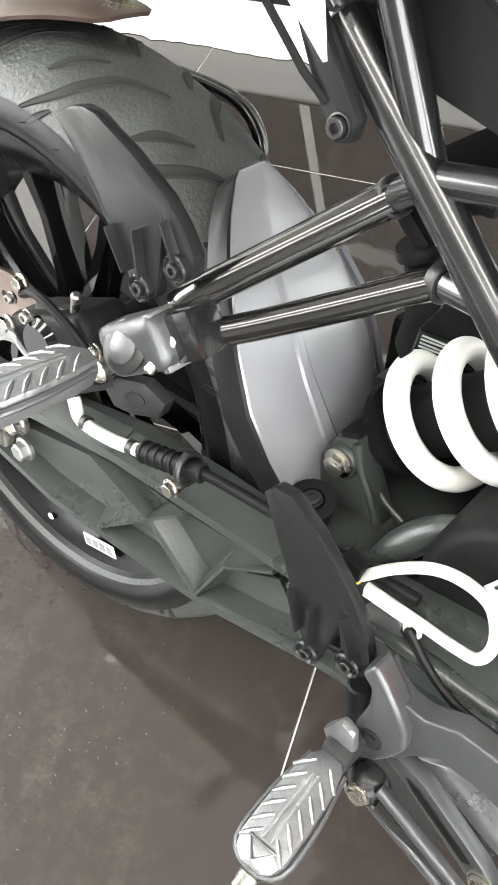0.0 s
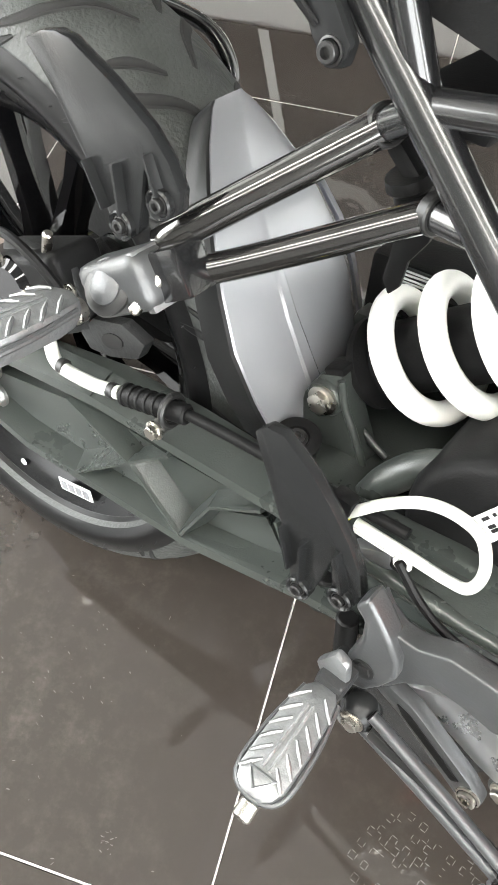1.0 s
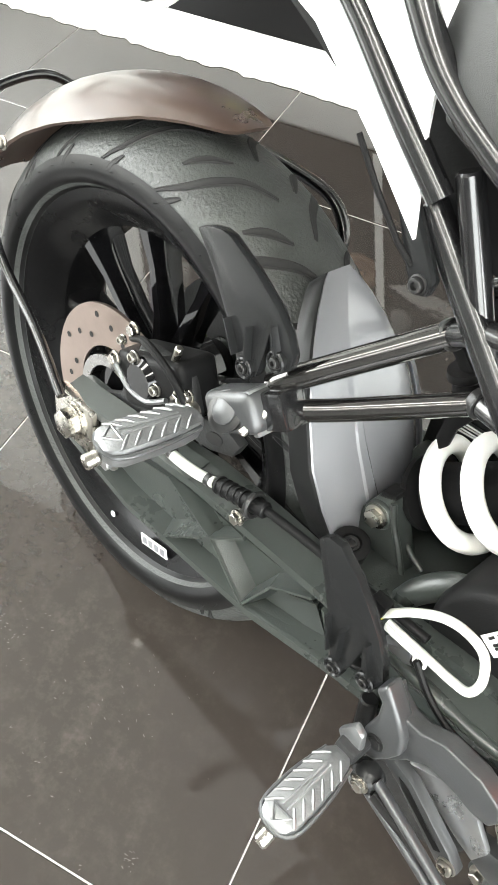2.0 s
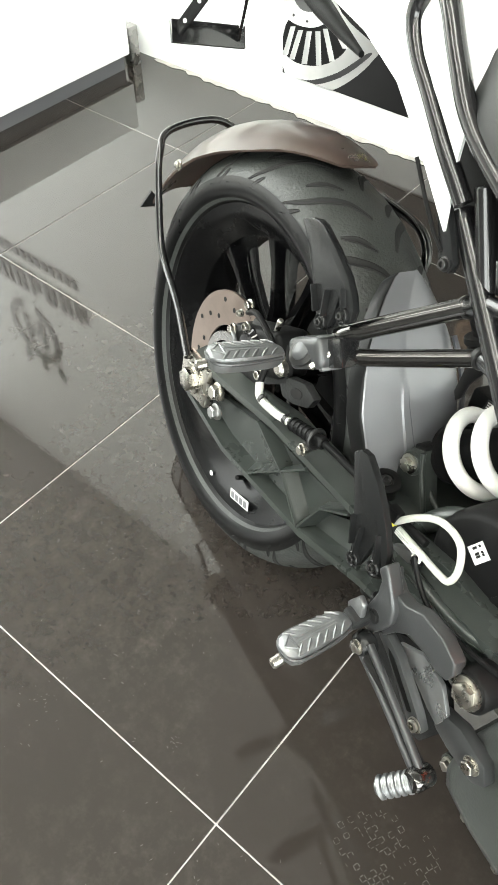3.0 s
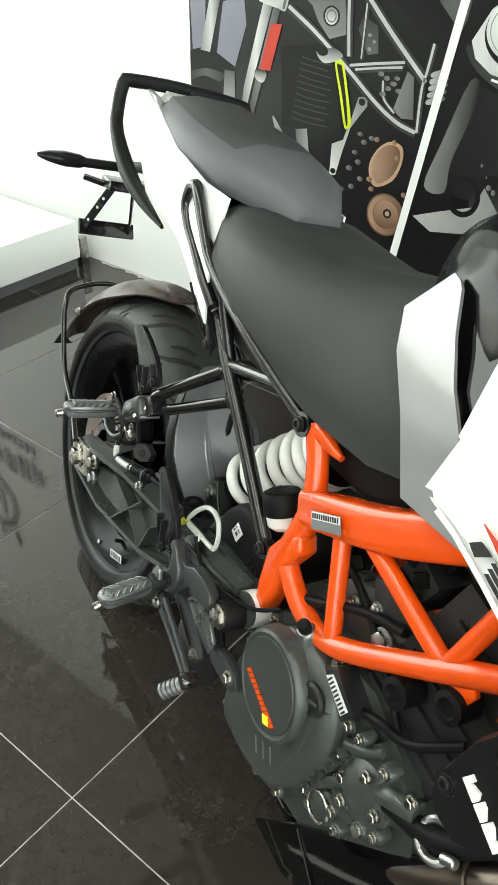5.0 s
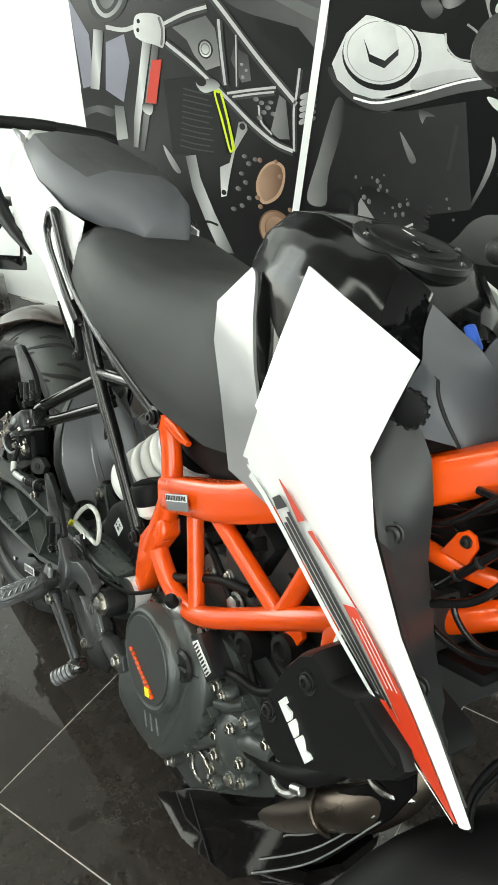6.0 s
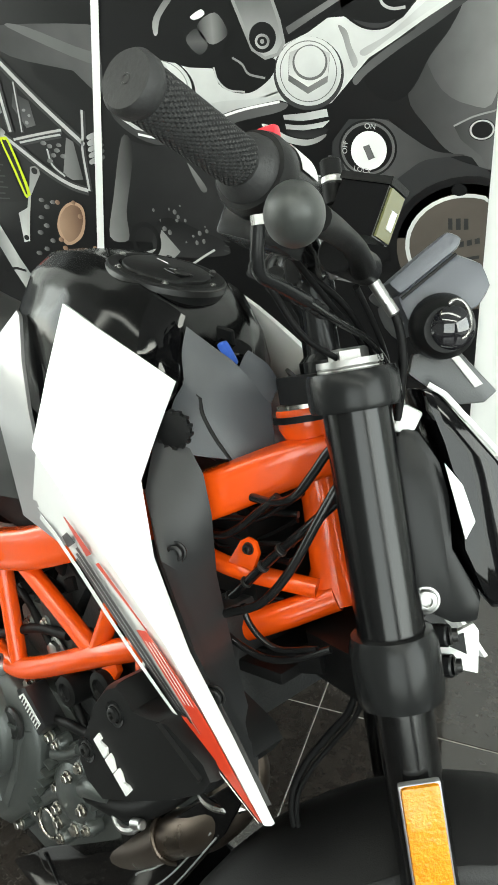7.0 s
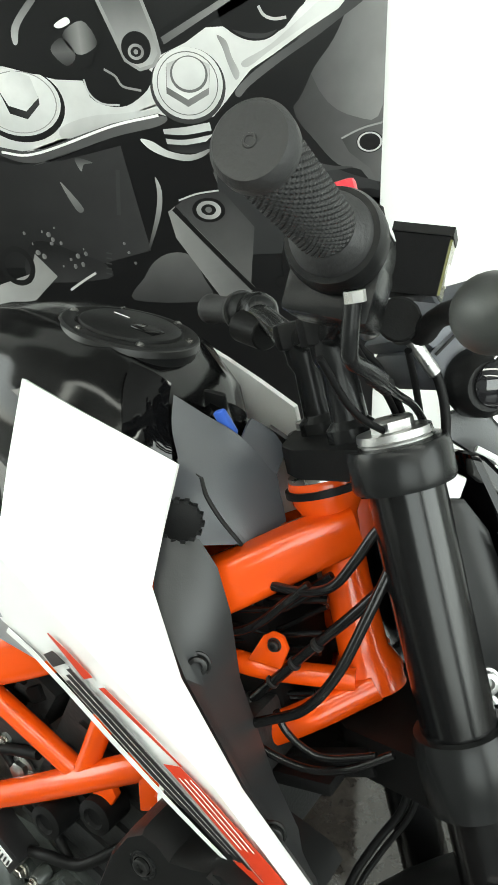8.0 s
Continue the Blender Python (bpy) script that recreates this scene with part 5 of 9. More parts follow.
part("drain_ring", tube(curve([(0.800 + 0.020 * math.cos(a), -0.107, 0.285 + 0.020 * math.sin(a)) for a in [k * math.pi / 6 for k in range(12)]], 2), 0.002, 6), "zinc", eng)
for q in ((0.782, -0.098, 0.266), (0.820, -0.103, 0.300), (0.835, -0.118, 0.345), (0.880, -0.116, 0.375), (0.852, -0.118, 0.405), (0.815, -0.104, 0.355), (0.905, -0.106, 0.425)):
    bolt("bolt", q, RIGHT, 0.006, "zinc", eng, 0.008)
for pts, r in (([(0.60, -0.09, 0.47), (0.66, -0.10, 0.49), (0.74, -0.095, 0.54), (0.80, -0.09, 0.56)], 0.006), ([(0.79, -0.10, 0.44), (0.83, -0.105, 0.46), (0.87, -0.10, 0.47), (0.92, -0.09, 0.52)], 0.006),
               ([(0.64, -0.07, 0.56), (0.72, -0.085, 0.55), (0.80, -0.09, 0.50), (0.85, -0.095, 0.46)], 0.005), ([(0.66, -0.06, 0.64), (0.70, -0.075, 0.60), (0.76, -0.08, 0.60), (0.82, -0.09, 0.57)], 0.005)):
    part("cable", tube(curve(pts), r, 10), "matt_black", eng)
for pts, r in (([(0.790, 0.318), (0.815, 0.345), (0.842, 0.362)], 0.009), ([(0.838, 0.330), (0.862, 0.352), (0.885, 0.378), (0.900, 0.400)], 0.007), ([(0.800, 0.395), (0.826, 0.412), (0.850, 0.436)], 0.007), ([(0.780, 0.300), (0.800, 0.325), (0.808, 0.350)], 0.006)):
    part("casting_rib", tube(curve([(x, -0.104, z) for x, z in pts]), r, 10, True, 0.8), "engine_grey", eng)
for x, z, r in ((0.868, 0.335, 0.013), (0.842, 0.300, 0.010), (0.890, 0.352, 0.010), (0.822, 0.430, 0.009), (0.868, 0.428, 0.011)):
    part("casting_boss", lathe([(0, 0), (r, 0), (r, 0.014), (r * 0.75, 0.018), (0, 0.018)], across(x, -0.098, z), 20), "engine_grey", eng)
    bolt("bolt", (x, -0.116, z), RIGHT, r * 0.5, "zinc", eng, 0.006)
for k in range(6):
    part("cover_bolt_web", web((0.770 + 0.006 * k, 0.300 + 0.018 * k), (0.783 + 0.006 * k, 0.296 + 0.018 * k), 0.003, -0.118, -0.100), "engine_grey", eng)
part("head_casting", slab([(0.684, 0.538), (0.700, 0.556), (0.742, 0.568), (0.776, 0.564), (0.810, 0.540), (0.806, 0.506), (0.770, 0.488), (0.704, 0.492)], -0.082, -0.050, 0.006), "engine_grey", eng, "grey cast cylinder head flank")
for x, z in ((0.716, 0.532), (0.786, 0.522), (0.752, 0.552)):
    part("casting_boss", lathe([(0, 0), (0.010, 0), (0.010, 0.006), (0.007, 0.009), (0, 0.009)], across(x, -0.081, z), 18), "engine_grey", eng)
    bolt("bolt", (x, -0.090, z), RIGHT, 0.005, "zinc", eng, 0.005)
part("rectifier", box((0.055, 0.02, 0.040), Matrix.Translation((0.765, -0.078, 0.575)) @ Matrix.Rotation(radians(-25), 4, "Y"), 0.003), "dark_casting", eng)
rw = random.Random(9)
for k in range(10):
    x, z = rw.uniform(0.64, 0.88), rw.uniform(0.53, 0.64)
    part("connector", box((rw.uniform(0.015, 0.03), 0.02, rw.uniform(0.012, 0.02)), Matrix.Translation((x, -0.07, z)) @ Matrix.Rotation(rw.uniform(-0.8, 0.8), 4, "Y"), 0.003), "matt_black" if k % 3 else "dark_casting", eng)
for x in (0.838, 0.898):
    part("mount_bush", lathe([(0, 0), (0.018, 0), (0.018, 0.030), (0.011, 0.032), (0.009, 0.028), (0, 0.028)], across(x, -0.088, 0.564 + (x - 0.905) * 0.7), 24), "matt_black", eng)

# exhaust header, radiator side cover, coolant cap
ex = hollow("exhaust_header", bike)
part("pipe", tube(curve([(0.97, -0.04, 0.56), (1.060, -0.055, 0.53), (1.045, -0.072, 0.462), (0.995, -0.080, 0.405), (0.925, -0.070, 0.320), (0.82, -0.05, 0.235), (0.68, -0.03, 0.24), (0.58, -0.03, 0.33), (0.54, -0.02, 0.40)]), 0.025, 24), "exhaust", ex, "heat-tinted brown steel header pipe")
part("joint_ring", tube(curve([(0.995 + 0.027 * math.cos(a) * 0.75, -0.080 + 0.027 * math.sin(a), 0.405 - 0.027 * math.cos(a) * 0.66) for a in [k * math.pi / 8 for k in range(17)]], 2), 0.003, 8), "exhaust", ex)
part("flange_ring", tube(curve([(1.052 + 0.030 * math.cos(a), -0.064 + 0.030 * math.sin(a), 0.502 + 0.006 * math.cos(a)) for a in [k * math.pi / 8 for k in range(17)]], 2), 0.0045, 8), "steel", ex)
part("hose_clamp", tube(curve([(0.945 + 0.020 * math.cos(a), -0.103 + 0.010 * math.sin(a), 0.416 + 0.017 * math.sin(a)) for a in [k * math.pi / 8 for k in range(17)]], 2), 0.0048, 8), "aluminium", ex, "bright metal hose clamp")
part("clamp_screw", rod((0.962, -0.112, 0.418), (0.978, -0.112, 0.428), 0.006), "aluminium", ex)
part("coolant_hose", tube(curve([(0.88, -0.105, 0.395), (0.945, -0.10, 0.415), (0.99, -0.08, 0.46), (1.02, -0.04, 0.52)]), 0.0125, 16), "matt_black", ex)

SIDE = [(0.998, 0.657), (0.984, 0.646), (0.969, 0.618), (0.956, 0.572), (0.952, 0.540), (0.966, 0.524), (0.992, 0.518), (1.040, 0.552), (1.085, 0.588), (1.122, 0.624), (1.129, 0.641), (1.118, 0.652), (1.070, 0.662), (1.045, 0.652), (1.025, 0.646), (1.012, 0.655)]
gd = part("radiator_guard", loft([[Vector((x, y, z)) for x, z in ring] for y, ring in ((-0.10, SIDE), (-0.172, SIDE), (-0.180, grown(SIDE, 0.985, (1.04, 0.61))), (-0.184, grown(SIDE, 0.95, (1.04, 0.61))))]), "black_plastic", bike, "black plastic radiator side guard with white lettering")
for x, z, r in ((1.003, 0.628, 0.010), (0.966, 0.562, 0.009)):
    part("bolt_dish", lathe([(0.0125, 0), (0.0125, 0.0012), (0.009, 0.0004), (0, 0.0004)], across(x, -0.184, z), 24), "guard_grey", gd)
    bolt("bolt", (x, -0.184, z), RIGHT, r * 0.7, "bolt_black", gd, 0.005, False)
part("ridge", web((1.060, 0.655), (1.115, 0.635), 0.004, -0.188, -0.180), "black_plastic", gd)
# white block mark on the guard, as plain slanted bars
e0, e1 = Vector((0.980, 0, 0.588)), Vector((1.032, 0, 0.559))
ed = (e1 - e0).normalized()
en = Vector((-ed.z, 0, ed.x))
for t0, t1, wa, wb in ((0.00, 0.10, 1.0, 1.0), (0.10, 0.26, 0.25, 1.0), (0.26, 0.34, 1.0, 0.2), (0.36, 0.46, 1.0, 1.0), (0.46, 0.60, 0.9, 0.1), (0.62, 0.70, 1.0, 1.0), (0.70, 0.84, 1.0, 0.3), (0.84, 0.92, 0.3, 1.0), (0.92, 1.0, 1.0, 1.0)):
    a, b = e0.lerp(e1, t0), e0.lerp(e1, t1)
    part("white_mark", slab([(q.x, q.z) for q in (a + en * 0.0064 * wa, b + en * 0.0064 * wb, b - en * 0.0064, a - en * 0.0064)], -0.1862, -0.184, 0), "label_white", gd)
cc = part("coolant_cap", lathe([(0, 0), (0.030, 0), (0.030, 0.010), (0.024, 0.014), (0, 0.014)], Matrix.Translation((1.003, -0.115, 0.640)) @ Matrix.Rotation(radians(35), 4, "X"), 32), "black_decal", bike, "black coolant cap with white ring")
part("ring", lathe([(0.0245, 0.0135), (0.030, 0.0105), (0.030, 0.0125), (0.0255, 0.0150)], Matrix.Translation((1.003, -0.115, 0.640)) @ Matrix.Rotation(radians(35), 4, "X"), 32, True), "label_white", cc)
for k in range(3):
    part("print_bar", box((0.022 - 0.004 * k, 0.003, 0.0008), Matrix.Translation((1.003, -0.115, 0.640)) @ Matrix.Rotation(radians(35), 4, "X") @ Matrix.Rotation(radians(-25), 4, "Z") @ Matrix.Translation((0, -0.007 + 0.007 * k, 0.0145)), 0), "label_white", cc)
rad = hollow("radiator", bike)
part("core", box((0.040, 0.24, 0.12), Matrix.Translation((1.035, -0.02, 0.655)) @ Matrix.Rotation(radians(-20), 4, "Y"), 0.006), "dark_casting", rad)
part("lower_bracket", box((0.07, 0.16, 0.012), Matrix.Translation((1.07, 0.0, 0.668)) @ Matrix.Rotation(radians(-15), 4, "Y"), 0.003), "matt_black", rad)
for k in range(3):
    part("shroud_strut", box((0.09, 0.010, 0.022), Matrix.Translation((1.085, -0.05 + 0.03 * k, 0.675 - 0.008 * k)) @ Matrix.Rotation(radians(-28), 4, "Y"), 0.002), "matt_black", rad)

# belly pan
pan = part("belly_pan", loft([[Vector((x, y, z)) for y, z in ((-w, zt), (-w * 1.02, (zt + zb) / 2), (-w * 0.75, zb), (0, zb - 0.004), (w * 0.75, zb), (w * 1.02, (zt + zb) / 2), (w, zt), (w * 0.9, zt), (0, zb + 0.02), (-w * 0.9, zt))]
                             for x, w, zt, zb in ((0.70, 0.075, 0.190, 0.150), (0.78, 0.082, 0.225, 0.140), (0.86, 0.085, 0.235, 0.145), (0.93, 0.080, 0.240, 0.175), (0.98, 0.060, 0.270, 0.230))]), "gloss_black", bike, "gloss black belly pan with pale line graphics")
part("side_wing", slab([(0.700, 0.125), (0.776, 0.213), (0.900, 0.330), (1.00, 0.440), (1.080, 0.552), (1.088, 0.530), (1.074, 0.480), (1.015, 0.348), (0.940, 0.236), (0.890, 0.165), (0.780, 0.115)], -0.092, -0.086, 0.002), "gloss_black", pan)
for o, x0 in ((0.0, 0.925), (0.010, 0.94), (0.024, 0.98)):
    part("pin_stripe", tube(curve([(x0 - o, -0.0935, 0.222 + o + (x0 - 0.925) * 1.4), (0.985 - o, -0.0935, 0.306 + o * 0.6 + (x0 - 0.925) * 0.2), (1.020 - o, -0.0935, 0.368 + o * 0.3), (1.066 - o * 0.8, -0.0935, 0.470)]), 0.0011, 6), "silver_paint", pan)
part("crease", tube([(0.776, -0.0935, 0.205), (0.850, -0.0935, 0.150)], 0.0015, 6), "frame_black", pan)

# -- seats --
def cushion(name, sections, material, label, crisp=False):
    """Skins half sections (x, then outward (y, z) from the middle) mirrored to both sides."""
    rings = []
    for x, half in sections:
        left = [Vector((x + dx, y, z)) for dx, y, z in half]
        rings.append([Vector((q.x, -q.y, q.z)) for q in left] + left[::-1])
    bm = loft(rings)
    return part(name, eased(bm, 0.010, 3, 14) if crisp else smoothed(bm, 1), material, bike, label, 60)


seat = cushion("seat", [(0.225, ((0, 0.0, 0.862), (0, 0.035, 0.862), (0, 0.065, 0.856), (0, 0.090, 0.838), (0.01, 0.098, 0.815), (0.03, 0.098, 0.795), (0.03, 0.0, 0.79))),
                        (0.290, ((0, 0.0, 0.872), (0, 0.05, 0.871), (0, 0.10, 0.862), (0, 0.122, 0.835), (0.0, 0.128, 0.79), (0.0, 0.122, 0.768), (0.0, 0.0, 0.76))),
                        (0.380, ((0, 0.0, 0.862), (0, 0.06, 0.862), (0, 0.112, 0.850), (0, 0.135, 0.815), (0.0, 0.136, 0.76), (0.0, 0.126, 0.740), (0.0, 0.0, 0.73))),
                        (0.480, ((0, 0.0, 0.862), (0, 0.05, 0.861), (0, 0.100, 0.848), (0, 0.126, 0.808), (0.0, 0.132, 0.75), (0.0, 0.120, 0.714), (0.0, 0.0, 0.71))),
                        (0.570, ((0, 0.0, 0.880), (0, 0.04, 0.879), (0, 0.080, 0.862), (0, 0.110, 0.815), (0.0, 0.124, 0.75), (0.0, 0.118, 0.700), (0.0, 0.0, 0.70))),
                        (0.650, ((0, 0.0, 0.905), (0, 0.03, 0.903), (0, 0.066, 0.886), (0.01, 0.100, 0.825), (0.02, 0.120, 0.755), (0.035, 0.116, 0.702), (0.0, 0.0, 0.70))),
                        (0.690, ((0, 0.0, 0.915), (0, 0.025, 0.912), (0, 0.055, 0.895), (0.02, 0.090, 0.83), (0.035, 0.110, 0.765), (0.05, 0.108, 0.715), (0.0, 0.0, 0.71)))], "seat_vinyl", "black grained vinyl rider seat")
pil = cushion("pillion_seat", [(-0.085, ((0.02, 0.0, 0.955), (0.015, 0.03, 0.953), (0.01, 0.055, 0.948), (0, 0.07, 0.938), (0, 0.07, 0.925), (0, 0.0, 0.92))),
                               (-0.02, ((0, 0.0, 0.962), (0, 0.04, 0.962), (0, 0.082, 0.952), (0, 0.098, 0.930), (0, 0.095, 0.915), (0, 0.0, 0.91))),
                               (0.10, ((0, 0.0, 0.950), (0, 0.05, 0.950), (0, 0.095, 0.938), (0, 0.118, 0.905), (0, 0.112, 0.888), (0, 0.0, 0.88))),
                               (0.205, ((0.012, 0.0, 0.940), (0.004, 0.044, 0.939), (0, 0.080, 0.924), (0, 0.103, 0.884), (0, 0.096, 0.866), (0, 0.0, 0.86))),
                               (0.288, ((0, 0.0, 0.926), (0, 0.034, 0.924), (0, 0.058, 0.912), (0, 0.070, 0.874), (0, 0.064, 0.861), (0, 0.0, 0.86))),
                               (0.334, ((0, 0.0, 0.890), (0, 0.022, 0.888), (0, 0.036, 0.880), (0, 0.040, 0.869), (0, 0.036, 0.862), (0, 0.0, 0.86)))], "pillion_vinyl", "dark grey pillion seat, grained top, smooth nose and flanks coloured lighter for daylight", True)
# Nose and flank faces take a lighter, bluish copy for the daylight on them.
pil.data.materials.append(M["lit_smooth_vinyl"])
for fc in pil.data.polygons:
    if fc.center.x > 0.218 or (fc.center.x > 0.02 and abs(fc.normal.y) > 0.5):
        fc.material_index = 1
# -- tail --
tail = hollow("tail_unit", bike)
for s in (-1, 1):
    part("side_panel", sheet([[Vector((x, s * y, z)) for x, y, z in row] for row in (
        ((-0.075, 0.088, 0.945), (-0.070, 0.098, 0.910), (-0.045, 0.108, 0.880), (0.00, 0.118, 0.845), (0.05, 0.124, 0.810)),
        ((0.00, 0.100, 0.925), (0.03, 0.108, 0.890), (0.06, 0.116, 0.855), (0.10, 0.122, 0.825), (0.125, 0.124, 0.800)),
        ((0.10, 0.112, 0.895), (0.12, 0.116, 0.865), (0.145, 0.120, 0.835), (0.17, 0.122, 0.805), (0.185, 0.122, 0.780)),
        ((0.20, 0.108, 0.872), (0.205, 0.112, 0.85), (0.215, 0.116, 0.82), (0.228, 0.118, 0.785), (0.248, 0.118, 0.736)),
        ((0.262, 0.102, 0.868), (0.262, 0.105, 0.84), (0.266, 0.110, 0.80), (0.278, 0.114, 0.755), (0.296, 0.114, 0.697)))], 0.004 * s), "white_paint", tail, "gloss white tail side panel")
    part("grab_handle", tube(curve([(0.135, s * 0.132, 0.784), (0.06, s * 0.134, 0.800), (-0.02, s * 0.134, 0.826), (-0.095, s * 0.132, 0.872), (-0.118, s * 0.128, 0.905), (-0.128, s * 0.122, 0.945), (-0.130, s * 0.110, 0.952), (-0.132, s * 0.04, 0.956), (-0.132, 0.0, 0.956)], 2), [q.x for q in curve([(v, 0, 0) for v in (0.003, 0.010, 0.014, 0.011, 0.010, 0.010, 0.009, 0.009, 0.009)], 2)], 12, True, 1.3), "black_plastic", tail, "black plastic pillion grab handle")
part("tail_cap", loft([[Vector((x, y, z)) for y, z in ((-w, z0), (-w * 0.8, z1), (w * 0.8, z1), (w, z0), (w * 0.7, z0 - 0.02), (-w * 0.7, z0 - 0.02))] for x, w, z0, z1 in ((-0.125, 0.05, 0.930, 0.942), (-0.09, 0.075, 0.930, 0.952), (-0.05, 0.090, 0.925, 0.945))]), "white_paint", tail)
part("tail_light", loft([[Vector((x, y, z)) for y, z in ((-w, z0), (-w, z1), (w, z1), (w, z0))] for x, w, z0, z1 in ((-0.140, 0.035, 0.895, 0.915), (-0.10, 0.070, 0.885, 0.925), (-0.02, 0.085, 0.870, 0.900))]), "glass_dark", tail, "smoked tail lamp lens")
part("corner_trim", slab([(-0.085, 0.950), (-0.045, 0.945), (-0.03, 0.930), (-0.06, 0.940)], -0.098, -0.088, 0.001), "silver_paint", tail)
# plate holder and indicators
ph = hollow("plate_holder", bike)
part("arm", box((0.14, 0.07, 0.018), Matrix.Translation((-0.235, 0, 0.795)) @ Matrix.Rotation(radians(-12), 4, "Y"), 0.004), "black_plastic", ph)
for s in (-1, 1):
    for a, b in (((-0.326, s * 0.020, 0.738), (-0.348, s * 0.035, 0.690)), ((-0.346, s * 0.0335, 0.694), (-0.374, s * 0.051, 0.634))):
        leg = along(a, b)
        length = (Vector(b) - Vector(a)).length
        part("drop_leg", box((0.0045, 0.017, length + 0.008), leg @ Matrix.Translation((0, 0, length / 2)), 0.0012), "frame_black", ph)
        # Solid white discs stand for the bright wall seen through the holes.
        for t in (0.22, 0.75):
            for e in (-1, 1):
                part("hole_disc", lathe([(0, 0), (0.0032, 0), (0.0032, 0.0006), (0, 0.0006)], leg @ Matrix.Translation((e * 0.0024, 0, length * t)) @ Matrix.Rotation(radians(90 * e), 4, "Y"), 12), "label_white", ph)
    stalk = part("indicator_stalk", rod((-0.262, s * 0.03, 0.785), (-0.275, s * 0.115, 0.780), 0.009), "black_plastic", ph)
    part("indicator", loft([[Vector((-0.28, s * y, 0.780)) + Vector((0.020 * k * math.cos(a), 0, 0.014 * k * math.sin(a))) for a in [2 * math.pi * i / 16 for i in range(16)]] for y, k in ((0.105, 0.55), (0.12, 0.9), (0.15, 1.0), (0.18, 0.7), (0.20, 0.25))]), "guard_grey", ph, "small dark arrow indicator")
part("cross_bar", box((0.008, 0.125, 0.032), Matrix.Translation((-0.378, 0.0, 0.630)) @ Matrix.Rotation(radians(-30), 4, "Y"), 0.002), "frame_black", ph)
part("top_bar", box((0.050, 0.095, 0.020), Matrix.Translation((-0.310, 0.0, 0.742)), 0.003), "frame_black", ph)
part("side_ear", tube([(-0.318, -0.03, 0.734), (-0.335, -0.085, 0.742)], 0.009, 12, True, 0.5), "frame_black", ph)
# White disc for the wall's brightness behind the cross bar.
part("hole_disc", lathe([(0, 0), (0.006, 0), (0.006, 0.001), (0, 0.001)], along((-0.3835, 0.0, 0.630), (-0.47, -0.05, 0.68)), 14), "label_white", ph)

# -- fuel tank --
def tank_ring(x, top, half, base, crown):
    pts = [(0.0, top), (half * 0.48, top - crown * 0.05), (half * 0.80, top - crown * 0.36), (half, top - crown), (half * 1.02, (top - crown + base) / 2), (half * 0.90, base), (half * 0.5, base)]
    left = [Vector((x, y, z)) for y, z in pts]
    return [Vector((q.x, -q.y, q.z)) for q in left[1:]][::-1] + left


tank = part("fuel_tank", smoothed(loft([tank_ring(x, t, h, b, c) for x, t, h, b, c in ((0.610, 0.940, 0.028, 0.900, 0.02), (0.630, 0.965, 0.055, 0.860, 0.05), (0.665, 0.985, 0.082, 0.820, 0.07), (0.720, 0.994, 0.102, 0.800, 0.072), (0.780, 0.994, 0.113, 0.79, 0.064), (0.845, 0.987, 0.113, 0.80, 0.058), (0.893, 0.954, 0.097, 0.82, 0.054), (0.918, 0.922, 0.074, 0.84, 0.05))]), 2), "tank_black", bike, "gloss black painted fuel tank", 70)
CAP = Matrix.Translation((0.818, -0.002, 0.9835)) @ Matrix.Rotation(radians(7), 4, "Y")
cap = part("filler_cap", lathe([(0, -0.02), (0.063, -0.02), (0.064, 0.002), (0.062, 0.0045), (0.054, 0.0055), (0.0505, 0.0035), (0.0475, 0.0035), (0.0465, 0.0062), (0.044, 0.0076), (0, 0.0080)], CAP, 56), "black_plastic", bike, "black round filler cap with key slot")
part("chrome_edge", lathe([(0.0625, -0.004), (0.0650, -0.004), (0.0645, 0.002), (0.0625, 0.0035)], CAP, 56, True), "bolt_black", cap)
for k in range(6):
    a = 2 * math.pi * k / 6 + 0.3
    bolt("screw", CAP @ Vector((0.0565 * math.cos(a), 0.0565 * math.sin(a), 0.0048)), CAP.to_3x3() @ Vector((0, 0, 1)), 0.0030, "steel", cap, 0.002, False)
part("key_flap", box((0.026, 0.018, 0.003), CAP @ Matrix.Translation((0.022, -0.004, 0.0082)), 0.0012), "gloss_black", cap)
part("key_hole", lathe([(0, 0), (0.008, 0), (0.007, 0.0018), (0, 0.0018)], CAP @ Matrix.Translation((0.027, -0.004, 0.0094)), 16), "recess_shade", cap)
part("white_line", box((0.018, 0.0014, 0.0006), CAP @ Matrix.Translation((-0.020, 0.010, 0.0082)), 0), "label_white", cap)

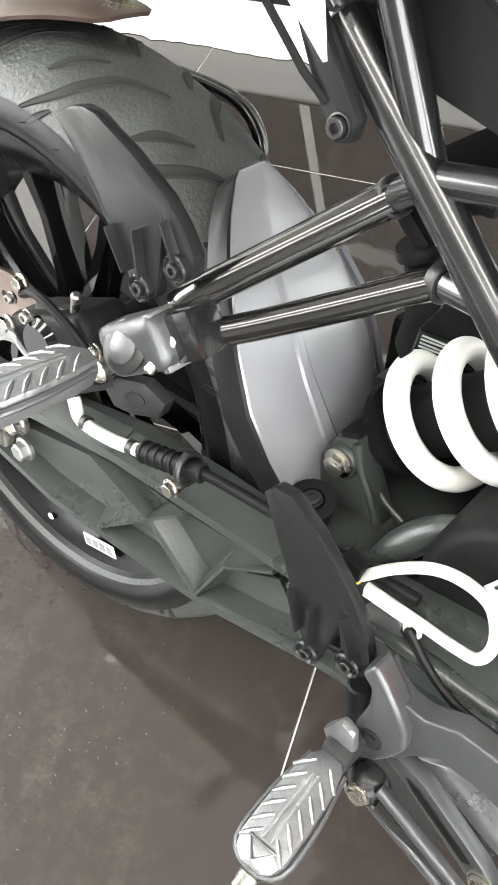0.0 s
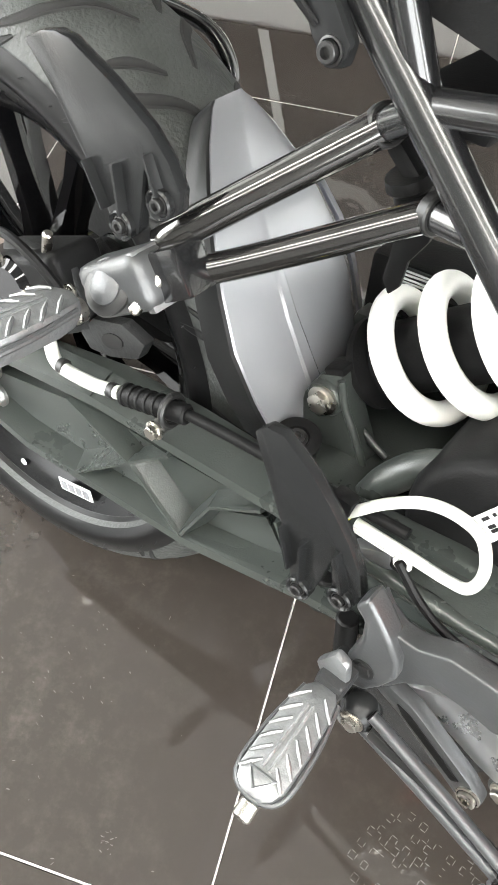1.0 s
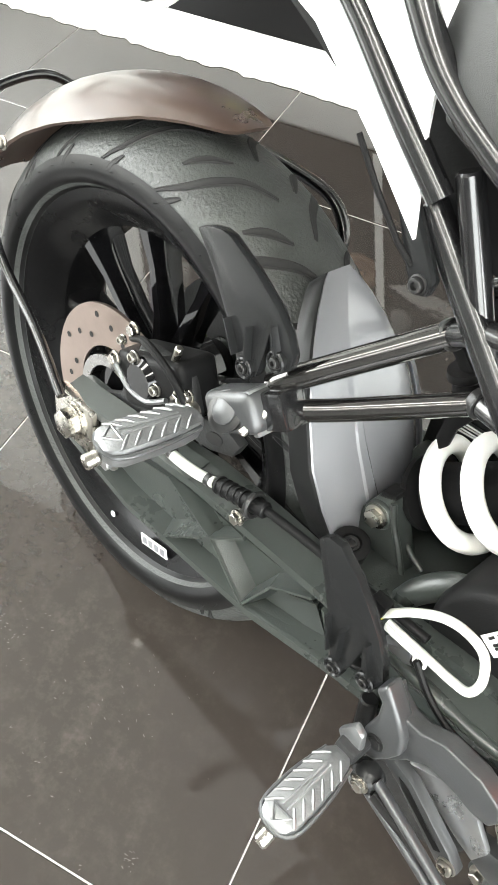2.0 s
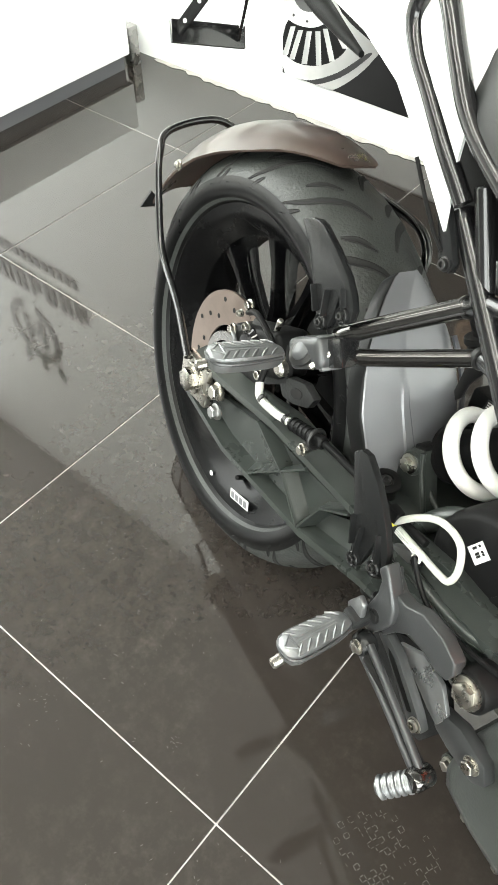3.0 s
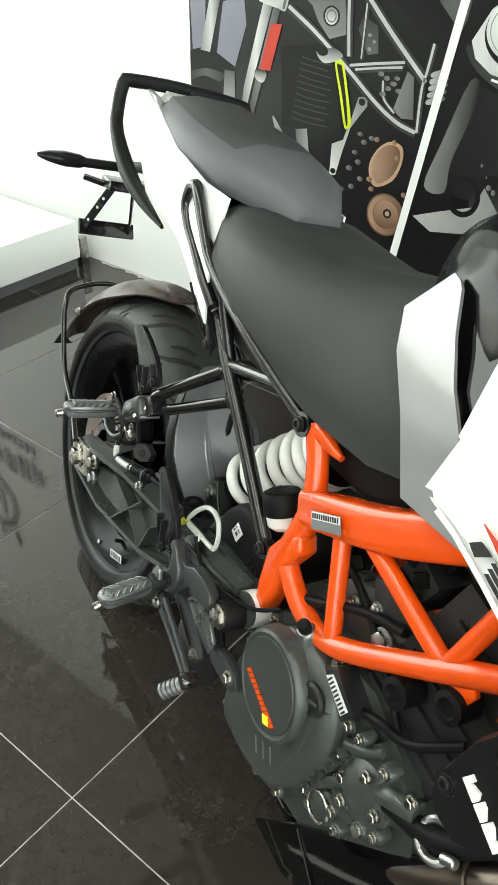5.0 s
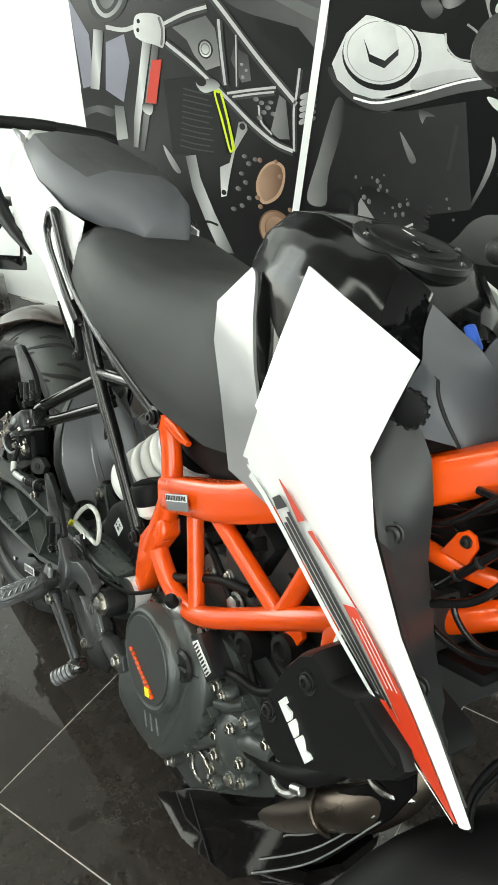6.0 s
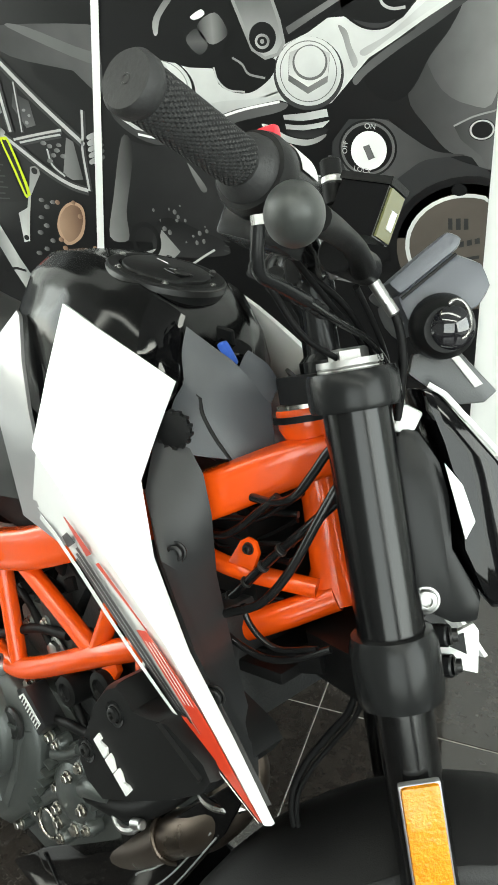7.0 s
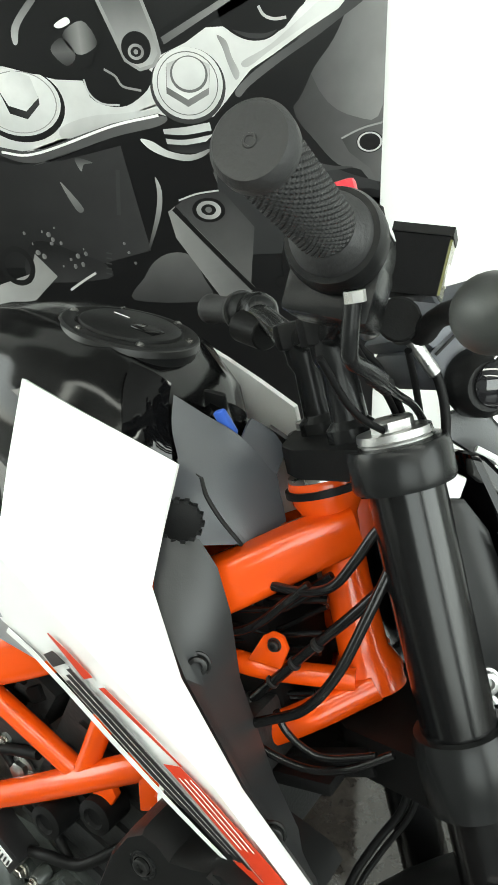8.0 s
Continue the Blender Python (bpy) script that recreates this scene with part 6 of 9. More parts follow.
# -- white fins, silver and dark panels on both sides --
for s in (-1, 1):
    lift = 0.010 if s > 0 else 0.0
    fin = part("tank_fin", sheet([[Vector((x, s * y, z)) for x, y, z in row] for row in (
        ((0.805, 0.116, 0.954 + lift), (0.855, 0.112, 0.941 + lift), (0.905, 0.104, 0.927 + lift), (0.948, 0.096, 0.914 + lift)),
        ((0.806, 0.132, 0.885), (0.855, 0.132, 0.880), (0.905, 0.128, 0.872), (0.955, 0.120, 0.870)),
        ((0.812, 0.150, 0.812), (0.865, 0.150, 0.818), (0.915, 0.147, 0.824), (0.962, 0.140, 0.832)),
        ((0.917, 0.1645, 0.781), (0.944, 0.163, 0.781), (0.972, 0.160, 0.781), (1.005, 0.156, 0.780)),
        ((1.052, 0.1715, 0.722), (1.058, 0.1705, 0.723), (1.064, 0.169, 0.724), (1.070, 0.167, 0.725)),
        ((1.121, 0.174, 0.6775), (1.125, 0.1735, 0.679), (1.129, 0.173, 0.6805), (1.133, 0.172, 0.682)),
        ((1.180, 0.176, 0.637), (1.182, 0.176, 0.638), (1.184, 0.176, 0.639), (1.186, 0.175, 0.640)))], 0.005 * s), "white_paint", bike, "glossy white pointed tank fin with red and black graphics")
    crease = [Vector(q) for q in ((0.812, 0.150, 0.812), (0.917, 0.1645, 0.781), (1.052, 0.1715, 0.722), (1.121, 0.174, 0.6775), (1.180, 0.176, 0.637))]
    keel = [Vector(q) for q in ((0.780, 0.131, 0.735), (0.853, 0.142, 0.7265), (0.977, 0.156, 0.684), (1.074, 0.164, 0.654), (1.176, 0.174, 0.634))]
    part("lower_face", sheet([[Vector((q.x, s * q.y, q.z)) for q in (c, c.lerp(e, 0.5), e)] for c, e in zip(crease, keel)], 0.004 * s), "white_paint", fin)

    def on_face(u, v, lift=0.0012):
        """A place on the fin's lower face: u along it, v across from the crease."""
        i = min(3, int(u * 4))
        f = u * 4 - i
        q = crease[i].lerp(crease[i + 1], f).lerp(keel[i].lerp(keel[i + 1], f), v)
        return Vector((q.x, s * (q.y + 0.003 + lift), q.z - lift * 0.6))

    def decal(name, u0, u1, v0, v1, v2, v3, material, lift=0.0012):
        rows = [[on_face(u0 + (u1 - u0) * k / 8, (v0 + (v2 - v0) * k / 8), lift), on_face(u0 + (u1 - u0) * k / 8, (v1 + (v3 - v1) * k / 8), lift)] for k in range(9)]
        return part(name, sheet(rows, 0.0004), material, fin)

    decal("red_decal", 0.47, 0.72, 0.22, 0.44, 0.03, 0.48, "red_decal")
    decal("red_decal", 0.715, 0.992, 0.03, 0.80, 0.12, 0.86, "red_decal", 0.0011)
    decal("red_decal", 0.20, 0.31, 0.36, 0.38, 0.31, 0.48, "red_decal")
    decal("red_decal", 0.33, 0.47, 0.27, 0.37, 0.17, 0.20, "red_decal")
    for k in range(3):
        decal("white_line", 0.49, 0.665, 0.20 + 0.075 * k, 0.212 + 0.075 * k, 0.13 + 0.10 * k, 0.142 + 0.10 * k, "label_white", 0.0022)
    for k in range(3):
        decal("black_decal", 0.285 + 0.01 * k, 0.725 - 0.015 * k, 0.54 + 0.105 * k, 0.615 + 0.105 * k, 0.51 + 0.10 * k, 0.58 + 0.10 * k, "black_decal", 0.0019)
    decal("black_decal", 0.245, 0.275, 0.58, 0.80, 0.54, 0.84, "black_decal", 0.0016)
    decal("grey_line", 0.28, 0.75, 0.505, 0.520, 0.475, 0.490, "silver_paint", 0.0021)
    decal("white_line", 0.10, 0.995, 0.885, 0.998, 0.89, 0.998, "white_paint", 0.0021)
    part("silver_panel", sheet([[Vector((x, s * y, z)) for x, y, z in row] for row in (
        ((0.690, 0.100, 0.922), (0.705, 0.106, 0.920), (0.716, 0.112, 0.915)),
        ((0.654, 0.112, 0.872), (0.695, 0.120, 0.872), (0.738, 0.122, 0.878)),
        ((0.672, 0.120, 0.832), (0.715, 0.128, 0.834), (0.768, 0.132, 0.838)),
        ((0.714, 0.126, 0.780), (0.755, 0.134, 0.785), (0.808, 0.146, 0.806)),
        ((0.752, 0.124, 0.706), (0.785, 0.132, 0.735), (0.830, 0.146, 0.775)),
        ((0.850, 0.138, 0.715), (0.868, 0.144, 0.733), (0.888, 0.152, 0.755)))], 0.004 * s), "silver_paint", bike, "satin silver seat side panel")
    part("inner_infill", sheet([[Vector((x, s * y, z)) for x, y, z in row] for row in (
        ((0.72, 0.098, 0.915), (0.80, 0.108, 0.945)), ((0.75, 0.108, 0.87), (0.83, 0.115, 0.89)), ((0.79, 0.125, 0.82), (0.85, 0.128, 0.83)))], 0.003 * s), "gloss_black", bike, "gloss black infill strip")
    shr = part("dark_shroud", sheet([[Vector((x, s * y, z)) for x, y, z in row] for row in (
        ((0.925, 0.085, 0.898), (0.945, 0.088, 0.889), (0.962, 0.080, 0.878)) if s > 0 else ((0.936, 0.106, 0.868), (0.954, 0.104, 0.862), (0.968, 0.090, 0.855)),
        ((0.940, 0.112, 0.860), (0.965, 0.112, 0.855), (0.985, 0.085, 0.845)) if s > 0 else ((0.944, 0.114, 0.848), (0.966, 0.110, 0.842), (0.984, 0.085, 0.834)),
        ((0.955, 0.128, 0.815), (0.980, 0.122, 0.808), (1.000, 0.085, 0.800)),
        ((1.000, 0.143, 0.770), (1.010, 0.130, 0.760), (1.015, 0.085, 0.745)),
        ((1.062, 0.153, 0.716), (1.065, 0.140, 0.700), (1.060, 0.095, 0.680)),
        ((1.125, 0.158, 0.672), (1.125, 0.150, 0.660), (1.118, 0.120, 0.640)),
        ((1.172, 0.163, 0.640), (1.165, 0.165, 0.632), (1.150, 0.150, 0.622)))], 0.004 * s), "shroud_grey", bike, "dark grey radiator shroud behind the fin")
    for q in ((0.998, 0.118, 0.772), (1.092, 0.150, 0.690)):
        bolt("bolt", (q[0], s * (q[1] + 0.006), q[2]), (0.5, s, 0.1), 0.008, "bolt_black", shr, 0.006, False)
    part("round_vent", lathe([(0, 0), (0.017, 0), (0.017, 0.005), (0.013, 0.007), (0, 0.007)], Matrix.Translation((0.956, s * 0.100, 0.872)) @ Matrix.Rotation(radians(90 * -s), 4, "X") @ Matrix.Rotation(radians(25), 4, "Y"), 32), "matt_black", shr)
    for k in range(14):
        a = 2 * math.pi * k / 14
        part("vent_tooth", box((0.004, 0.003, 0.006), Matrix.Translation((0.956, s * 0.100, 0.872)) @ Matrix.Rotation(radians(90 * -s), 4, "X") @ Matrix.Rotation(radians(25), 4, "Y") @ Matrix.Translation((0.0170 * math.cos(a), 0.0170 * math.sin(a), 0.003)), 0), "black_plastic", shr)
part("nose_cheek", patch([[Vector((x, -y, z)) for x, y, z in row] for row in (
    ((0.868, 0.062, 0.972), (0.884, 0.053, 0.966), (0.897, 0.044, 0.958)),
    ((0.876, 0.080, 0.952), (0.892, 0.069, 0.944), (0.904, 0.057, 0.930)),
    ((0.890, 0.095, 0.922), (0.904, 0.081, 0.914), (0.917, 0.065, 0.906)),
    ((0.904, 0.103, 0.888), (0.915, 0.091, 0.885), (0.925, 0.074, 0.882)))], -0.003), "gloss_black", bike, "gloss black tank nose trim")
part("console_shell", patch([[Vector((x, -y, z)) for x, y, z in row] for row in (
    ((0.9015, 0.0437, 0.9488), (0.930, 0.0365, 0.9370), (0.9600, 0.0290, 0.9245), (0.982, 0.0030, 0.8895)),
    ((0.9080, 0.0530, 0.9260), (0.932, 0.0450, 0.9160), (0.9580, 0.0340, 0.9110), (0.985, 0.0035, 0.8830)),
    ((0.9215, 0.0594, 0.9018), (0.9445, 0.0590, 0.8925), (0.9610, 0.0450, 0.8920), (0.989, 0.0050, 0.8730)),
    ((0.9300, 0.0800, 0.8860), (0.9540, 0.0625, 0.8800), (0.9670, 0.0490, 0.8745), (0.993, 0.0060, 0.8660)),
    ((0.9400, 0.0930, 0.8680), (0.9670, 0.0560, 0.8600), (0.9770, 0.0445, 0.8580), (0.997, 0.0080, 0.8590)),
    ((0.9520, 0.0970, 0.8460), (0.9825, 0.0470, 0.8400), (0.9880, 0.0390, 0.8420), (1.000, 0.0093, 0.8532)))], -0.004), "console_grey", bike, "dark grey moulded plastic console")
part("console_hump", patch([[Vector((x, -y, z)) for x, y, z in row] for row in (
    ((0.9605, 0.0285, 0.9235), (0.972, 0.0160, 0.9065), (0.9825, 0.0025, 0.8890)),
    ((0.9640, 0.0270, 0.9360), (0.977, 0.0130, 0.9235), (0.9845, 0.0000, 0.9040)),
    ((0.9650, 0.0240, 0.9400), (0.978, 0.0100, 0.9290), (0.9850, -0.0030, 0.9100)))], -0.004), "console_grey", bike, "rounded console shoulder")
for path, r in (([(0.9470, -0.0622, 0.8930), (0.9565, -0.0662, 0.8805), (0.9695, -0.0602, 0.8608), (0.9845, -0.0505, 0.8405)], 0.0019),
                ([(0.9225, -0.0632, 0.9022), (0.9350, -0.0630, 0.8972), (0.9470, -0.0622, 0.8930)], 0.0011)):
    part("console_gap", tube(curve(path), r, 6), "recess_shade", bike)
lock = part("ignition_lock", lathe([(0, 0), (0.020, 0), (0.021, 0.012), (0.017, 0.018), (0, 0.018)], Matrix.Translation((0.928, -0.006, 0.918)) @ Matrix.Rotation(radians(15), 4, "Y"), 28), "gloss_black", bike, "ignition lock with key and blue tag")
part("key_head", box((0.022, 0.006, 0.020), Matrix.Translation((0.921, -0.009, 0.9415)) @ Matrix.Rotation(radians(20), 4, "X"), 0.003), "black_plastic", lock)
part("key_tag", box((0.011, 0.007, 0.026), Matrix.Translation((0.9465, -0.031, 0.9330)) @ Matrix.Rotation(radians(-25), 4, "Y") @ Matrix.Rotation(radians(25), 4, "X"), 0.003), "blue_key", lock, "small blue key tag")

# -- steering assembly, turned to the left --
TURNED = 42
STEER = Matrix.Translation(AX) @ Matrix.Rotation(radians(-RAKE), 4, "Y") @ Matrix.Rotation(radians(TURNED), 4, "Z")
fork = hollow("front_fork", bike)


def st(x, y, z):
    return STEER @ Vector((x, y, z))


def steer_slab(outline, y0, y1, bevel=0.002):
    return slab(outline, y0, y1, bevel, 2, STEER)


OFF, HALFW = 0.035, 0.096
for s in (-1, 1):
    base = STEER @ Matrix.Translation((OFF, s * HALFW, 0))
    part("upper_tube", lathe([(0.026, -0.20), (0.0282, -0.198), (0.0282, 0.012), (0.026, 0.014)], base, 40), "fork_black", fork, "satin black fork tube")
    part("lower_tube", lathe([(0.0, -0.60), (0.023, -0.60), (0.0245, -0.59), (0.0245, -0.30), (0.0250, -0.20), (0.0, -0.20)], base, 40), "fork_black", fork)
    part("clamp_collar", lathe([(0.028, -0.250), (0.0355, -0.248), (0.0375, -0.238), (0.0375, -0.200), (0.034, -0.190), (0.0285, -0.189)], base, 40), "guard_grey", fork, "grey lower clamp collar")
    part("upper_clamp", lathe([(0.028, -0.004), (0.0365, -0.003), (0.0380, 0.001), (0.0380, 0.023), (0.0360, 0.028), (0.028, 0.029)], base, 40), "guard_grey", fork)
    part("fork_cap", lathe([(0, 0.025), (0.0275, 0.025), (0.0275, 0.030), (0.0262, 0.031), (0.0275, 0.032), (0.0270, 0.037), (0.0, 0.037)], base, 40), "aluminium", fork, "silver threaded fork cap")
    part("cap_nut", lathe([(0, 0.036), (0.0165, 0.036), (0.0165, 0.044), (0.014, 0.046), (0, 0.046)], base, 6), "aluminium", fork)
    for z in (-0.235, -0.208):
        part("clamp_ear", rod(base @ Vector((0.030, -s * 0.030, z)), base @ Vector((0.050, -s * 0.018, z)), 0.010), "guard_grey", fork)
        bolt("clamp_bolt", base @ Vector((0.050, -s * 0.018, z)), base.to_3x3() @ Vector((1, s * 0.2, 0)), 0.006, "bolt_black", fork, 0.007, False)
    rf = part("reflector", box((0.032, 0.010, 0.100), base @ Matrix.Translation((0.0, s * 0.033, -0.356)), 0.004, 2), "amber", fork, "amber side reflector")
    part("reflector_rim", box((0.035, 0.008, 0.103), base @ Matrix.Translation((0.0, s * 0.0305, -0.356)), 0.003, 2), "silver_paint", rf)
part("top_yoke", loft([[st(x, y, z) for x, y in ((0.005, -0.10), (0.050, -0.10), (0.055, 0.0), (0.050, 0.10), (0.005, 0.10), (-0.025, 0.02), (-0.025, -0.02))] for z in (0.006, 0.030)]), "matt_black", fork)
part("bottom_yoke", loft([[st(x, y, z) for x, y in ((0.0, -0.100), (0.06, -0.100), (0.06, 0.100), (0.0, 0.100), (-0.035, 0.02), (-0.035, -0.02))] for z in (-0.245, -0.205)]), "matt_black", fork)
part("bearing_ring", lathe([(0.026, -0.012), (0.034, -0.012), (0.034, -0.006), (0.026, -0.006)], STEER, 36, True), "matt_black", fork)
part("stem_nut", lathe([(0.02, -0.006), (0.029, -0.006), (0.029, 0.004), (0.02, 0.004)], STEER, 36, True), "zinc", fork)

bar = hollow("handlebar", bike)
for s in (-1, 1):
    part("riser", lathe([(0, 0.028), (0.020, 0.028), (0.020, 0.040), (0.0145, 0.046), (0.0135, 0.085), (0.018, 0.095), (0.018, 0.112), (0, 0.114)], STEER @ Matrix.Translation((0.020, s * 0.045, 0)), 28), "guard_grey", bar)
    part("bar_clamp", box((0.046, 0.026, 0.024), STEER @ Matrix.Translation((0.020, s * 0.045, 0.118)), 0.006), "matt_black", bar)
for s in (-1, 1):
    ge, gi = (Vector((-0.076, -0.337, 0.190)), Vector((-0.022, -0.236, 0.162))) if s < 0 else (Vector((-0.020, 0.285, 0.170)), Vector((0.004, 0.215, 0.156)))
    path = [STEER @ q for q in (ge.lerp(gi, 0.1), gi, Vector((0.005 if s < 0 else 0.014, s * 0.16, 0.142)), Vector((0.018, s * 0.08, 0.116)), Vector((0.020, 0, 0.112)))]
    part("tube", tube(curve(path), 0.0125, 18), "frame_black", bar)
    g0, g1 = STEER @ ge, STEER @ gi
    gm = along(g0, g1)
    GL = (g1 - g0).length
    big = 1.0 if s < 0 else 0.74
    gr = part("grip", lathe([(0, 0), (0.0150, 0), (0.0172, 0.003), (0.0172, 0.010), (0.0150, 0.013), (0.0148, 0.05), (0.0148, GL - 0.012), (0.021, GL - 0.006), (0.022, GL), (0, GL)], gm, 40), "rubber", bar, "black knurled rubber grip")
    if s < 0:
        verts, faces = [], []
        for i in range(31):
            for j in range(32):
                km = gm @ Matrix.Rotation(2 * math.pi * (j + 0.5 * (i % 2)) / 32, 4, "Z") @ Matrix.Translation((0.0148, 0, 0.015 + 0.0029 * i))
                b = len(verts)
                verts += [km @ Vector(q) for q in ((0, -0.0013, -0.0013), (0, 0.0013, -0.0013), (0, 0.0013, 0.0013), (0, -0.0013, 0.0013), (0.0010, -0.0007, -0.0007), (0.0010, 0.0007, -0.0007), (0.0010, 0.0007, 0.0007), (0.0010, -0.0007, 0.0007))]
                faces += [[b + m for m in f4] for f4 in ((4, 5, 6, 7), (0, 1, 5, 4), (1, 2, 6, 5), (2, 3, 7, 6), (3, 0, 4, 7))]
        me = bpy.data.meshes.new("knurling")
        me.from_pydata(verts, [], faces)
        me.materials.append(M["rubber"])
        new("knurling", me).parent = gr
    part("end_screw", lathe([(0, 0.0004), (0.0016, 0.0004), (0.0020, -0.0004), (0.0028, -0.0004), (0.0032, 0.0002), (0.0032, 0.002), (0, 0.002)], gm, 16), "bolt_black", gr)
    part("throttle_collar", lathe([(0.012 * big, GL - 0.002), (0.025 * big, GL), (0.027 * big, GL + 0.006), (0.027 * big, GL + 0.016), (0.025 * big, GL + 0.020), (0.012 * big, GL + 0.022)], gm, 36), "black_plastic", bar)
    sw = part("switch_housing", loft([[gm @ Vector((r * math.cos(a) * (1.0 if math.cos(a) > 0 else 0.85), r * math.sin(a), GL + h)) for a in [2 * math.pi * i / 20 for i in range(20)]] for h, r in ((0.018, 0.022 * big), (0.022, 0.0275 * big), (0.050 * big, 0.028 * big), (0.060 * big, 0.025 * big), (0.066 * big, 0.017 * big))]), "guard_grey", bar, "black switch housing with white sticker")
    if s < 0:
        upv = gm.to_3x3().inverted() @ (STEER.to_3x3() @ Vector((0.55, 0, 1)))
        ua = math.atan2(upv.y, upv.x)
        sv = gm.to_3x3().inverted() @ (STEER.to_3x3() @ Vector((0.80, -0.30, 0.43)))
        sa = math.atan2(sv.y, sv.x)
        part("sticker", sheet([[gm @ Vector((0.0285 * math.cos(a) * (1.0 if math.cos(a) > 0 else 0.87), 0.0285 * math.sin(a), GL + h)) for a in [sa + 0.14 * k for k in range(-3, 4)]] for h in (0.025, 0.035, 0.046)], 0.0006), "label_white", sw)
        part("kill_switch", box((0.014, 0.010, 0.014), STEER @ Matrix.Translation((-0.006, -0.222, 0.1825)) @ Matrix.Rotation(radians(-28), 4, "Z"), 0.003), "red_button", sw)
        part("lower_half", box((0.034, 0.050, 0.036), gm @ Matrix.Rotation(ua, 4, "Z") @ Matrix.Translation((-0.022, 0, GL + 0.036)), 0.004), "guard_grey", sw)
LEV = [st(0.050, -0.150, 0.100), st(0.040, -0.20, 0.108), st(0.022, -0.27, 0.110), st(0.004, -0.345, 0.106)]
lev = part("brake_lever", tube(curve(LEV), [q.x for q in curve([(v, 0, 0) for v in (0.010, 0.008, 0.008, 0.009)])], 14, True, 0.8), "matt_black", bar, "black brake lever with ball end")
bmx = bmesh.new()
bmesh.ops.create_uvsphere(bmx, u_segments=28, v_segments=18, radius=0.0148, matrix=Matrix.Translation(st(-0.006, -0.356, 0.108)) @ STEER.to_3x3().to_4x4() @ Matrix.Diagonal((1.0, 1.45, 1.05, 1)))
part("ball_end", bmx, "lid_grey", lev)
part("front_master_cylinder", rod(st(0.030, -0.165, 0.112), st(0.060, -0.090, 0.106), 0.014), "matt_black", bar)
RA, RU, RV, RW = Vector((0.047, -0.151, 0.170)), Vector((0.031, -0.010, -0.012)), Vector((0.015, 0.032, -0.005)), Vector((-0.021, -0.003, -0.038))


def res_block(u0, u1, v0, v1, w0, w1, ease=0.0015):
    """A block inside the slanted reservoir's own axes."""
    return eased(loft([[STEER @ (RA + RU * u + RV * v + RW * w) for u, v in ((u0, v0), (u1, v0), (u1, v1), (u0, v1))] for w in (w0, w1)]), ease, 2)


res = part("brake_reservoir", res_block(0, 1, 0, 1, 0.08, 1), "gloss_black", bar, "black square brake fluid reservoir with olive sight side")
part("lid", res_block(-0.04, 1.05, -0.04, 1.04, -0.02, 0.11), "matt_black", res)
part("sight_glass", res_block(1.0, 1.04, 0.12, 0.96, 0.14, 0.97, 0.0004), "sight_olive", res)
part("window", res_block(1.04, 1.06, 0.50, 0.80, 0.45, 0.78, 0.0002), "label_white", res)
part("post", rod(st(0.038, -0.135, 0.150), st(0.040, -0.132, 0.185), 0.008), "matt_black", bar)
part("post_ring", rod(st(0.039, -0.134, 0.165), st(0.0395, -0.133, 0.172), 0.009), "aluminium", bar)
part("banjo", rod(st(0.034, -0.090, 0.118), st(0.038, -0.086, 0.104), 0.008), "steel", bar)
part("brake_line", tube(curve([st(0.055, -0.095, 0.110), st(0.064, -0.090, 0.096), st(0.078, -0.088, 0.066), st(0.080, -0.082, 0.03), st(0.070, -0.07, -0.02)]), 0.0038, 10), "matt_black", bar)
part("line_sleeve", rod(st(0.062, -0.090, 0.100), st(0.078, -0.088, 0.066), 0.0052), "aluminium", bar, "bright line sleeve")
part("cable_elbow", tube(curve([st(-0.0205, -0.2465, 0.132), st(-0.0256, -0.2385, 0.108), st(-0.0245, -0.230, 0.098), st(-0.0135, -0.2141, 0.0914), st(0.004, -0.186, 0.081)]), 0.0048, 12), "guard_grey", bar, "bent black cable elbow")
for k in range(4):
    q = Vector((0.000, -0.192, 0.083)).lerp(Vector((0.020, -0.158, 0.070)), k / 4)
    part("bellows_ring", rod(STEER @ q, STEER @ (q + Vector((0.0028, -0.0048, -0.0018)) * -1), 0.0056, 14, 0.0008), "matt_black", bar)
part("throttle_cable", tube(curve([st(-0.002, -0.195, 0.084), st(0.025, -0.148, 0.066), st(0.0544, -0.0966, 0.0472), st(0.070, -0.070, 0.02), st(0.074, -0.055, -0.02)]), 0.0028, 10), "cable_black", bar)
part("elbow_nut", lathe([(0, 0), (0.0058, 0), (0.0058, 0.006), (0, 0.006)], along(st(-0.0206, -0.2465, 0.126), st(-0.0200, -0.2478, 0.138)), 6), "steel", bar)
for pts, r in (([(0.000, -0.14, 0.120), (0.025, -0.10, 0.085), (0.050, -0.06, 0.050), (0.070, -0.03, -0.01)], 0.0026), ([(0.010, -0.11, 0.110), (0.040, -0.08, 0.080), (0.060, -0.05, 0.04), (0.075, -0.02, -0.02)], 0.0030),
               ([(0.045, -0.13, 0.090), (0.060, -0.09, 0.060), (0.070, -0.06, 0.03), (0.075, -0.04, -0.02)], 0.0026), ([(-0.02, -0.15, 0.10), (0.0, -0.13, 0.06), (0.03, -0.10, 0.035), (0.06, -0.08, 0.01)], 0.0026)):
    part("wiring", tube(curve([st(*q) for q in pts]), r, 10), "matt_black", bar)
part("clutch_perch", rod(st(-0.005, 0.185, 0.140), st(0.01, 0.145, 0.125), 0.017), "matt_black", bar)

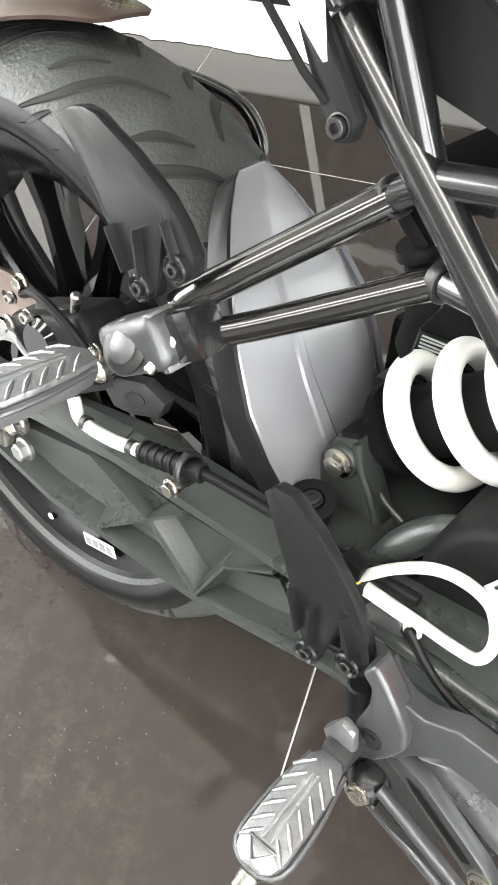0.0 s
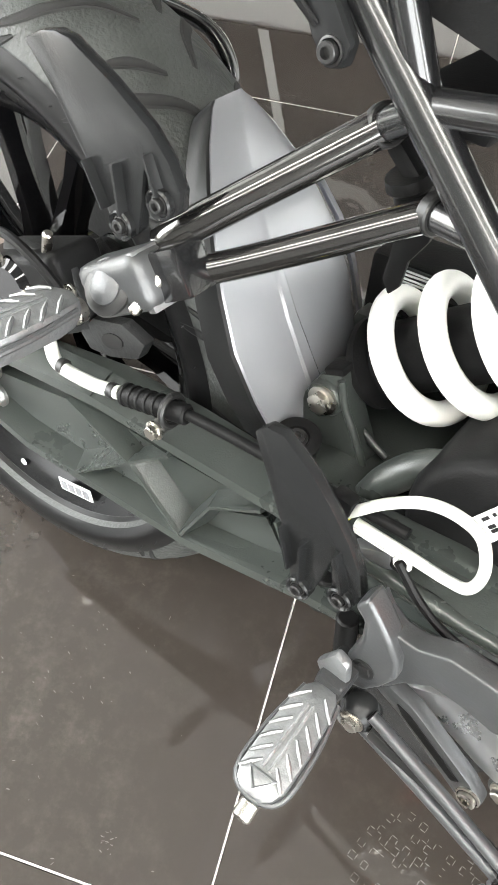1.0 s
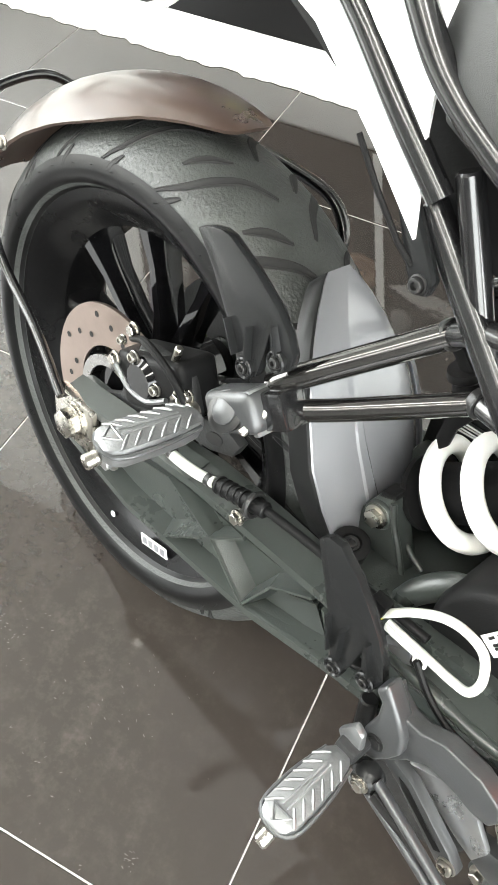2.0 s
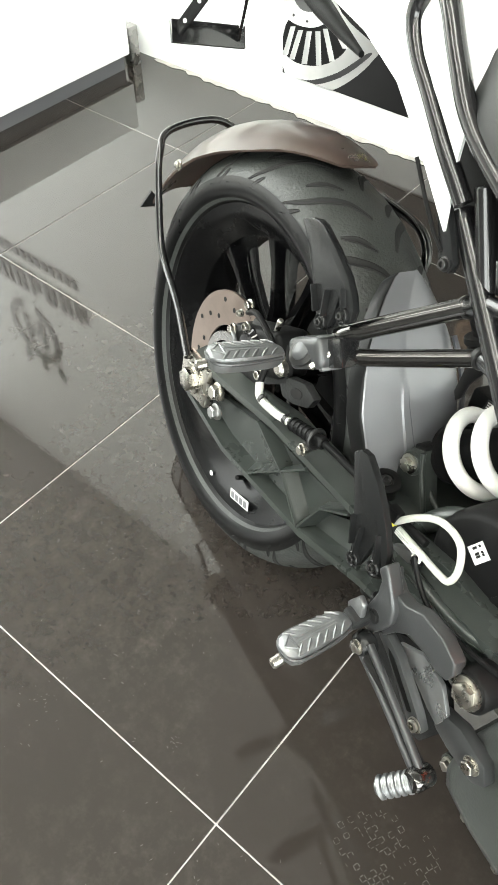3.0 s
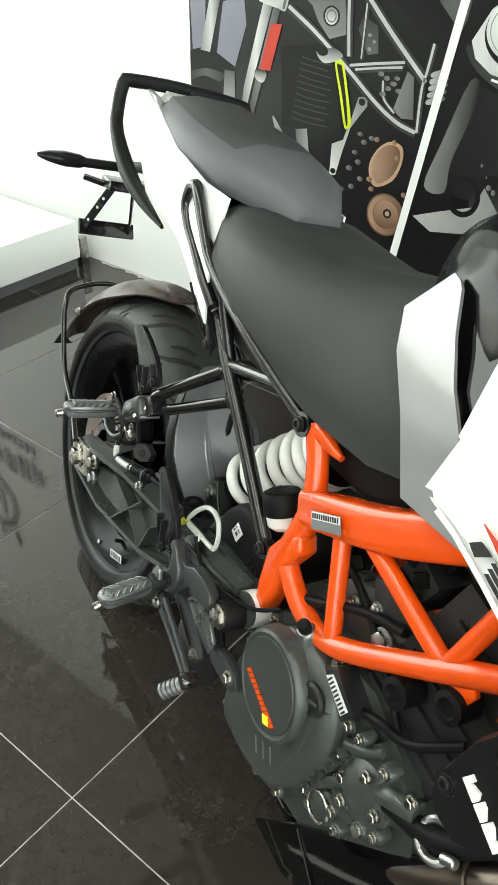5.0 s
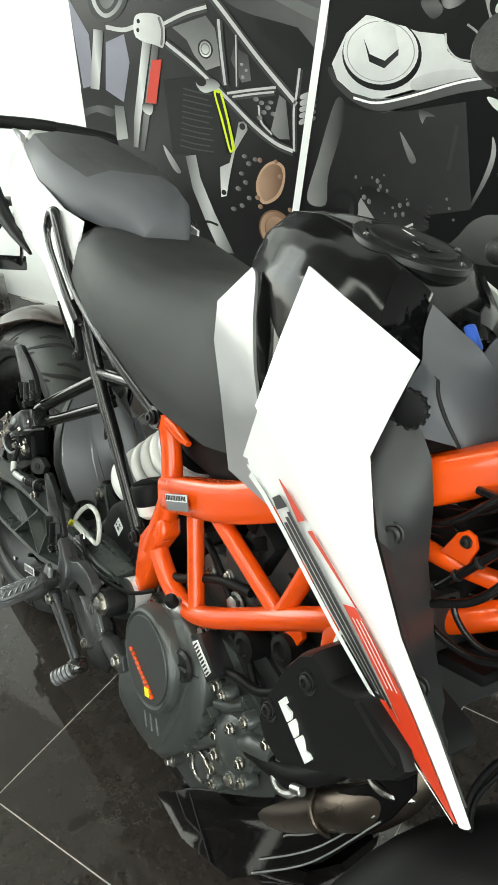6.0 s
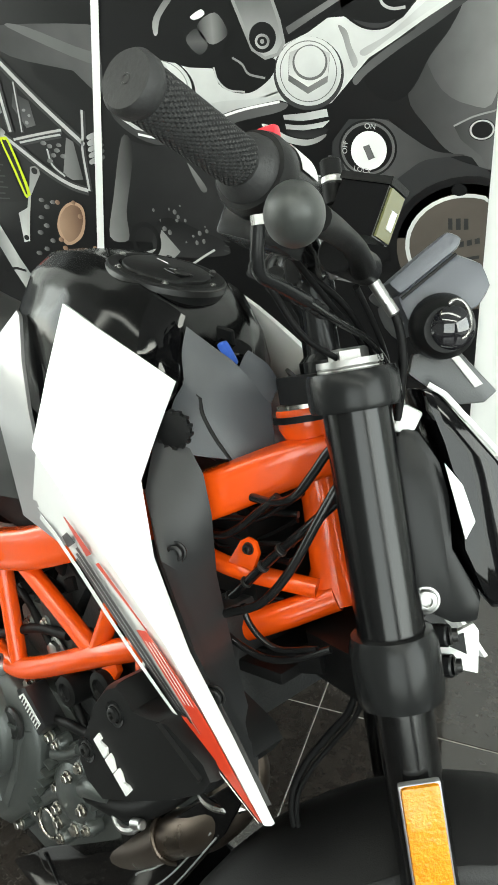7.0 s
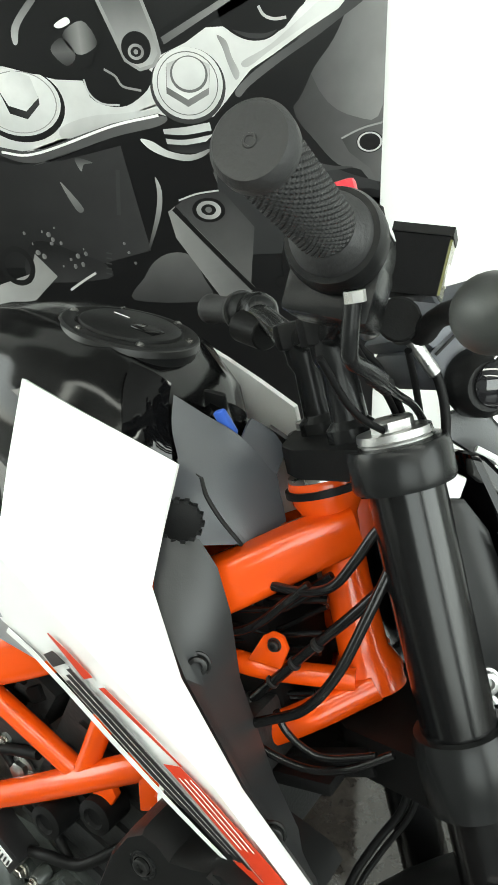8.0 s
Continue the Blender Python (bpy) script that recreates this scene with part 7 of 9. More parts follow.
# instrument pod and right-hand front indicator
pod = hollow("instrument_cluster", bike)
part("housing", steer_slab([(0.084, 0.082), (0.135, 0.112), (0.160, 0.098), (0.166, 0.078), (0.152, 0.062), (0.100, 0.046), (0.090, 0.062)], -0.066, 0.066, 0.008), "pod_grey", pod, "grey instrument housing")
part("lid", steer_slab([(0.078, 0.094), (0.134, 0.128), (0.146, 0.120), (0.140, 0.112), (0.088, 0.082)], -0.070, 0.070, 0.005), "pod_grey", pod)
part("lid_seam", tube([st(0.088, -0.0705, 0.079), st(0.138, -0.0685, 0.108)], 0.0014, 6), "recess_shade", pod)
part("indicator_body", lathe([(0, 0), (0.026, 0), (0.028, 0.006), (0.025, 0.020), (0.019, 0.026), (0, 0.026)], STEER @ Matrix.Translation((0.118, -0.062, 0.052)) @ Matrix.Rotation(radians(100), 4, "X"), 28), "black_plastic", pod, "black indicator body")
part("indicator_lens", lathe([(0.018, 0.024), (0.018, 0.029), (0.013, 0.034), (0, 0.036)], STEER @ Matrix.Translation((0.122, -0.062, 0.053)) @ Matrix.Rotation(radians(100), 4, "X"), 28), "glass_dark", pod, "dark glossy indicator lens")
part("bulb_ring", tube(curve([st(0.126 + 0.010 * math.cos(a), -0.094, 0.054 + 0.016 * math.sin(a)) for a in [k * math.pi / 6 - 1.5 for k in range(8)]], 3), 0.0014, 8), "steel", pod)
part("bracket", steer_slab([(0.092, 0.032), (0.126, 0.036), (0.158, -0.010), (0.146, -0.018), (0.118, -0.016), (0.086, 0.016)], -0.062, -0.050), "hanger_grey", pod)
part("bracket_slot", steer_slab([(0.122, 0.026), (0.130, 0.024), (0.146, -0.002), (0.139, -0.004)], -0.0645, -0.0615, 0), "steel", pod)

# headlight shell and mask
hl = hollow("headlight", bike)
part("shell", steer_slab([(0.062, -0.036), (0.072, -0.026), (0.086, -0.030), (0.100, -0.060), (0.104, -0.090), (0.100, -0.135), (0.118, -0.180), (0.112, -0.202), (0.090, -0.200), (0.060, -0.180), (0.056, -0.095)], -0.076, 0.076, 0.010), "guard_grey", hl, "dark grey headlight shell")
part("mask", steer_slab([(0.090, 0.004), (0.104, 0.000), (0.146, -0.066), (0.164, -0.130), (0.150, -0.185), (0.122, -0.190), (0.106, -0.135), (0.108, -0.085), (0.102, -0.045)], -0.086, 0.086, 0.008), "gloss_black", hl, "gloss black headlight mask")
part("mask_edge", tube([st(0.096, -0.088, 0.006), st(0.108, -0.089, -0.004), st(0.148, -0.089, -0.064), st(0.166, -0.089, -0.128)], 0.0026, 8), "white_paint", hl)
part("white_patch", steer_slab([(0.100, -0.060), (0.112, -0.080), (0.118, -0.112), (0.108, -0.126)], -0.0885, -0.086, 0), "white_paint", hl)
bolt("side_bolt", st(0.070, -0.076, -0.175), STEER.to_3x3() @ Vector((0, -1, 0)), 0.009, "aluminium", hl, 0.006, False)
part("lower_fin", steer_slab([(0.076, -0.218), (0.110, -0.206), (0.114, -0.214), (0.108, -0.252), (0.082, -0.242)], -0.062, -0.055, 0.002), "white_paint", hl, "white lower mask wing")
part("fin_insert", steer_slab([(0.080, -0.219), (0.100, -0.213), (0.100, -0.232)], -0.0640, -0.0618, 0), "guard_grey", hl)
part("connector", box((0.018, 0.014, 0.024), STEER @ Matrix.Translation((0.078, -0.066, -0.022)) @ Matrix.Rotation(radians(35), 4, "Y"), 0.003), "label_white", hl, "white plug connector")

# cables round the head tube
for pts, r in (([(1.112, -0.050, 0.915), (1.098, -0.058, 0.892), (1.088, -0.062, 0.868), (1.074, -0.064, 0.842), (1.050, -0.060, 0.826), (1.020, -0.055, 0.818)], 0.0040),
               ([(1.122, -0.046, 0.905), (1.114, -0.060, 0.868), (1.108, -0.072, 0.835), (1.096, -0.084, 0.785), (1.076, -0.089, 0.747), (1.046, -0.089, 0.722), (1.022, -0.090, 0.707), (0.995, -0.092, 0.702)], 0.0042),
               ([(0.998, -0.092, 0.722), (1.022, -0.090, 0.702), (1.050, -0.088, 0.692), (1.085, -0.086, 0.693), (1.116, -0.084, 0.708), (1.146, -0.076, 0.732)], 0.0034),
               ([(1.050, -0.084, 0.730), (1.060, -0.083, 0.715), (1.078, -0.082, 0.706), (1.099, -0.081, 0.707), (1.134, -0.078, 0.726)], 0.0030),
               ([(0.985, -0.062, 0.668), (1.034, -0.062, 0.738), (1.062, -0.060, 0.780), (1.092, -0.056, 0.822), (1.122, -0.044, 0.870)], 0.0046),
               ([(0.975, -0.062, 0.764), (0.998, -0.064, 0.772), (1.018, -0.063, 0.789), (1.035, -0.061, 0.811), (1.052, -0.058, 0.832)], 0.0042),
               ([(0.975, -0.052, 0.778), (1.005, -0.054, 0.790), (1.030, -0.052, 0.800), (1.052, -0.048, 0.822)], 0.0030)):
    part("cable", tube(curve(pts), r, 12), "cable_black", bike)
rc = random.Random(21)
for k in range(9):
    z = 0.690 + 0.012 * k
    part("harness_wire", tube(curve([(0.955, -0.040, z), (0.985, -0.046 + rc.uniform(-0.008, 0.008), z + rc.uniform(-0.012, 0.020)), (1.020, -0.044 + rc.uniform(-0.008, 0.008), z + rc.uniform(0.0, 0.034)), (1.060, -0.034, z + rc.uniform(0.020, 0.050))]), rc.uniform(0.0018, 0.0040), 8), "cable_black", bike)
for k in range(5):
    q = 0.12 + 0.16 * k
    part("rod_collar", rod((0.985 + 0.107 * q, -0.062, 0.668 + 0.154 * q), (0.985 + 0.107 * (q + 0.02), -0.062, 0.668 + 0.154 * (q + 0.02)), 0.0060, 14, 0.0005), "bolt_black", bike)
part("front_brake_line", tube(curve([(1.152, -0.030, 0.690), (1.150, -0.032, 0.650), (1.137, -0.040, 0.615), (1.126, -0.052, 0.580), (1.124, -0.060, 0.545), (1.140, -0.06, 0.505), (1.19, -0.055, 0.45)]), 0.0036, 10), "matt_black", bike)
part("speed_sensor_wire", tube(curve([(1.160, -0.028, 0.690), (1.158, -0.032, 0.650), (1.144, -0.040, 0.612), (1.133, -0.052, 0.578), (1.130, -0.060, 0.545), (1.146, -0.06, 0.505), (1.20, -0.055, 0.45)]), 0.0026, 8), "matt_black", bike)
for q in ((1.004, -0.092, 0.734), (1.001, -0.092, 0.716)):
    part("blue_plug", rod(q, (q[0] + 0.012, q[1], q[2] + 0.004), 0.005), "blue_key", bike)
part("ecu_box", box((0.09, 0.10, 0.11), Matrix.Translation((0.985, 0.0, 0.735)) @ Matrix.Rotation(radians(-20), 4, "Y"), 0.01), "matt_black", bike)

# front wheel and mudguard
FW = STEER @ Matrix.Translation((0.035, 0, -0.700))
front = hollow("front_wheel", bike)
FH = FW @ Matrix.Rotation(radians(90), 4, "X")
part("tyre", lathe([(0.22, -0.045)] + [(0.293 - 0.040 * (1 - math.cos(k / 8 * 1.5)), 0.056 * math.sin(k / 8 * 1.5)) for k in range(-8, 9)] + [(0.22, 0.045)], FH, 80), "rubber", front)
part("rim", lathe([(0.222, -0.047), (0.228, -0.046), (0.205, -0.02), (0.205, 0.02), (0.228, 0.046), (0.222, 0.047), (0.188, 0.02), (0.188, -0.02)], FH, 80, True), "gloss_black", front)
for k in range(5):
    for e in (-0.25, 0.25):
        a = radians(72 * k) + e
        part("spoke", tube([FW @ Vector((0.03 * math.cos(a), 0, 0.03 * math.sin(a))), FW @ Vector((0.19 * math.cos(a), 0, 0.19 * math.sin(a)))], 0.012, 10), "gloss_black", front)
rows = []
for k in range(17):
    a = radians(48 + 110 * k / 16)
    wd = 0.072 * (0.55 + 0.45 * math.sin(math.pi * k / 16) ** 0.5)
    rows.append([FW @ Vector(((0.328 - 0.045 * (j / 5) ** 2) * math.cos(a), wd * j / 5, (0.328 - 0.045 * (j / 5) ** 2) * math.sin(a))) for j in range(-5, 6)])
part("front_mudguard", sheet(rows, 0.004), "matt_black", bike, "matt black front mudguard")
# side stand on the left
stand = part("side_stand", tube(curve([(0.56, 0.10, 0.30), (0.57, 0.20, 0.17), (0.575, 0.29, 0.085)]), 0.012, 14), "frame_black", bike, "black side stand")

# ---- printed wall panel: a flat print of motorcycle close-ups ----
INKS = {"soot": (0.008, 0.008, 0.0085), "dim": (0.042, 0.042, 0.043), "dark": (0.030, 0.031, 0.032), "mid": (0.13, 0.13, 0.13), "fog": (0.28, 0.28, 0.275), "pale": (0.50, 0.50, 0.495), "silver": (0.66, 0.67, 0.66), "white": (0.84, 0.85, 0.83),
        "lilac": (0.24, 0.24, 0.29), "copper": (0.16, 0.085, 0.052), "copper_light": (0.46, 0.30, 0.20), "lime": (0.62, 0.72, 0.02), "red": (0.55, 0.06, 0.04), "umber": (0.095, 0.082, 0.070)}
for key, colour in INKS.items():
    M["print_" + key] = mat("print_" + key, colour, 0.32, vary=0.25 if key not in ("white", "lime", "red") else 0.04, vary_scale=5.0, spec=0.4)
poster = tagged(new("wall_poster"), "large black and grey printed panel of motorcycle close-ups", "poster")
PX0, PX1, PZ0, PZ1 = -1.117, 0.738, 0.102, 2.10
part("board", at_box(PX0, PX1, WALL - 0.006, WALL, PZ0, PZ1, 0.001), "print_soot", poster)


def ink(tone):
    """A flat ink, or inks that blend from one side of a printed shape to the other: 'dim>mid:x'."""
    if "print_" + tone in M:
        return "print_" + tone
    tones, axis = tone.split(":")
    m = mat("print_" + tone, (0.1, 0.1, 0.1), 0.32, spec=0.4)
    nt = m.node_tree
    tc, sep, ramp = (nt.nodes.new(k) for k in ("ShaderNodeTexCoord", "ShaderNodeSeparateXYZ", "ShaderNodeValToRGB"))
    grime, mix = nt.nodes.new("ShaderNodeTexNoise"), nt.nodes.new("ShaderNodeMix")
    grime.inputs["Scale"].default_value, grime.inputs["Detail"].default_value = 14.0, 4
    steps = tones.split(">")
    while len(ramp.color_ramp.elements) < len(steps):
        ramp.color_ramp.elements.new(0.5)
    for k, key in enumerate(steps):
        ramp.color_ramp.elements[k].position = k / (len(steps) - 1)
        ramp.color_ramp.elements[k].color = (*INKS[key], 1)
    mix.data_type, mix.blend_type = "RGBA", "MULTIPLY"
    mix.inputs[0].default_value = 0.35
    nt.links.new(tc.outputs["Generated"], sep.inputs[0])
    nt.links.new(sep.outputs["X" if axis == "x" else "Z"], ramp.inputs["Fac"])
    nt.links.new(tc.outputs["Object"], grime.inputs["Vector"])
    nt.links.new(ramp.outputs["Color"], mix.inputs[6])
    nt.links.new(grime.outputs["Fac"], mix.inputs[7])
    nt.links.new(mix.outputs[2], nt.nodes["Principled BSDF"].inputs["Base Color"])
    M["print_" + tone] = m
    return "print_" + tone


def print_poly(name, tone, layer, pts):
    """A flat printed shape, a hair proud of the shapes under it."""
    pts = [(min(max(x, PX0), PX1), min(max(z, PZ0), PZ1)) for x, z in pts]
    bm = bmesh.new()
    y = WALL - 0.0062 - 0.0004 * layer
    bm.faces.new([bm.verts.new((x, y, z)) for x, z in pts])
    return part(name, bm, ink(tone), poster, smooth=0)


def print_form(name, tone, layer, pts, soft=True):
    """A printed shape, with its outline rounded where the picture shows a curve."""
    if soft:
        n = len(pts)
        loop = [Vector((*pts[k % n], 0)) for k in range(n + 3)]
        pts = []
        for k in range(n):
            a, b, c, d = loop[k], loop[k + 1], loop[k + 2], loop[k + 3]
            for t in (0.0, 0.25, 0.5, 0.75):
                q = 0.5 * (2 * b + (c - a) * t + (2 * a - 5 * b + 4 * c - d) * t * t + (3 * b - a - 3 * c + d) * t**3)
                pts.append((q.x, q.y))
    return print_poly(name, tone, layer, pts)


def print_stroke(name, tone, layer, pts, width):
    """A printed line of even width along a curve."""
    line = [(q.x, q.y) for q in (curve([(*p, 0) for p in pts], 6) if len(pts) > 2 else [Vector((*p, 0)) for p in pts])]
    left, right = [], []
    for k, (x, z) in enumerate(line):
        d = (Vector(line[min(k + 1, len(line) - 1)]) - Vector(line[max(k - 1, 0)])).normalized() * width / 2
        left.append((x - d.y, z + d.x))
        right.append((x + d.y, z - d.x))
    return print_poly(name, tone, layer, left + right[::-1])


def print_disc(name, tone, layer, c, rx, rz, inner, sides):
    ring = [(c[0] + rx * math.cos(a), c[1] + rz * math.sin(a)) for a in (2 * math.pi * (k + 0.5) / sides for k in range(sides))]
    if not inner:
        return print_poly(name, tone, layer, ring)
    clampx = lambda p: (min(max(p[0], PX0), PX1), p[1])
    bm = bmesh.new()
    y = WALL - 0.0062 - 0.0004 * layer
    o = [bm.verts.new((clampx(p)[0], y, p[1])) for p in ring]
    i = [bm.verts.new((clampx((c[0] + (x - c[0]) * inner, 0))[0], y, c[1] + (z - c[1]) * inner)) for x, z in ring]
    for k in range(sides):
        bm.faces.new((o[k], o[(k + 1) % sides], i[(k + 1) % sides], i[k]))
    return part(name, bm, ink(tone), poster, smooth=0)


# the naked bike on its frame, seen from the side
print_form('tank_print', 'dim>mid:x', 2, [(-0.584, 1.106), (-0.255, 1.101), (-0.231, 1.064), (-0.248, 0.938), (-0.331, 0.969), (-0.431, 1.016), (-0.525, 1.047)])
print_form('tank_line', 'mid', 2.4, [(-0.492, 1.104), (-0.439, 1.104), (-0.262, 1.042), (-0.237, 1.066), (-0.242, 1.036), (-0.267, 1.014)])
print_form('plate_print', 'fog>mid:z', 3, [(-0.728, 0.989), (-0.608, 1.02), (-0.579, 0.99), (-0.565, 0.9), (-0.618, 0.884), (-0.656, 0.921), (-0.678, 0.958)], False)
print_disc('round_plate', 'soot', 3.6, (-0.616, 0.938), 0.026, 0.024, 0, 36)
print_disc('round_plate', 'white>fog:z', 4, (-0.616, 0.938), 0.020, 0.020, 0, 36)
print_disc('round_plate', 'mid', 4.4, (-0.616, 0.938), 0.016, 0.015, 0.8, 36)
print_form('box_print', 'mid>dim:z', 3.2, [(-0.52, 0.949), (-0.474, 0.928), (-0.467, 0.866), (-0.498, 0.859), (-0.532, 0.915)], False)
print_disc('box_screw', 'fog', 4, (-0.496, 0.905), 0.006, 0.004, 0, 10)
print_disc('box_screw', 'fog', 4, (-0.482, 0.891), 0.005, 0.004, 0, 10)
print_disc('box_screw', 'fog', 4, (-0.494, 0.873), 0.006, 0.005, 0, 10)
print_stroke('tube_print', 'dim', 5, [(-0.629, 1.107), (-0.56, 1.042), (-0.442, 0.923), (-0.321, 0.814)], 0.027)
print_stroke('tube_print', 'pale', 5.4, [(-0.63, 1.109), (-0.561, 1.044), (-0.443, 0.925), (-0.323, 0.816)], 0.011)
print_stroke('tube_print', 'dim', 5, [(-0.756, 0.994), (-0.674, 1.023), (-0.602, 1.039)], 0.0216)
print_stroke('tube_print', 'pale', 5.4, [(-0.757, 0.997), (-0.676, 1.025), (-0.603, 1.041)], 0.0088)
print_stroke('tube_print', 'dim', 5, [(-0.753, 0.948), (-0.657, 0.892), (-0.549, 0.815), (-0.461, 0.747), (-0.392, 0.709), (-0.334, 0.692)], 0.0243)
print_stroke('tube_print', 'pale', 5.4, [(-0.754, 0.95), (-0.659, 0.894), (-0.551, 0.817), (-0.462, 0.75), (-0.394, 0.711), (-0.336, 0.694)], 0.0099)
print_stroke('tube_print', 'dim', 5, [(-0.564, 1.01), (-0.56, 0.932), (-0.553, 0.848)], 0.0216)
print_stroke('tube_print', 'pale', 5.4, [(-0.566, 1.012), (-0.562, 0.934), (-0.554, 0.85)], 0.0088)
print_stroke('tube_print', 'dim', 5, [(-0.548, 0.827), (-0.47, 0.839), (-0.387, 0.851)], 0.0162)
print_stroke('tube_print', 'pale', 5.4, [(-0.549, 0.829), (-0.471, 0.842), (-0.388, 0.854)], 0.0066)
print_stroke('tube_print', 'dim', 5, [(-0.529, 0.819), (-0.452, 0.831), (-0.392, 0.84)], 0.0135)
print_stroke('tube_print', 'pale', 5.4, [(-0.531, 0.821), (-0.453, 0.834), (-0.393, 0.842)], 0.0055)
print_stroke('tube_print', 'dim', 5, [(-0.311, 0.902), (-0.321, 0.84), (-0.33, 0.796), (-0.33, 0.692)], 0.0162)
print_stroke('tube_print', 'pale', 5.4, [(-0.313, 0.904), (-0.323, 0.842), (-0.332, 0.799), (-0.332, 0.694)], 0.0066)
print_stroke('tube_print', 'dim', 5, [(-0.443, 0.802), (-0.436, 0.761), (-0.402, 0.73)], 0.0135)
print_stroke('tube_print', 'pale', 5.4, [(-0.445, 0.805), (-0.438, 0.763), (-0.403, 0.732)], 0.0055)
print_stroke('tube_print', 'dim', 5, [(-0.509, 0.974), (-0.514, 0.846)], 0.0108)
print_stroke('tube_print', 'pale', 5.4, [(-0.511, 0.976), (-0.516, 0.849)], 0.0044)
print_form('side_plate', 'fog>mid:x', 4, [(-0.377, 0.835), (-0.357, 0.824), (-0.346, 0.724), (-0.38, 0.722), (-0.408, 0.738)], False)
print_disc('small_part', 'mid>fog:x', 5.6, (-0.435, 0.812), 0.009, 0.006, 0, 10)
print_disc('small_part', 'mid>fog:x', 5.6, (-0.414, 0.801), 0.010, 0.006, 0, 10)
print_disc('small_part', 'mid>fog:x', 5.6, (-0.428, 0.788), 0.009, 0.006, 0, 10)
print_disc('small_part', 'mid>fog:x', 5.6, (-0.453, 0.82), 0.010, 0.006, 0, 10)
print_disc('small_part', 'mid>fog:x', 5.6, (-0.397, 0.786), 0.010, 0.006, 0, 10)
print_disc('small_part', 'mid>fog:x', 5.6, (-0.443, 0.773), 0.010, 0.006, 0, 10)
print_disc('small_part', 'mid>fog:x', 5.6, (-0.405, 0.815), 0.009, 0.005, 0, 10)
print_form('coil_print', 'pale>mid:x', 5, [(-0.309, 0.84), (-0.27, 0.853), (-0.263, 0.844), (-0.306, 0.829)])
print_form('coil_print', 'pale>mid:x', 5, [(-0.31, 0.825), (-0.271, 0.838), (-0.264, 0.828), (-0.307, 0.813)])
print_form('coil_print', 'pale>mid:x', 5, [(-0.311, 0.809), (-0.271, 0.822), (-0.265, 0.813), (-0.308, 0.798)])
print_form('coil_print', 'pale>mid:x', 5, [(-0.312, 0.793), (-0.272, 0.807), (-0.266, 0.797), (-0.309, 0.782)])
print_form('coil_print', 'pale>mid:x', 5, [(-0.313, 0.777), (-0.273, 0.791), (-0.267, 0.781), (-0.311, 0.765)])
print_form('radiator_print', 'soot', 3, [(-0.776, 0.851), (-0.608, 0.875), (-0.558, 0.659), (-0.764, 0.643)], False)
print_stroke('radiator_line', 'dim', 3.4, [(-0.704, 0.833), (-0.658, 0.826), (-0.604, 0.822)], 0.004)
print_stroke('radiator_line', 'dim', 3.4, [(-0.707, 0.817), (-0.652, 0.811), (-0.616, 0.806)], 0.004)
print_stroke('radiator_line', 'dim', 3.4, [(-0.709, 0.802), (-0.646, 0.795), (-0.604, 0.791)], 0.004)
print_stroke('radiator_line', 'dim', 3.4, [(-0.712, 0.786), (-0.666, 0.779), (-0.617, 0.775)], 0.004)
print_stroke('radiator_line', 'dim', 3.4, [(-0.715, 0.77), (-0.66, 0.764), (-0.605, 0.76)], 0.004)
print_stroke('radiator_line', 'dim', 3.4, [(-0.718, 0.754), (-0.654, 0.748), (-0.618, 0.744)], 0.004)
print_stroke('radiator_line', 'dim', 3.4, [(-0.721, 0.738), (-0.673, 0.731), (-0.606, 0.729)], 0.004)
print_stroke('radiator_line', 'dim', 3.4, [(-0.724, 0.722), (-0.668, 0.715), (-0.618, 0.712)], 0.004)
print_stroke('radiator_line', 'dim', 3.4, [(-0.727, 0.705), (-0.662, 0.7), (-0.606, 0.697)], 0.004)
print_stroke('radiator_line', 'dim', 3.4, [(-0.73, 0.689), (-0.681, 0.682), (-0.619, 0.68)], 0.004)
print_stroke('radiator_line', 'dim', 3.4, [(-0.733, 0.672), (-0.676, 0.666), (-0.607, 0.665)], 0.004)
print_form('cap_print', 'silver>mid:z', 6, [(-0.655, 0.853), (-0.598, 0.864), (-0.572, 0.847), (-0.611, 0.828), (-0.639, 0.829)])
print_disc('cap_knob', 'soot', 6.2, (-0.637, 0.854), 0.018, 0.012, 0, 36)
print_form('lime_trim', 'lime', 6, [(-0.595, 0.828), (-0.582, 0.836), (-0.567, 0.829), (-0.546, 0.755), (-0.531, 0.687), (-0.54, 0.673), (-0.552, 0.675), (-0.574, 0.753)])
print_form('lime_core', 'soot', 6.4, [(-0.588, 0.823), (-0.579, 0.827), (-0.572, 0.822), (-0.554, 0.754), (-0.542, 0.689), (-0.547, 0.682), (-0.566, 0.753)])
print_form('bracket_print', 'white>fog:z', 5, [(-0.514, 0.756), (-0.486, 0.761), (-0.485, 0.737), (-0.508, 0.707), (-0.532, 0.674), (-0.552, 0.61), (-0.57, 0.541), (-0.591, 0.536), (-0.588, 0.624), (-0.553, 0.64), (-0.528, 0.709)], False)
print_disc('bracket_hole', 'soot', 5.6, (-0.502, 0.745), 0.010, 0.009, 0, 36)
print_disc('bracket_hole', 'soot', 5.6, (-0.579, 0.551), 0.009, 0.008, 0, 36)
print_disc('small_part', 'fog>dim:x', 5, (-0.498, 0.664), 0.010, 0.006, 0, 10)
print_disc('small_part', 'fog>dim:x', 5, (-0.484, 0.645), 0.010, 0.007, 0, 10)
print_disc('small_part', 'fog>dim:x', 5, (-0.511, 0.614), 0.010, 0.006, 0, 10)
print_disc('small_part', 'fog>dim:x', 5, (-0.498, 0.59), 0.010, 0.007, 0, 10)
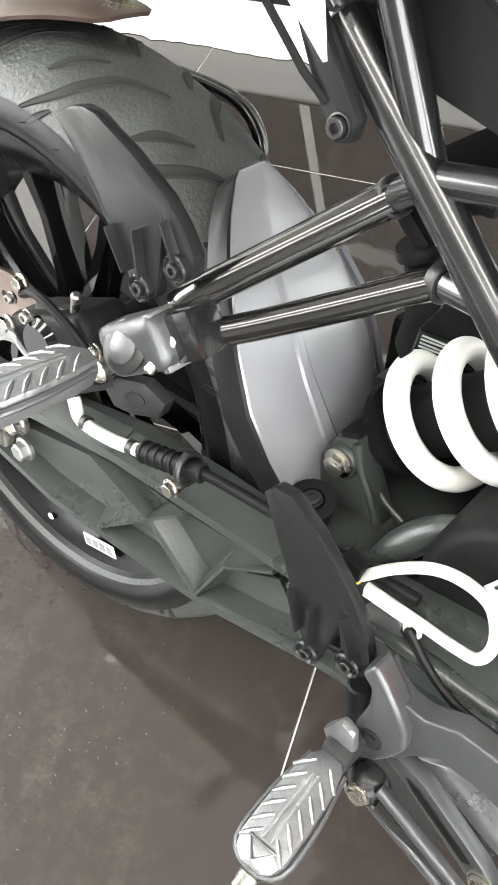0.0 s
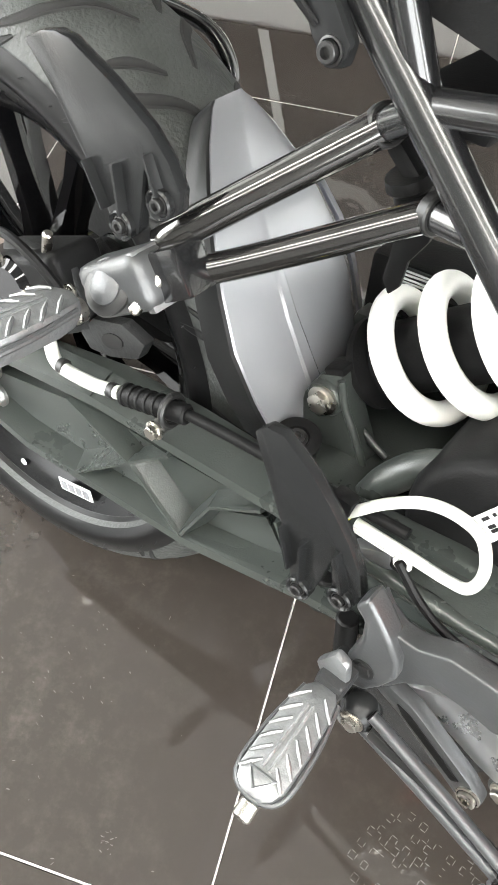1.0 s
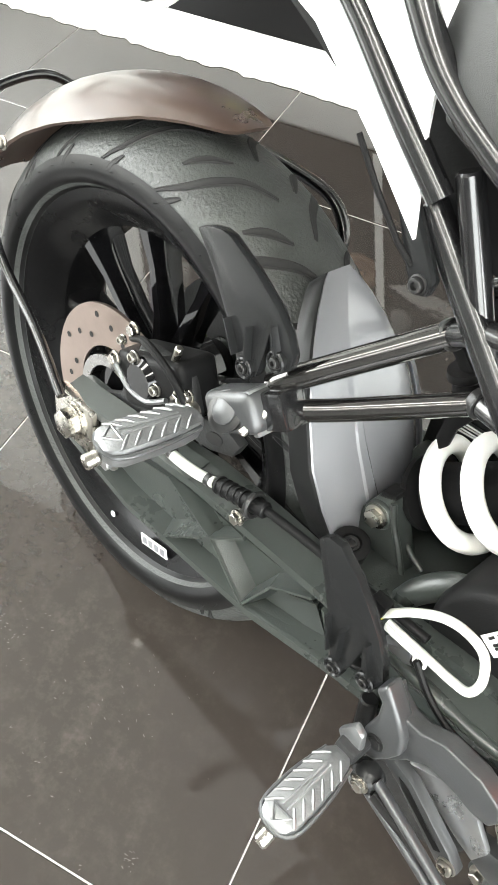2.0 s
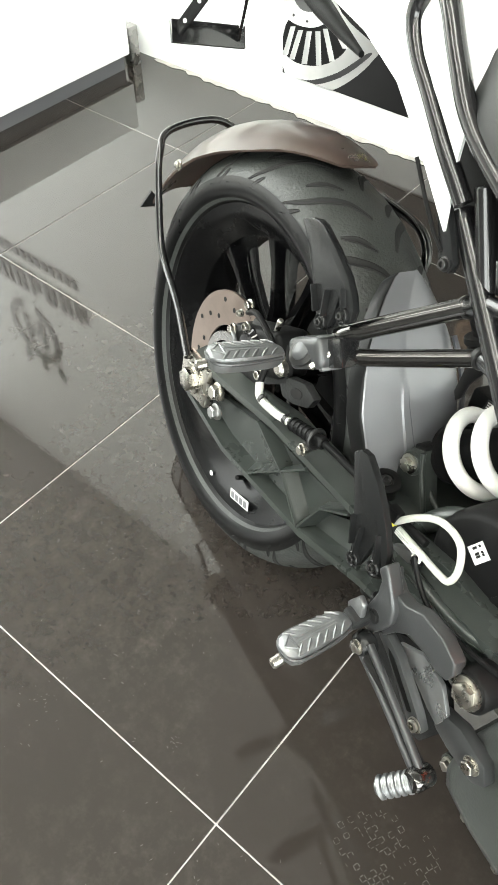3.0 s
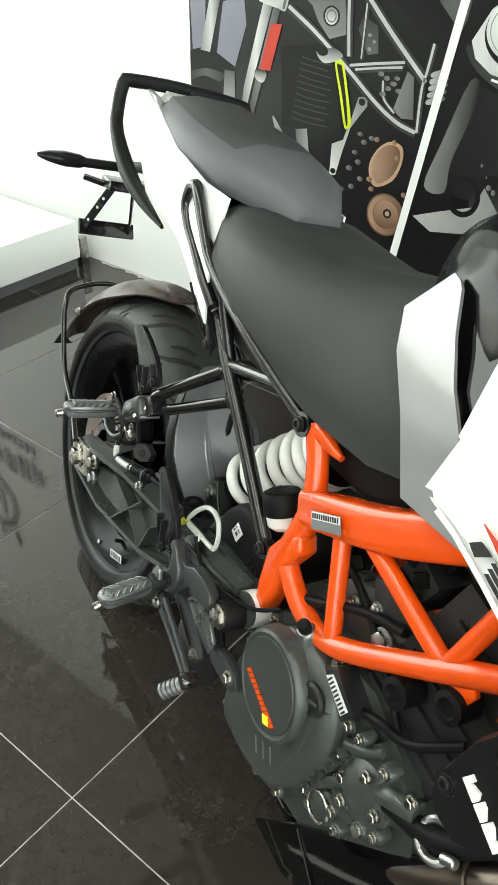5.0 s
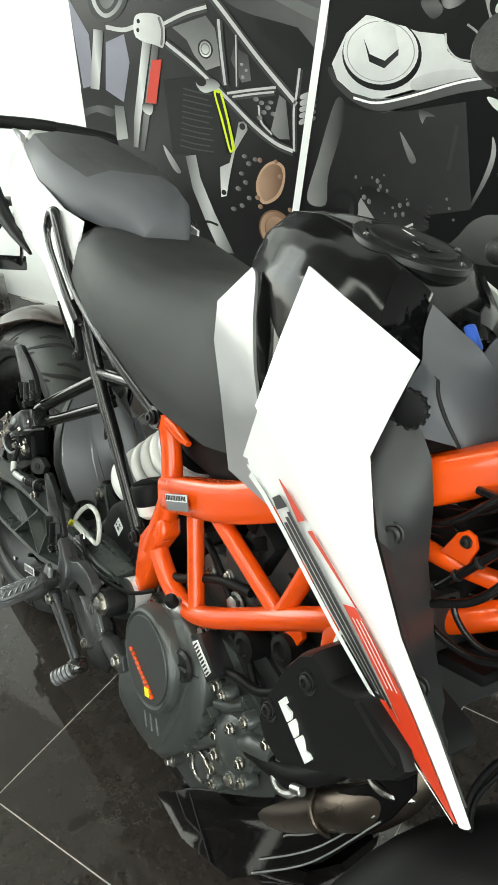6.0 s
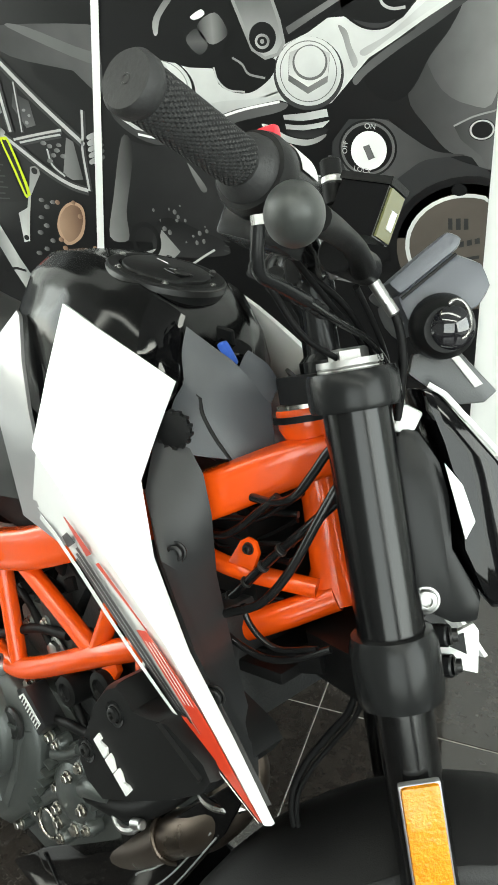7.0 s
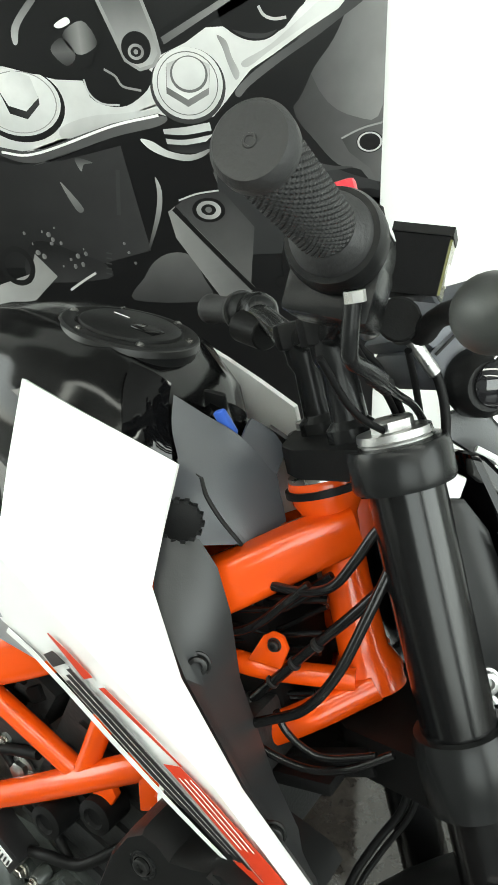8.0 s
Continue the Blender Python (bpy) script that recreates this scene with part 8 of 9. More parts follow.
print_disc('small_part', 'fog>dim:x', 5, (-0.461, 0.659), 0.010, 0.006, 0, 10)
print_disc('small_part', 'fog>dim:x', 5, (-0.525, 0.569), 0.011, 0.007, 0, 10)
print_disc('small_part', 'fog>dim:x', 5, (-0.487, 0.546), 0.010, 0.007, 0, 10)
print_disc('small_part', 'fog>dim:x', 5, (-0.514, 0.52), 0.010, 0.007, 0, 10)
print_disc('small_part', 'fog>dim:x', 5, (-0.545, 0.506), 0.011, 0.007, 0, 10)
print_form('copper_lobe', 'copper_light>copper:x', 6, [(-0.454, 0.586), (-0.439, 0.627), (-0.405, 0.652), (-0.375, 0.645), (-0.371, 0.61), (-0.394, 0.566), (-0.435, 0.545)])
print_form('copper_rim', 'copper_light', 5.8, [(-0.463, 0.582), (-0.442, 0.633), (-0.404, 0.66), (-0.367, 0.652), (-0.363, 0.611), (-0.386, 0.56), (-0.44, 0.535)])
print_disc('copper_cover', 'copper', 5.6, (-0.397, 0.464), 0.059, 0.059, 0, 36)
print_disc('copper_ring', 'copper_light>copper:x', 5.9, (-0.397, 0.464), 0.054, 0.054, 0.72, 36)
print_disc('copper_disc', 'copper>copper_light:z', 6.2, (-0.394, 0.465), 0.039, 0.039, 0, 36)
print_disc('copper_hub', 'soot', 6.6, (-0.39, 0.469), 0.013, 0.013, 0, 36)
print_disc('copper_hub', 'copper_light', 6.8, (-0.39, 0.469), 0.007, 0.007, 0, 36)
print_disc('copper_boss', 'copper_light>copper:x', 7, (-0.448, 0.526), 0.009, 0.007, 0, 14)
print_disc('copper_boss', 'copper_light>copper:x', 7, (-0.445, 0.659), 0.008, 0.007, 0, 14)
print_disc('copper_boss', 'copper_light>copper:x', 7, (-0.378, 0.621), 0.008, 0.007, 0, 14)
print_disc('copper_boss', 'copper_light>copper:x', 7, (-0.392, 0.66), 0.007, 0.006, 0, 14)
print_disc('copper_boss', 'copper_light>copper:x', 7, (-0.346, 0.53), 0.008, 0.007, 0, 14)
print_disc('copper_boss', 'copper_light>copper:x', 7, (-0.457, 0.551), 0.009, 0.007, 0, 14)
print_form('pipe_print', 'mid>silver>mid:x', 4, [(-0.716, 0.643), (-0.676, 0.65), (-0.665, 0.583), (-0.62, 0.484), (-0.582, 0.416), (-0.554, 0.365), (-0.607, 0.358), (-0.652, 0.444), (-0.697, 0.546)], False)
print_form('pipe_print', 'pale>mid:x', 4, [(-0.799, 0.667), (-0.773, 0.642), (-0.738, 0.594), (-0.76, 0.592), (-0.788, 0.631)])
print_stroke('pipe_joint', 'soot', 4.6, [(-0.683, 0.44), (-0.646, 0.452), (-0.608, 0.446)], 0.008)
print_form('fork_leg', 'mid>white>mid:x', 4, [(-0.838, 0.961), (-0.805, 0.959), (-0.879, 0.735), (-0.903, 0.649), (-0.921, 0.651), (-0.907, 0.733)], False)
print_form('fork_leg', 'dim>fog>dim:x', 4, [(-0.8, 0.962), (-0.775, 0.959), (-0.851, 0.72), (-0.877, 0.641), (-0.896, 0.639), (-0.87, 0.736)], False)
print_form('red_band', 'red', 5, [(-0.812, 0.902), (-0.774, 0.906), (-0.811, 0.784), (-0.85, 0.785)], False)
print_form('fork_clamp', 'white>pale:x', 5.6, [(-0.861, 1.011), (-0.824, 1.023), (-0.768, 1.017), (-0.753, 0.986), (-0.763, 0.939), (-0.792, 0.942), (-0.864, 0.961)])
print_disc('clamp_screw', 'soot', 6, (-0.848, 1.002), 0.006, 0.006, 0, 12)
print_disc('clamp_screw', 'soot', 6, (-0.853, 0.979), 0.006, 0.006, 0, 12)
print_stroke('clamp_edge', 'mid', 6, [(-0.772, 1.014), (-0.763, 0.98), (-0.771, 0.942)], 0.008)
print_form('clamp_foot', 'white>soot:z', 5, [(-0.864, 0.782), (-0.825, 0.78), (-0.836, 0.751), (-0.865, 0.759)])
print_stroke('tube_print', 'pale', 5, [(-0.977, 0.984), (-0.912, 0.978), (-0.862, 0.988)], 0.012)
print_form('fork_leg', 'fog>silver>dim:x', 4, [(-1.028, 0.977), (-0.988, 0.975), (-1.037, 0.809), (-1.074, 0.811)], False)
print_form('lamp_print', 'dim', 4, [(-1.031, 1.113), (-0.871, 1.11), (-0.88, 1.057), (-0.92, 1.014), (-0.978, 0.996), (-1.026, 1.019), (-1.038, 1.072)])
print_form('lamp_ring', 'silver>mid:x', 4.4, [(-1.017, 1.112), (-0.884, 1.11), (-0.897, 1.057), (-0.931, 1.022), (-0.975, 1.008), (-1.01, 1.028), (-1.024, 1.072)])
print_form('lamp_ring', 'dim', 4.6, [(-1.004, 1.112), (-0.896, 1.111), (-0.908, 1.063), (-0.938, 1.031), (-0.972, 1.019), (-0.998, 1.037), (-1.01, 1.075)])
print_form('lamp_glass', 'mid>fog:x', 4.8, [(-0.991, 1.112), (-0.907, 1.111), (-0.92, 1.069), (-0.944, 1.04), (-0.969, 1.031), (-0.987, 1.046), (-0.995, 1.081)])
print_form('pale_ground', 'lilac', 1.4, [(-1.128, 1.06), (-1.051, 0.963), (-1.056, 0.822), (-1.106, 0.809)], False)
print_form('pale_ground', 'lilac', 1.4, [(-0.986, 0.943), (-0.91, 0.967), (-0.9, 0.893), (-0.941, 0.78), (-1.011, 0.808)], False)
print_form('tyre_print', 'soot', 2, [(-1.127, 0.805), (-1.032, 0.82), (-0.956, 0.786), (-0.98, 0.691), (-1.134, 0.678)], False)
print_form('tyre_band', 'dim>mid>dim:x', 3, [(-1.131, 0.74), (-1.053, 0.763), (-0.983, 0.754), (-1.001, 0.733), (-1.062, 0.742), (-1.13, 0.72)])
print_form('fork_foot', 'pale>mid:z', 3, [(-0.981, 0.768), (-0.943, 0.767), (-0.94, 0.673), (-0.989, 0.663)], False)
# the fork yoke seen from above
print_poly('black_tank', 'soot', 3, [(-0.449,1.023),(-0.318,0.998),(-0.263,0.946),(-0.277,0.89),(-0.435,0.984)])
print_poly('white_divider', 'white', 9, [(-0.075,2.1),(-0.052,2.1),(-0.388,0.1),(-0.411,0.1)])
print_poly('key_body', 'dark', 5, [(0.366,0.826),(0.408,0.877),(0.501,0.876),(0.555,0.827),(0.673,0.784),(0.751,0.766),(0.765,0.611),(0.377,0.593),(0.362,0.72)])
print_form('cloud_ground', 'dim>mid:x', 2, [(0.544, 0.926), (0.593, 1.014), (0.64, 1.087), (0.662, 1.132), (0.741, 1.129), (0.748, 0.755), (0.694, 0.793), (0.643, 0.805), (0.593, 0.855)])
print_form('cloud_patch', 'dim>mid>fog:x', 2.4, [(0.540, 1.140), (0.640, 1.200), (0.737, 1.190), (0.737, 0.930), (0.680, 0.905), (0.600, 0.960)])
print_form('dark_wedge', 'soot', 2.8, [(0.446, 0.974), (0.521, 1.022), (0.594, 1.066), (0.651, 1.107), (0.629, 1.056), (0.589, 1.004), (0.556, 0.943), (0.518, 0.915), (0.469, 0.928)])
print_form('fork_print', 'soot>dim:x', 2.6, [(-0.202, 0.831), (-0.12, 0.813), (-0.008, 0.821), (0.141, 0.853), (0.184, 0.604), (-0.005, 0.554), (-0.287, 0.557)], False)
print_form('fork_sheen', 'fog>soot:x', 2.9, [(-0.206, 0.834), (-0.176, 0.816), (-0.196, 0.732), (-0.225, 0.639), (-0.232, 0.56), (-0.291, 0.567), (-0.258, 0.682)])
print_form('yoke_lip', 'dim>mid:x', 3, [(-0.222, 0.912), (-0.217, 0.879), (-0.168, 0.84), (-0.103, 0.817), (-0.039, 0.82), (-0.083, 0.811), (-0.008, 0.831), (0.123, 0.871), (0.24, 0.895), (0.249, 0.915), (0.128, 0.904), (-0.016, 0.864), (-0.104, 0.85)])
print_form('yoke_lip', 'mid>dim:x', 3, [(0.418, 0.964), (0.453, 0.996), (0.503, 1.029), (0.57, 1.068), (0.657, 1.132), (0.694, 1.13), (0.64, 1.093), (0.594, 1.063), (0.521, 1.02), (0.452, 0.974), (0.426, 0.95)])
print_form('yoke_print', 'silver>white:z', 3.4, [(-0.219, 0.919), (-0.203, 0.883), (-0.16, 0.855), (-0.103, 0.844), (-0.047, 0.849), (-0.091, 0.843), (-0.017, 0.859), (0.128, 0.902), (0.237, 0.921), (0.3, 0.902), (0.366, 0.912), (0.4, 0.947), (0.427, 0.977), (0.454, 1.005), (0.504, 1.033), (0.57, 1.074), (0.64, 1.113), (0.657, 1.132), (0.577, 1.135), (0.529, 1.082), (0.487, 1.061), (0.438, 1.065), (0.398, 1.089), (0.361, 1.088), (0.315, 1.061), (0.25, 1.036), (0.223, 1.003), (0.206, 0.969), (0.166, 0.939), (0.12, 0.943), (0.085, 0.958), (0.073, 0.993), (0.009, 0.997), (-0.042, 1.01), (-0.093, 1.026), (-0.128, 1.029), (-0.18, 0.989)], False)
print_form('yoke_shade', 'pale>silver:z', 3.8, [(0.004, 0.895), (0.076, 0.918), (0.158, 0.923), (0.231, 0.931), (0.237, 0.921), (0.128, 0.902), (0.013, 0.87)])
print_form('yoke_shade', 'fog>pale:x', 3.8, [(0.384, 1.073), (0.404, 1.061), (0.414, 1.031), (0.429, 0.999), (0.419, 0.986), (0.404, 1.02), (0.395, 1.048)])
print_form('yoke_shade', 'pale>white:x', 3.8, [(0.436, 1.021), (0.498, 1.052), (0.576, 1.11), (0.605, 1.129), (0.64, 1.127), (0.57, 1.084), (0.498, 1.041), (0.448, 1.01)])
print_stroke('yoke_edge', 'white', 4, [(-0.155, 0.843), (-0.093, 0.835), (-0.011, 0.853), (0.127, 0.896), (0.239, 0.917)], 0.006)
print_disc('bolt_washer', 'dim', 4.2, (0.312, 0.975), 0.085, 0.078, 0, 36)
print_disc('washer_face', 'silver>white:z', 4.4, (0.312, 0.98), 0.079, 0.073, 0, 36)
print_disc('washer_line', 'mid', 4.6, (0.312, 0.98), 0.069, 0.065, 0.97, 36)
print_form('hex_side', 'mid>fog:x', 5, [(0.267, 1.015), (0.263, 0.962), (0.31, 0.933), (0.358, 0.957), (0.365, 1.01), (0.319, 1.034)], False)
print_form('bolt_hex', 'white>pale:z', 5.2, [(0.269, 1.022), (0.265, 0.975), (0.311, 0.948), (0.359, 0.971), (0.365, 1.017), (0.32, 1.038)], False)
print_disc('core_edge', 'mid', 5.6, (0.317, 0.999), 0.042, 0.037, 0, 36)
print_disc('bolt_core', 'silver>white:z', 5.8, (0.317, 1.001), 0.037, 0.033, 0, 36)
print_disc('bolt_washer', 'soot', 4.2, (-0.084, 0.944), 0.106, 0.080, 0, 36)
print_disc('washer_face', 'silver>white:z', 4.4, (-0.087, 0.951), 0.100, 0.073, 0, 36)
print_disc('washer_line', 'fog', 4.6, (-0.087, 0.951), 0.091, 0.067, 0.97, 36)
print_form('hex_side', 'soot>dim:x', 5, [(-0.131, 0.977), (-0.114, 0.928), (-0.073, 0.915), (-0.038, 0.946), (-0.038, 0.963), (-0.093, 1.004)], False)
print_form('bolt_hex', 'white>silver:x', 5.2, [(-0.131, 0.979), (-0.114, 0.945), (-0.073, 0.932), (-0.038, 0.96), (-0.05, 1.005), (-0.091, 1.02)], False)
print_form('ring_print', 'pale>silver:x', 5, [(0.246, 0.887), (0.299, 0.891), (0.355, 0.9), (0.361, 0.873), (0.344, 0.859), (0.296, 0.852), (0.253, 0.855)], False)
print_form('ring_gap', 'soot', 5.2, [(0.242, 0.877), (0.298, 0.874), (0.361, 0.883), (0.361, 0.875), (0.297, 0.864), (0.247, 0.868)])
print_form('ring_gap', 'dim>soot:z', 4.9, [(0.256, 0.853), (0.352, 0.859), (0.337, 0.837), (0.274, 0.837)])
print_form('ring_glint', 'white>fog:x', 5.4, [(0.19, 0.867), (0.212, 0.843), (0.253, 0.825), (0.299, 0.817), (0.336, 0.827), (0.353, 0.844), (0.307, 0.831), (0.254, 0.84), (0.219, 0.861)])
print_form('bar_print', 'soot', 5, [(-0.184, 1.095), (-0.099, 1.116), (0.027, 1.158), (0.122, 1.154), (0.134, 1.084), (0.101, 1.027), (0.037, 1.001), (-0.042, 1.01), (-0.119, 1.03), (-0.182, 1.049)], False)
print_form('bar_shine', 'dim>fog>dim:x', 5.6, [(0.042, 1.085), (0.09, 1.111), (0.118, 1.075), (0.109, 1.056), (0.071, 1.046)])
print_form('bar_shine', 'dim>mid>dim:z', 5.6, [(0.01, 1.057), (0.041, 1.08), (0.066, 1.044), (0.041, 1.024)])
print_form('bar_shine', 'pale>mid:z', 5.8, [(-0.017, 1.16), (-0, 1.159), (-0.05, 1.108), (-0.063, 1.073), (-0.074, 1.073), (-0.069, 1.108)])
print_form('bar_glint', 'white', 5.8, [(0.027, 1.105), (0.056, 1.119), (0.064, 1.108), (0.039, 1.098)])
print_form('bar_print', 'soot', 4.8, [(0.226, 1.067), (0.282, 1.098), (0.374, 1.144), (0.469, 1.14), (0.277, 1.055), (0.257, 1.051)], False)
print_form('bar_shine', 'mid>fog:x', 5.2, [(0.262, 1.073), (0.405, 1.143), (0.429, 1.142), (0.268, 1.059)], False)
print_form('post_print', 'soot', 4.8, [(0.395, 1.098), (0.407, 1.143), (0.566, 1.136), (0.547, 1.107), (0.523, 1.081), (0.487, 1.061), (0.438, 1.065)])
print_stroke('post_glint', 'pale', 5.2, [(0.475, 1.124), (0.486, 1.107), (0.507, 1.099), (0.533, 1.101)], 0.006)
print_form('post_shade', 'dim', 5, [(0.418, 1.082), (0.451, 1.066), (0.489, 1.065), (0.513, 1.079), (0.487, 1.073), (0.451, 1.075)])
print_form('post_print', 'soot', 5, [(0.078, 1.009), (0.145, 1.021), (0.224, 1.012), (0.233, 0.998), (0.219, 0.969), (0.17, 0.939), (0.12, 0.94), (0.086, 0.96)])
print_stroke('post_glint', 'fog', 5.6, [(0.126, 1.015), (0.15, 1), (0.165, 0.979), (0.206, 0.969)], 0.005)
print_stroke('post_glint', 'pale', 5.6, [(0.076, 0.996), (0.084, 0.967), (0.11, 0.945), (0.152, 0.94)], 0.004)
print_form('clamp_edge', 'fog', 6, [(0.125, 1.154), (0.229, 1.15), (0.251, 1.088), (0.26, 1.042), (0.244, 1.016), (0.208, 1.008), (0.175, 1.029), (0.156, 1.076)], False)
print_form('clamp_print', 'pale>mid:z', 6.4, [(0.133, 1.154), (0.222, 1.15), (0.243, 1.086), (0.252, 1.042), (0.238, 1.022), (0.209, 1.015), (0.181, 1.033), (0.164, 1.078)], False)
print_disc('screw_seat', 'soot', 7, (0.205, 1.055), 0.033, 0.032, 0, 36)
print_disc('screw_print', 'pale>fog:x', 7.4, (0.204, 1.047), 0.018, 0.016, 0, 36)
print_disc('screw_print', 'soot', 7.8, (0.204, 1.047), 0.012, 0.010, 0, 36)
print_disc('screw_core', 'fog', 8, (0.204, 1.047), 0.005, 0.005, 0, 36)
print_form('plate_edge', 'fog>mid:x', 5, [(0.238, 0.7), (0.256, 0.713), (0.44, 0.514), (0.415, 0.477), (0.352, 0.486), (0.291, 0.577), (0.252, 0.636)], False)
print_form('plate_print', 'mid>dim:z', 5.4, [(0.257, 0.713), (0.284, 0.732), (0.359, 0.748), (0.378, 0.744), (0.446, 0.664), (0.431, 0.523)], False)
print_stroke('plate_gap', 'soot', 5.8, [(0.253, 0.708), (0.343, 0.608), (0.436, 0.508)], 0.012)
print_stroke('plate_glint', 'pale', 6, [(0.267, 0.727), (0.312, 0.742), (0.365, 0.75)], 0.004)
print_disc('plate_hole', 'soot', 6, (0.338, 0.704), 0.040, 0.029, 0, 36)
print_disc('plate_screw', 'fog>pale:x', 6.4, (0.338, 0.704), 0.030, 0.022, 0, 36)
print_disc('plate_screw', 'soot', 6.8, (0.338, 0.705), 0.018, 0.013, 0, 36)
print_disc('plate_screw', 'mid', 7, (0.338, 0.705), 0.008, 0.007, 0, 36)
print_form('ghost_print', 'dim>mid:z', 4, [(0.125, 0.473), (0.159, 0.534), (0.19, 0.576), (0.236, 0.599), (0.285, 0.591), (0.312, 0.536), (0.322, 0.476)])
print_form('under_print', 'mid>dim:x', 3.2, [(0.357, 0.796), (0.422, 0.757), (0.472, 0.691), (0.47, 0.637), (0.417, 0.678), (0.377, 0.738)])
print_form('plate_print', 'dim>mid:x', 5, [(0.648, 0.863), (0.704, 0.89), (0.752, 0.899), (0.758, 0.755), (0.713, 0.797), (0.666, 0.832)], False)
print_stroke('plate_glint', 'fog', 5.4, [(0.649, 0.861), (0.692, 0.881), (0.742, 0.894)], 0.004)
print_disc('plate_hole', 'soot', 6, (0.711, 0.853), 0.029, 0.023, 0, 36)
print_disc('plate_hole', 'pale', 6.4, (0.711, 0.853), 0.027, 0.021, 0.84, 36)
print_form('glint', 'fog>dim:z', 4, [(0.025, 0.828), (0.068, 0.816), (0.045, 0.812), (0.036, 0.796)])
print_form('glint', 'mid>fog:z', 4, [(-0.022, 0.771), (-0.003, 0.752), (0.027, 0.708), (0.009, 0.703)])
print_form('glint', 'soot>pale:z', 4, [(0.215, 0.782), (0.228, 0.748), (0.219, 0.692), (0.183, 0.608), (0.177, 0.607), (0.204, 0.685), (0.216, 0.739)])
print_stroke('glint', 'dim', 3.6, [(0.126, 0.799), (0.114, 0.692)], 0.01)
print_form('lower_yoke', 'pale>fog:x', 4, [(-0.312, 0.481), (-0.241, 0.508), (-0.146, 0.54), (-0.123, 0.594), (-0.073, 0.534), (-0.145, 0.468), (-0.255, 0.45)], False)
print_disc('lower_ring', 'soot', 4.4, (-0.176, 0.561), 0.047, 0.053, 0.72, 36)
print_disc('spark', 'fog>mid:x', 5, (-0.076, 0.644), 0.006, 0.007, 0, 10)
print_disc('spark', 'fog>mid:x', 5.1, (-0.072, 0.621), 0.005, 0.005, 0, 10)
print_disc('spark', 'fog>mid:x', 5.2, (-0.113, 0.597), 0.007, 0.007, 0, 10)
print_disc('spark', 'fog>mid:x', 5, (-0.099, 0.591), 0.004, 0.004, 0, 10)
print_disc('spark', 'fog>mid:x', 5.1, (-0.008, 0.589), 0.006, 0.007, 0, 10)
print_disc('spark', 'fog>mid:x', 5.2, (-0.019, 0.562), 0.005, 0.007, 0, 10)
print_disc('spark', 'fog>mid:x', 5, (-0.028, 0.58), 0.004, 0.004, 0, 10)
print_disc('spark', 'fog>mid:x', 5.1, (0.118, 0.622), 0.004, 0.004, 0, 10)
print_disc('spark', 'fog>mid:x', 5.2, (0.127, 0.599), 0.004, 0.004, 0, 10)
print_disc('spark', 'fog>mid:x', 5, (0.141, 0.572), 0.004, 0.004, 0, 10)
print_disc('spark', 'fog>mid:x', 5.1, (-0.058, 0.661), 0.003, 0.003, 0, 10)
print_disc('spark', 'fog>mid:x', 5.2, (0.01, 0.607), 0.002, 0.003, 0, 10)
print_disc('spark', 'fog>mid:x', 5, (-0.123, 0.62), 0.002, 0.004, 0, 10)
print_disc('spark', 'fog>mid:x', 5.1, (-0.051, 0.562), 0.003, 0.003, 0, 10)
print_stroke('thread', 'dim', 4.4, [(0.068, 0.598), (0.082, 0.595)], 0.004)
print_stroke('thread', 'dim', 4.4, [(0.066, 0.585), (0.08, 0.582)], 0.004)
print_stroke('thread', 'dim', 4.4, [(0.064, 0.572), (0.078, 0.569)], 0.004)
print_stroke('thread', 'dim', 4.4, [(0.062, 0.558), (0.076, 0.556)], 0.004)
print_stroke('thread', 'dim', 4.4, [(0.06, 0.545), (0.074, 0.542)], 0.004)
print_stroke('glint', 'pale', 4.6, [(-0.043, 0.498), (-0.005, 0.523), (0.032, 0.545)], 0.006)
print_disc('spark', 'fog>mid:x', 4.6, (-0.14, 0.647), 0.004, 0.005, 0, 10)
print_disc('spark', 'fog>mid:x', 4.6, (-0.098, 0.587), 0.006, 0.007, 0, 10)
print_disc('spark', 'fog>mid:x', 4.6, (-0.067, 0.631), 0.005, 0.006, 0, 10)
print_disc('spark', 'fog>mid:x', 4.6, (-0.047, 0.622), 0.004, 0.005, 0, 10)
print_disc('spark', 'fog>mid:x', 4.6, (0.002, 0.567), 0.005, 0.007, 0, 10)
print_disc('spark', 'fog>mid:x', 4.6, (0.014, 0.595), 0.005, 0.006, 0, 10)
print_disc('spark', 'fog>mid:x', 4.6, (-0.092, 0.651), 0.003, 0.004, 0, 10)
print_form('engine_ghost', 'dim>soot:z', 3.4, [(-0.141, 0.601), (-0.098, 0.628), (-0.005, 0.596), (0.06, 0.569), (0.062, 0.53), (-0.143, 0.522)])
print_form('key_pear', 'mid>dim:x', 5.4, [(0.391, 0.791), (0.401, 0.842), (0.439, 0.874), (0.496, 0.874), (0.548, 0.842), (0.61, 0.807), (0.679, 0.799), (0.59, 0.787), (0.543, 0.757), (0.511, 0.736), (0.456, 0.736), (0.409, 0.749)])
print_disc('key_ring', 'soot', 6, (0.453, 0.811), 0.07, 0.065, 0, 36)
print_disc('key_print', 'mid', 7, (0.453, 0.811), 0.065, 0.06, 0.9, 36)
print_disc('key_face', 'white', 8, (0.456, 0.807), 0.043, 0.044, 0, 36)
print_poly('key_slot', 'mid', 9, [(0.442,0.816),(0.457,0.821),(0.471,0.791),(0.456,0.785)])
print_poly('cap_ground', 'umber', 4, [(0.520,0.600),(0.545,0.690),(0.630,0.745),(0.737,0.755),(0.737,0.420),(0.600,0.440)])
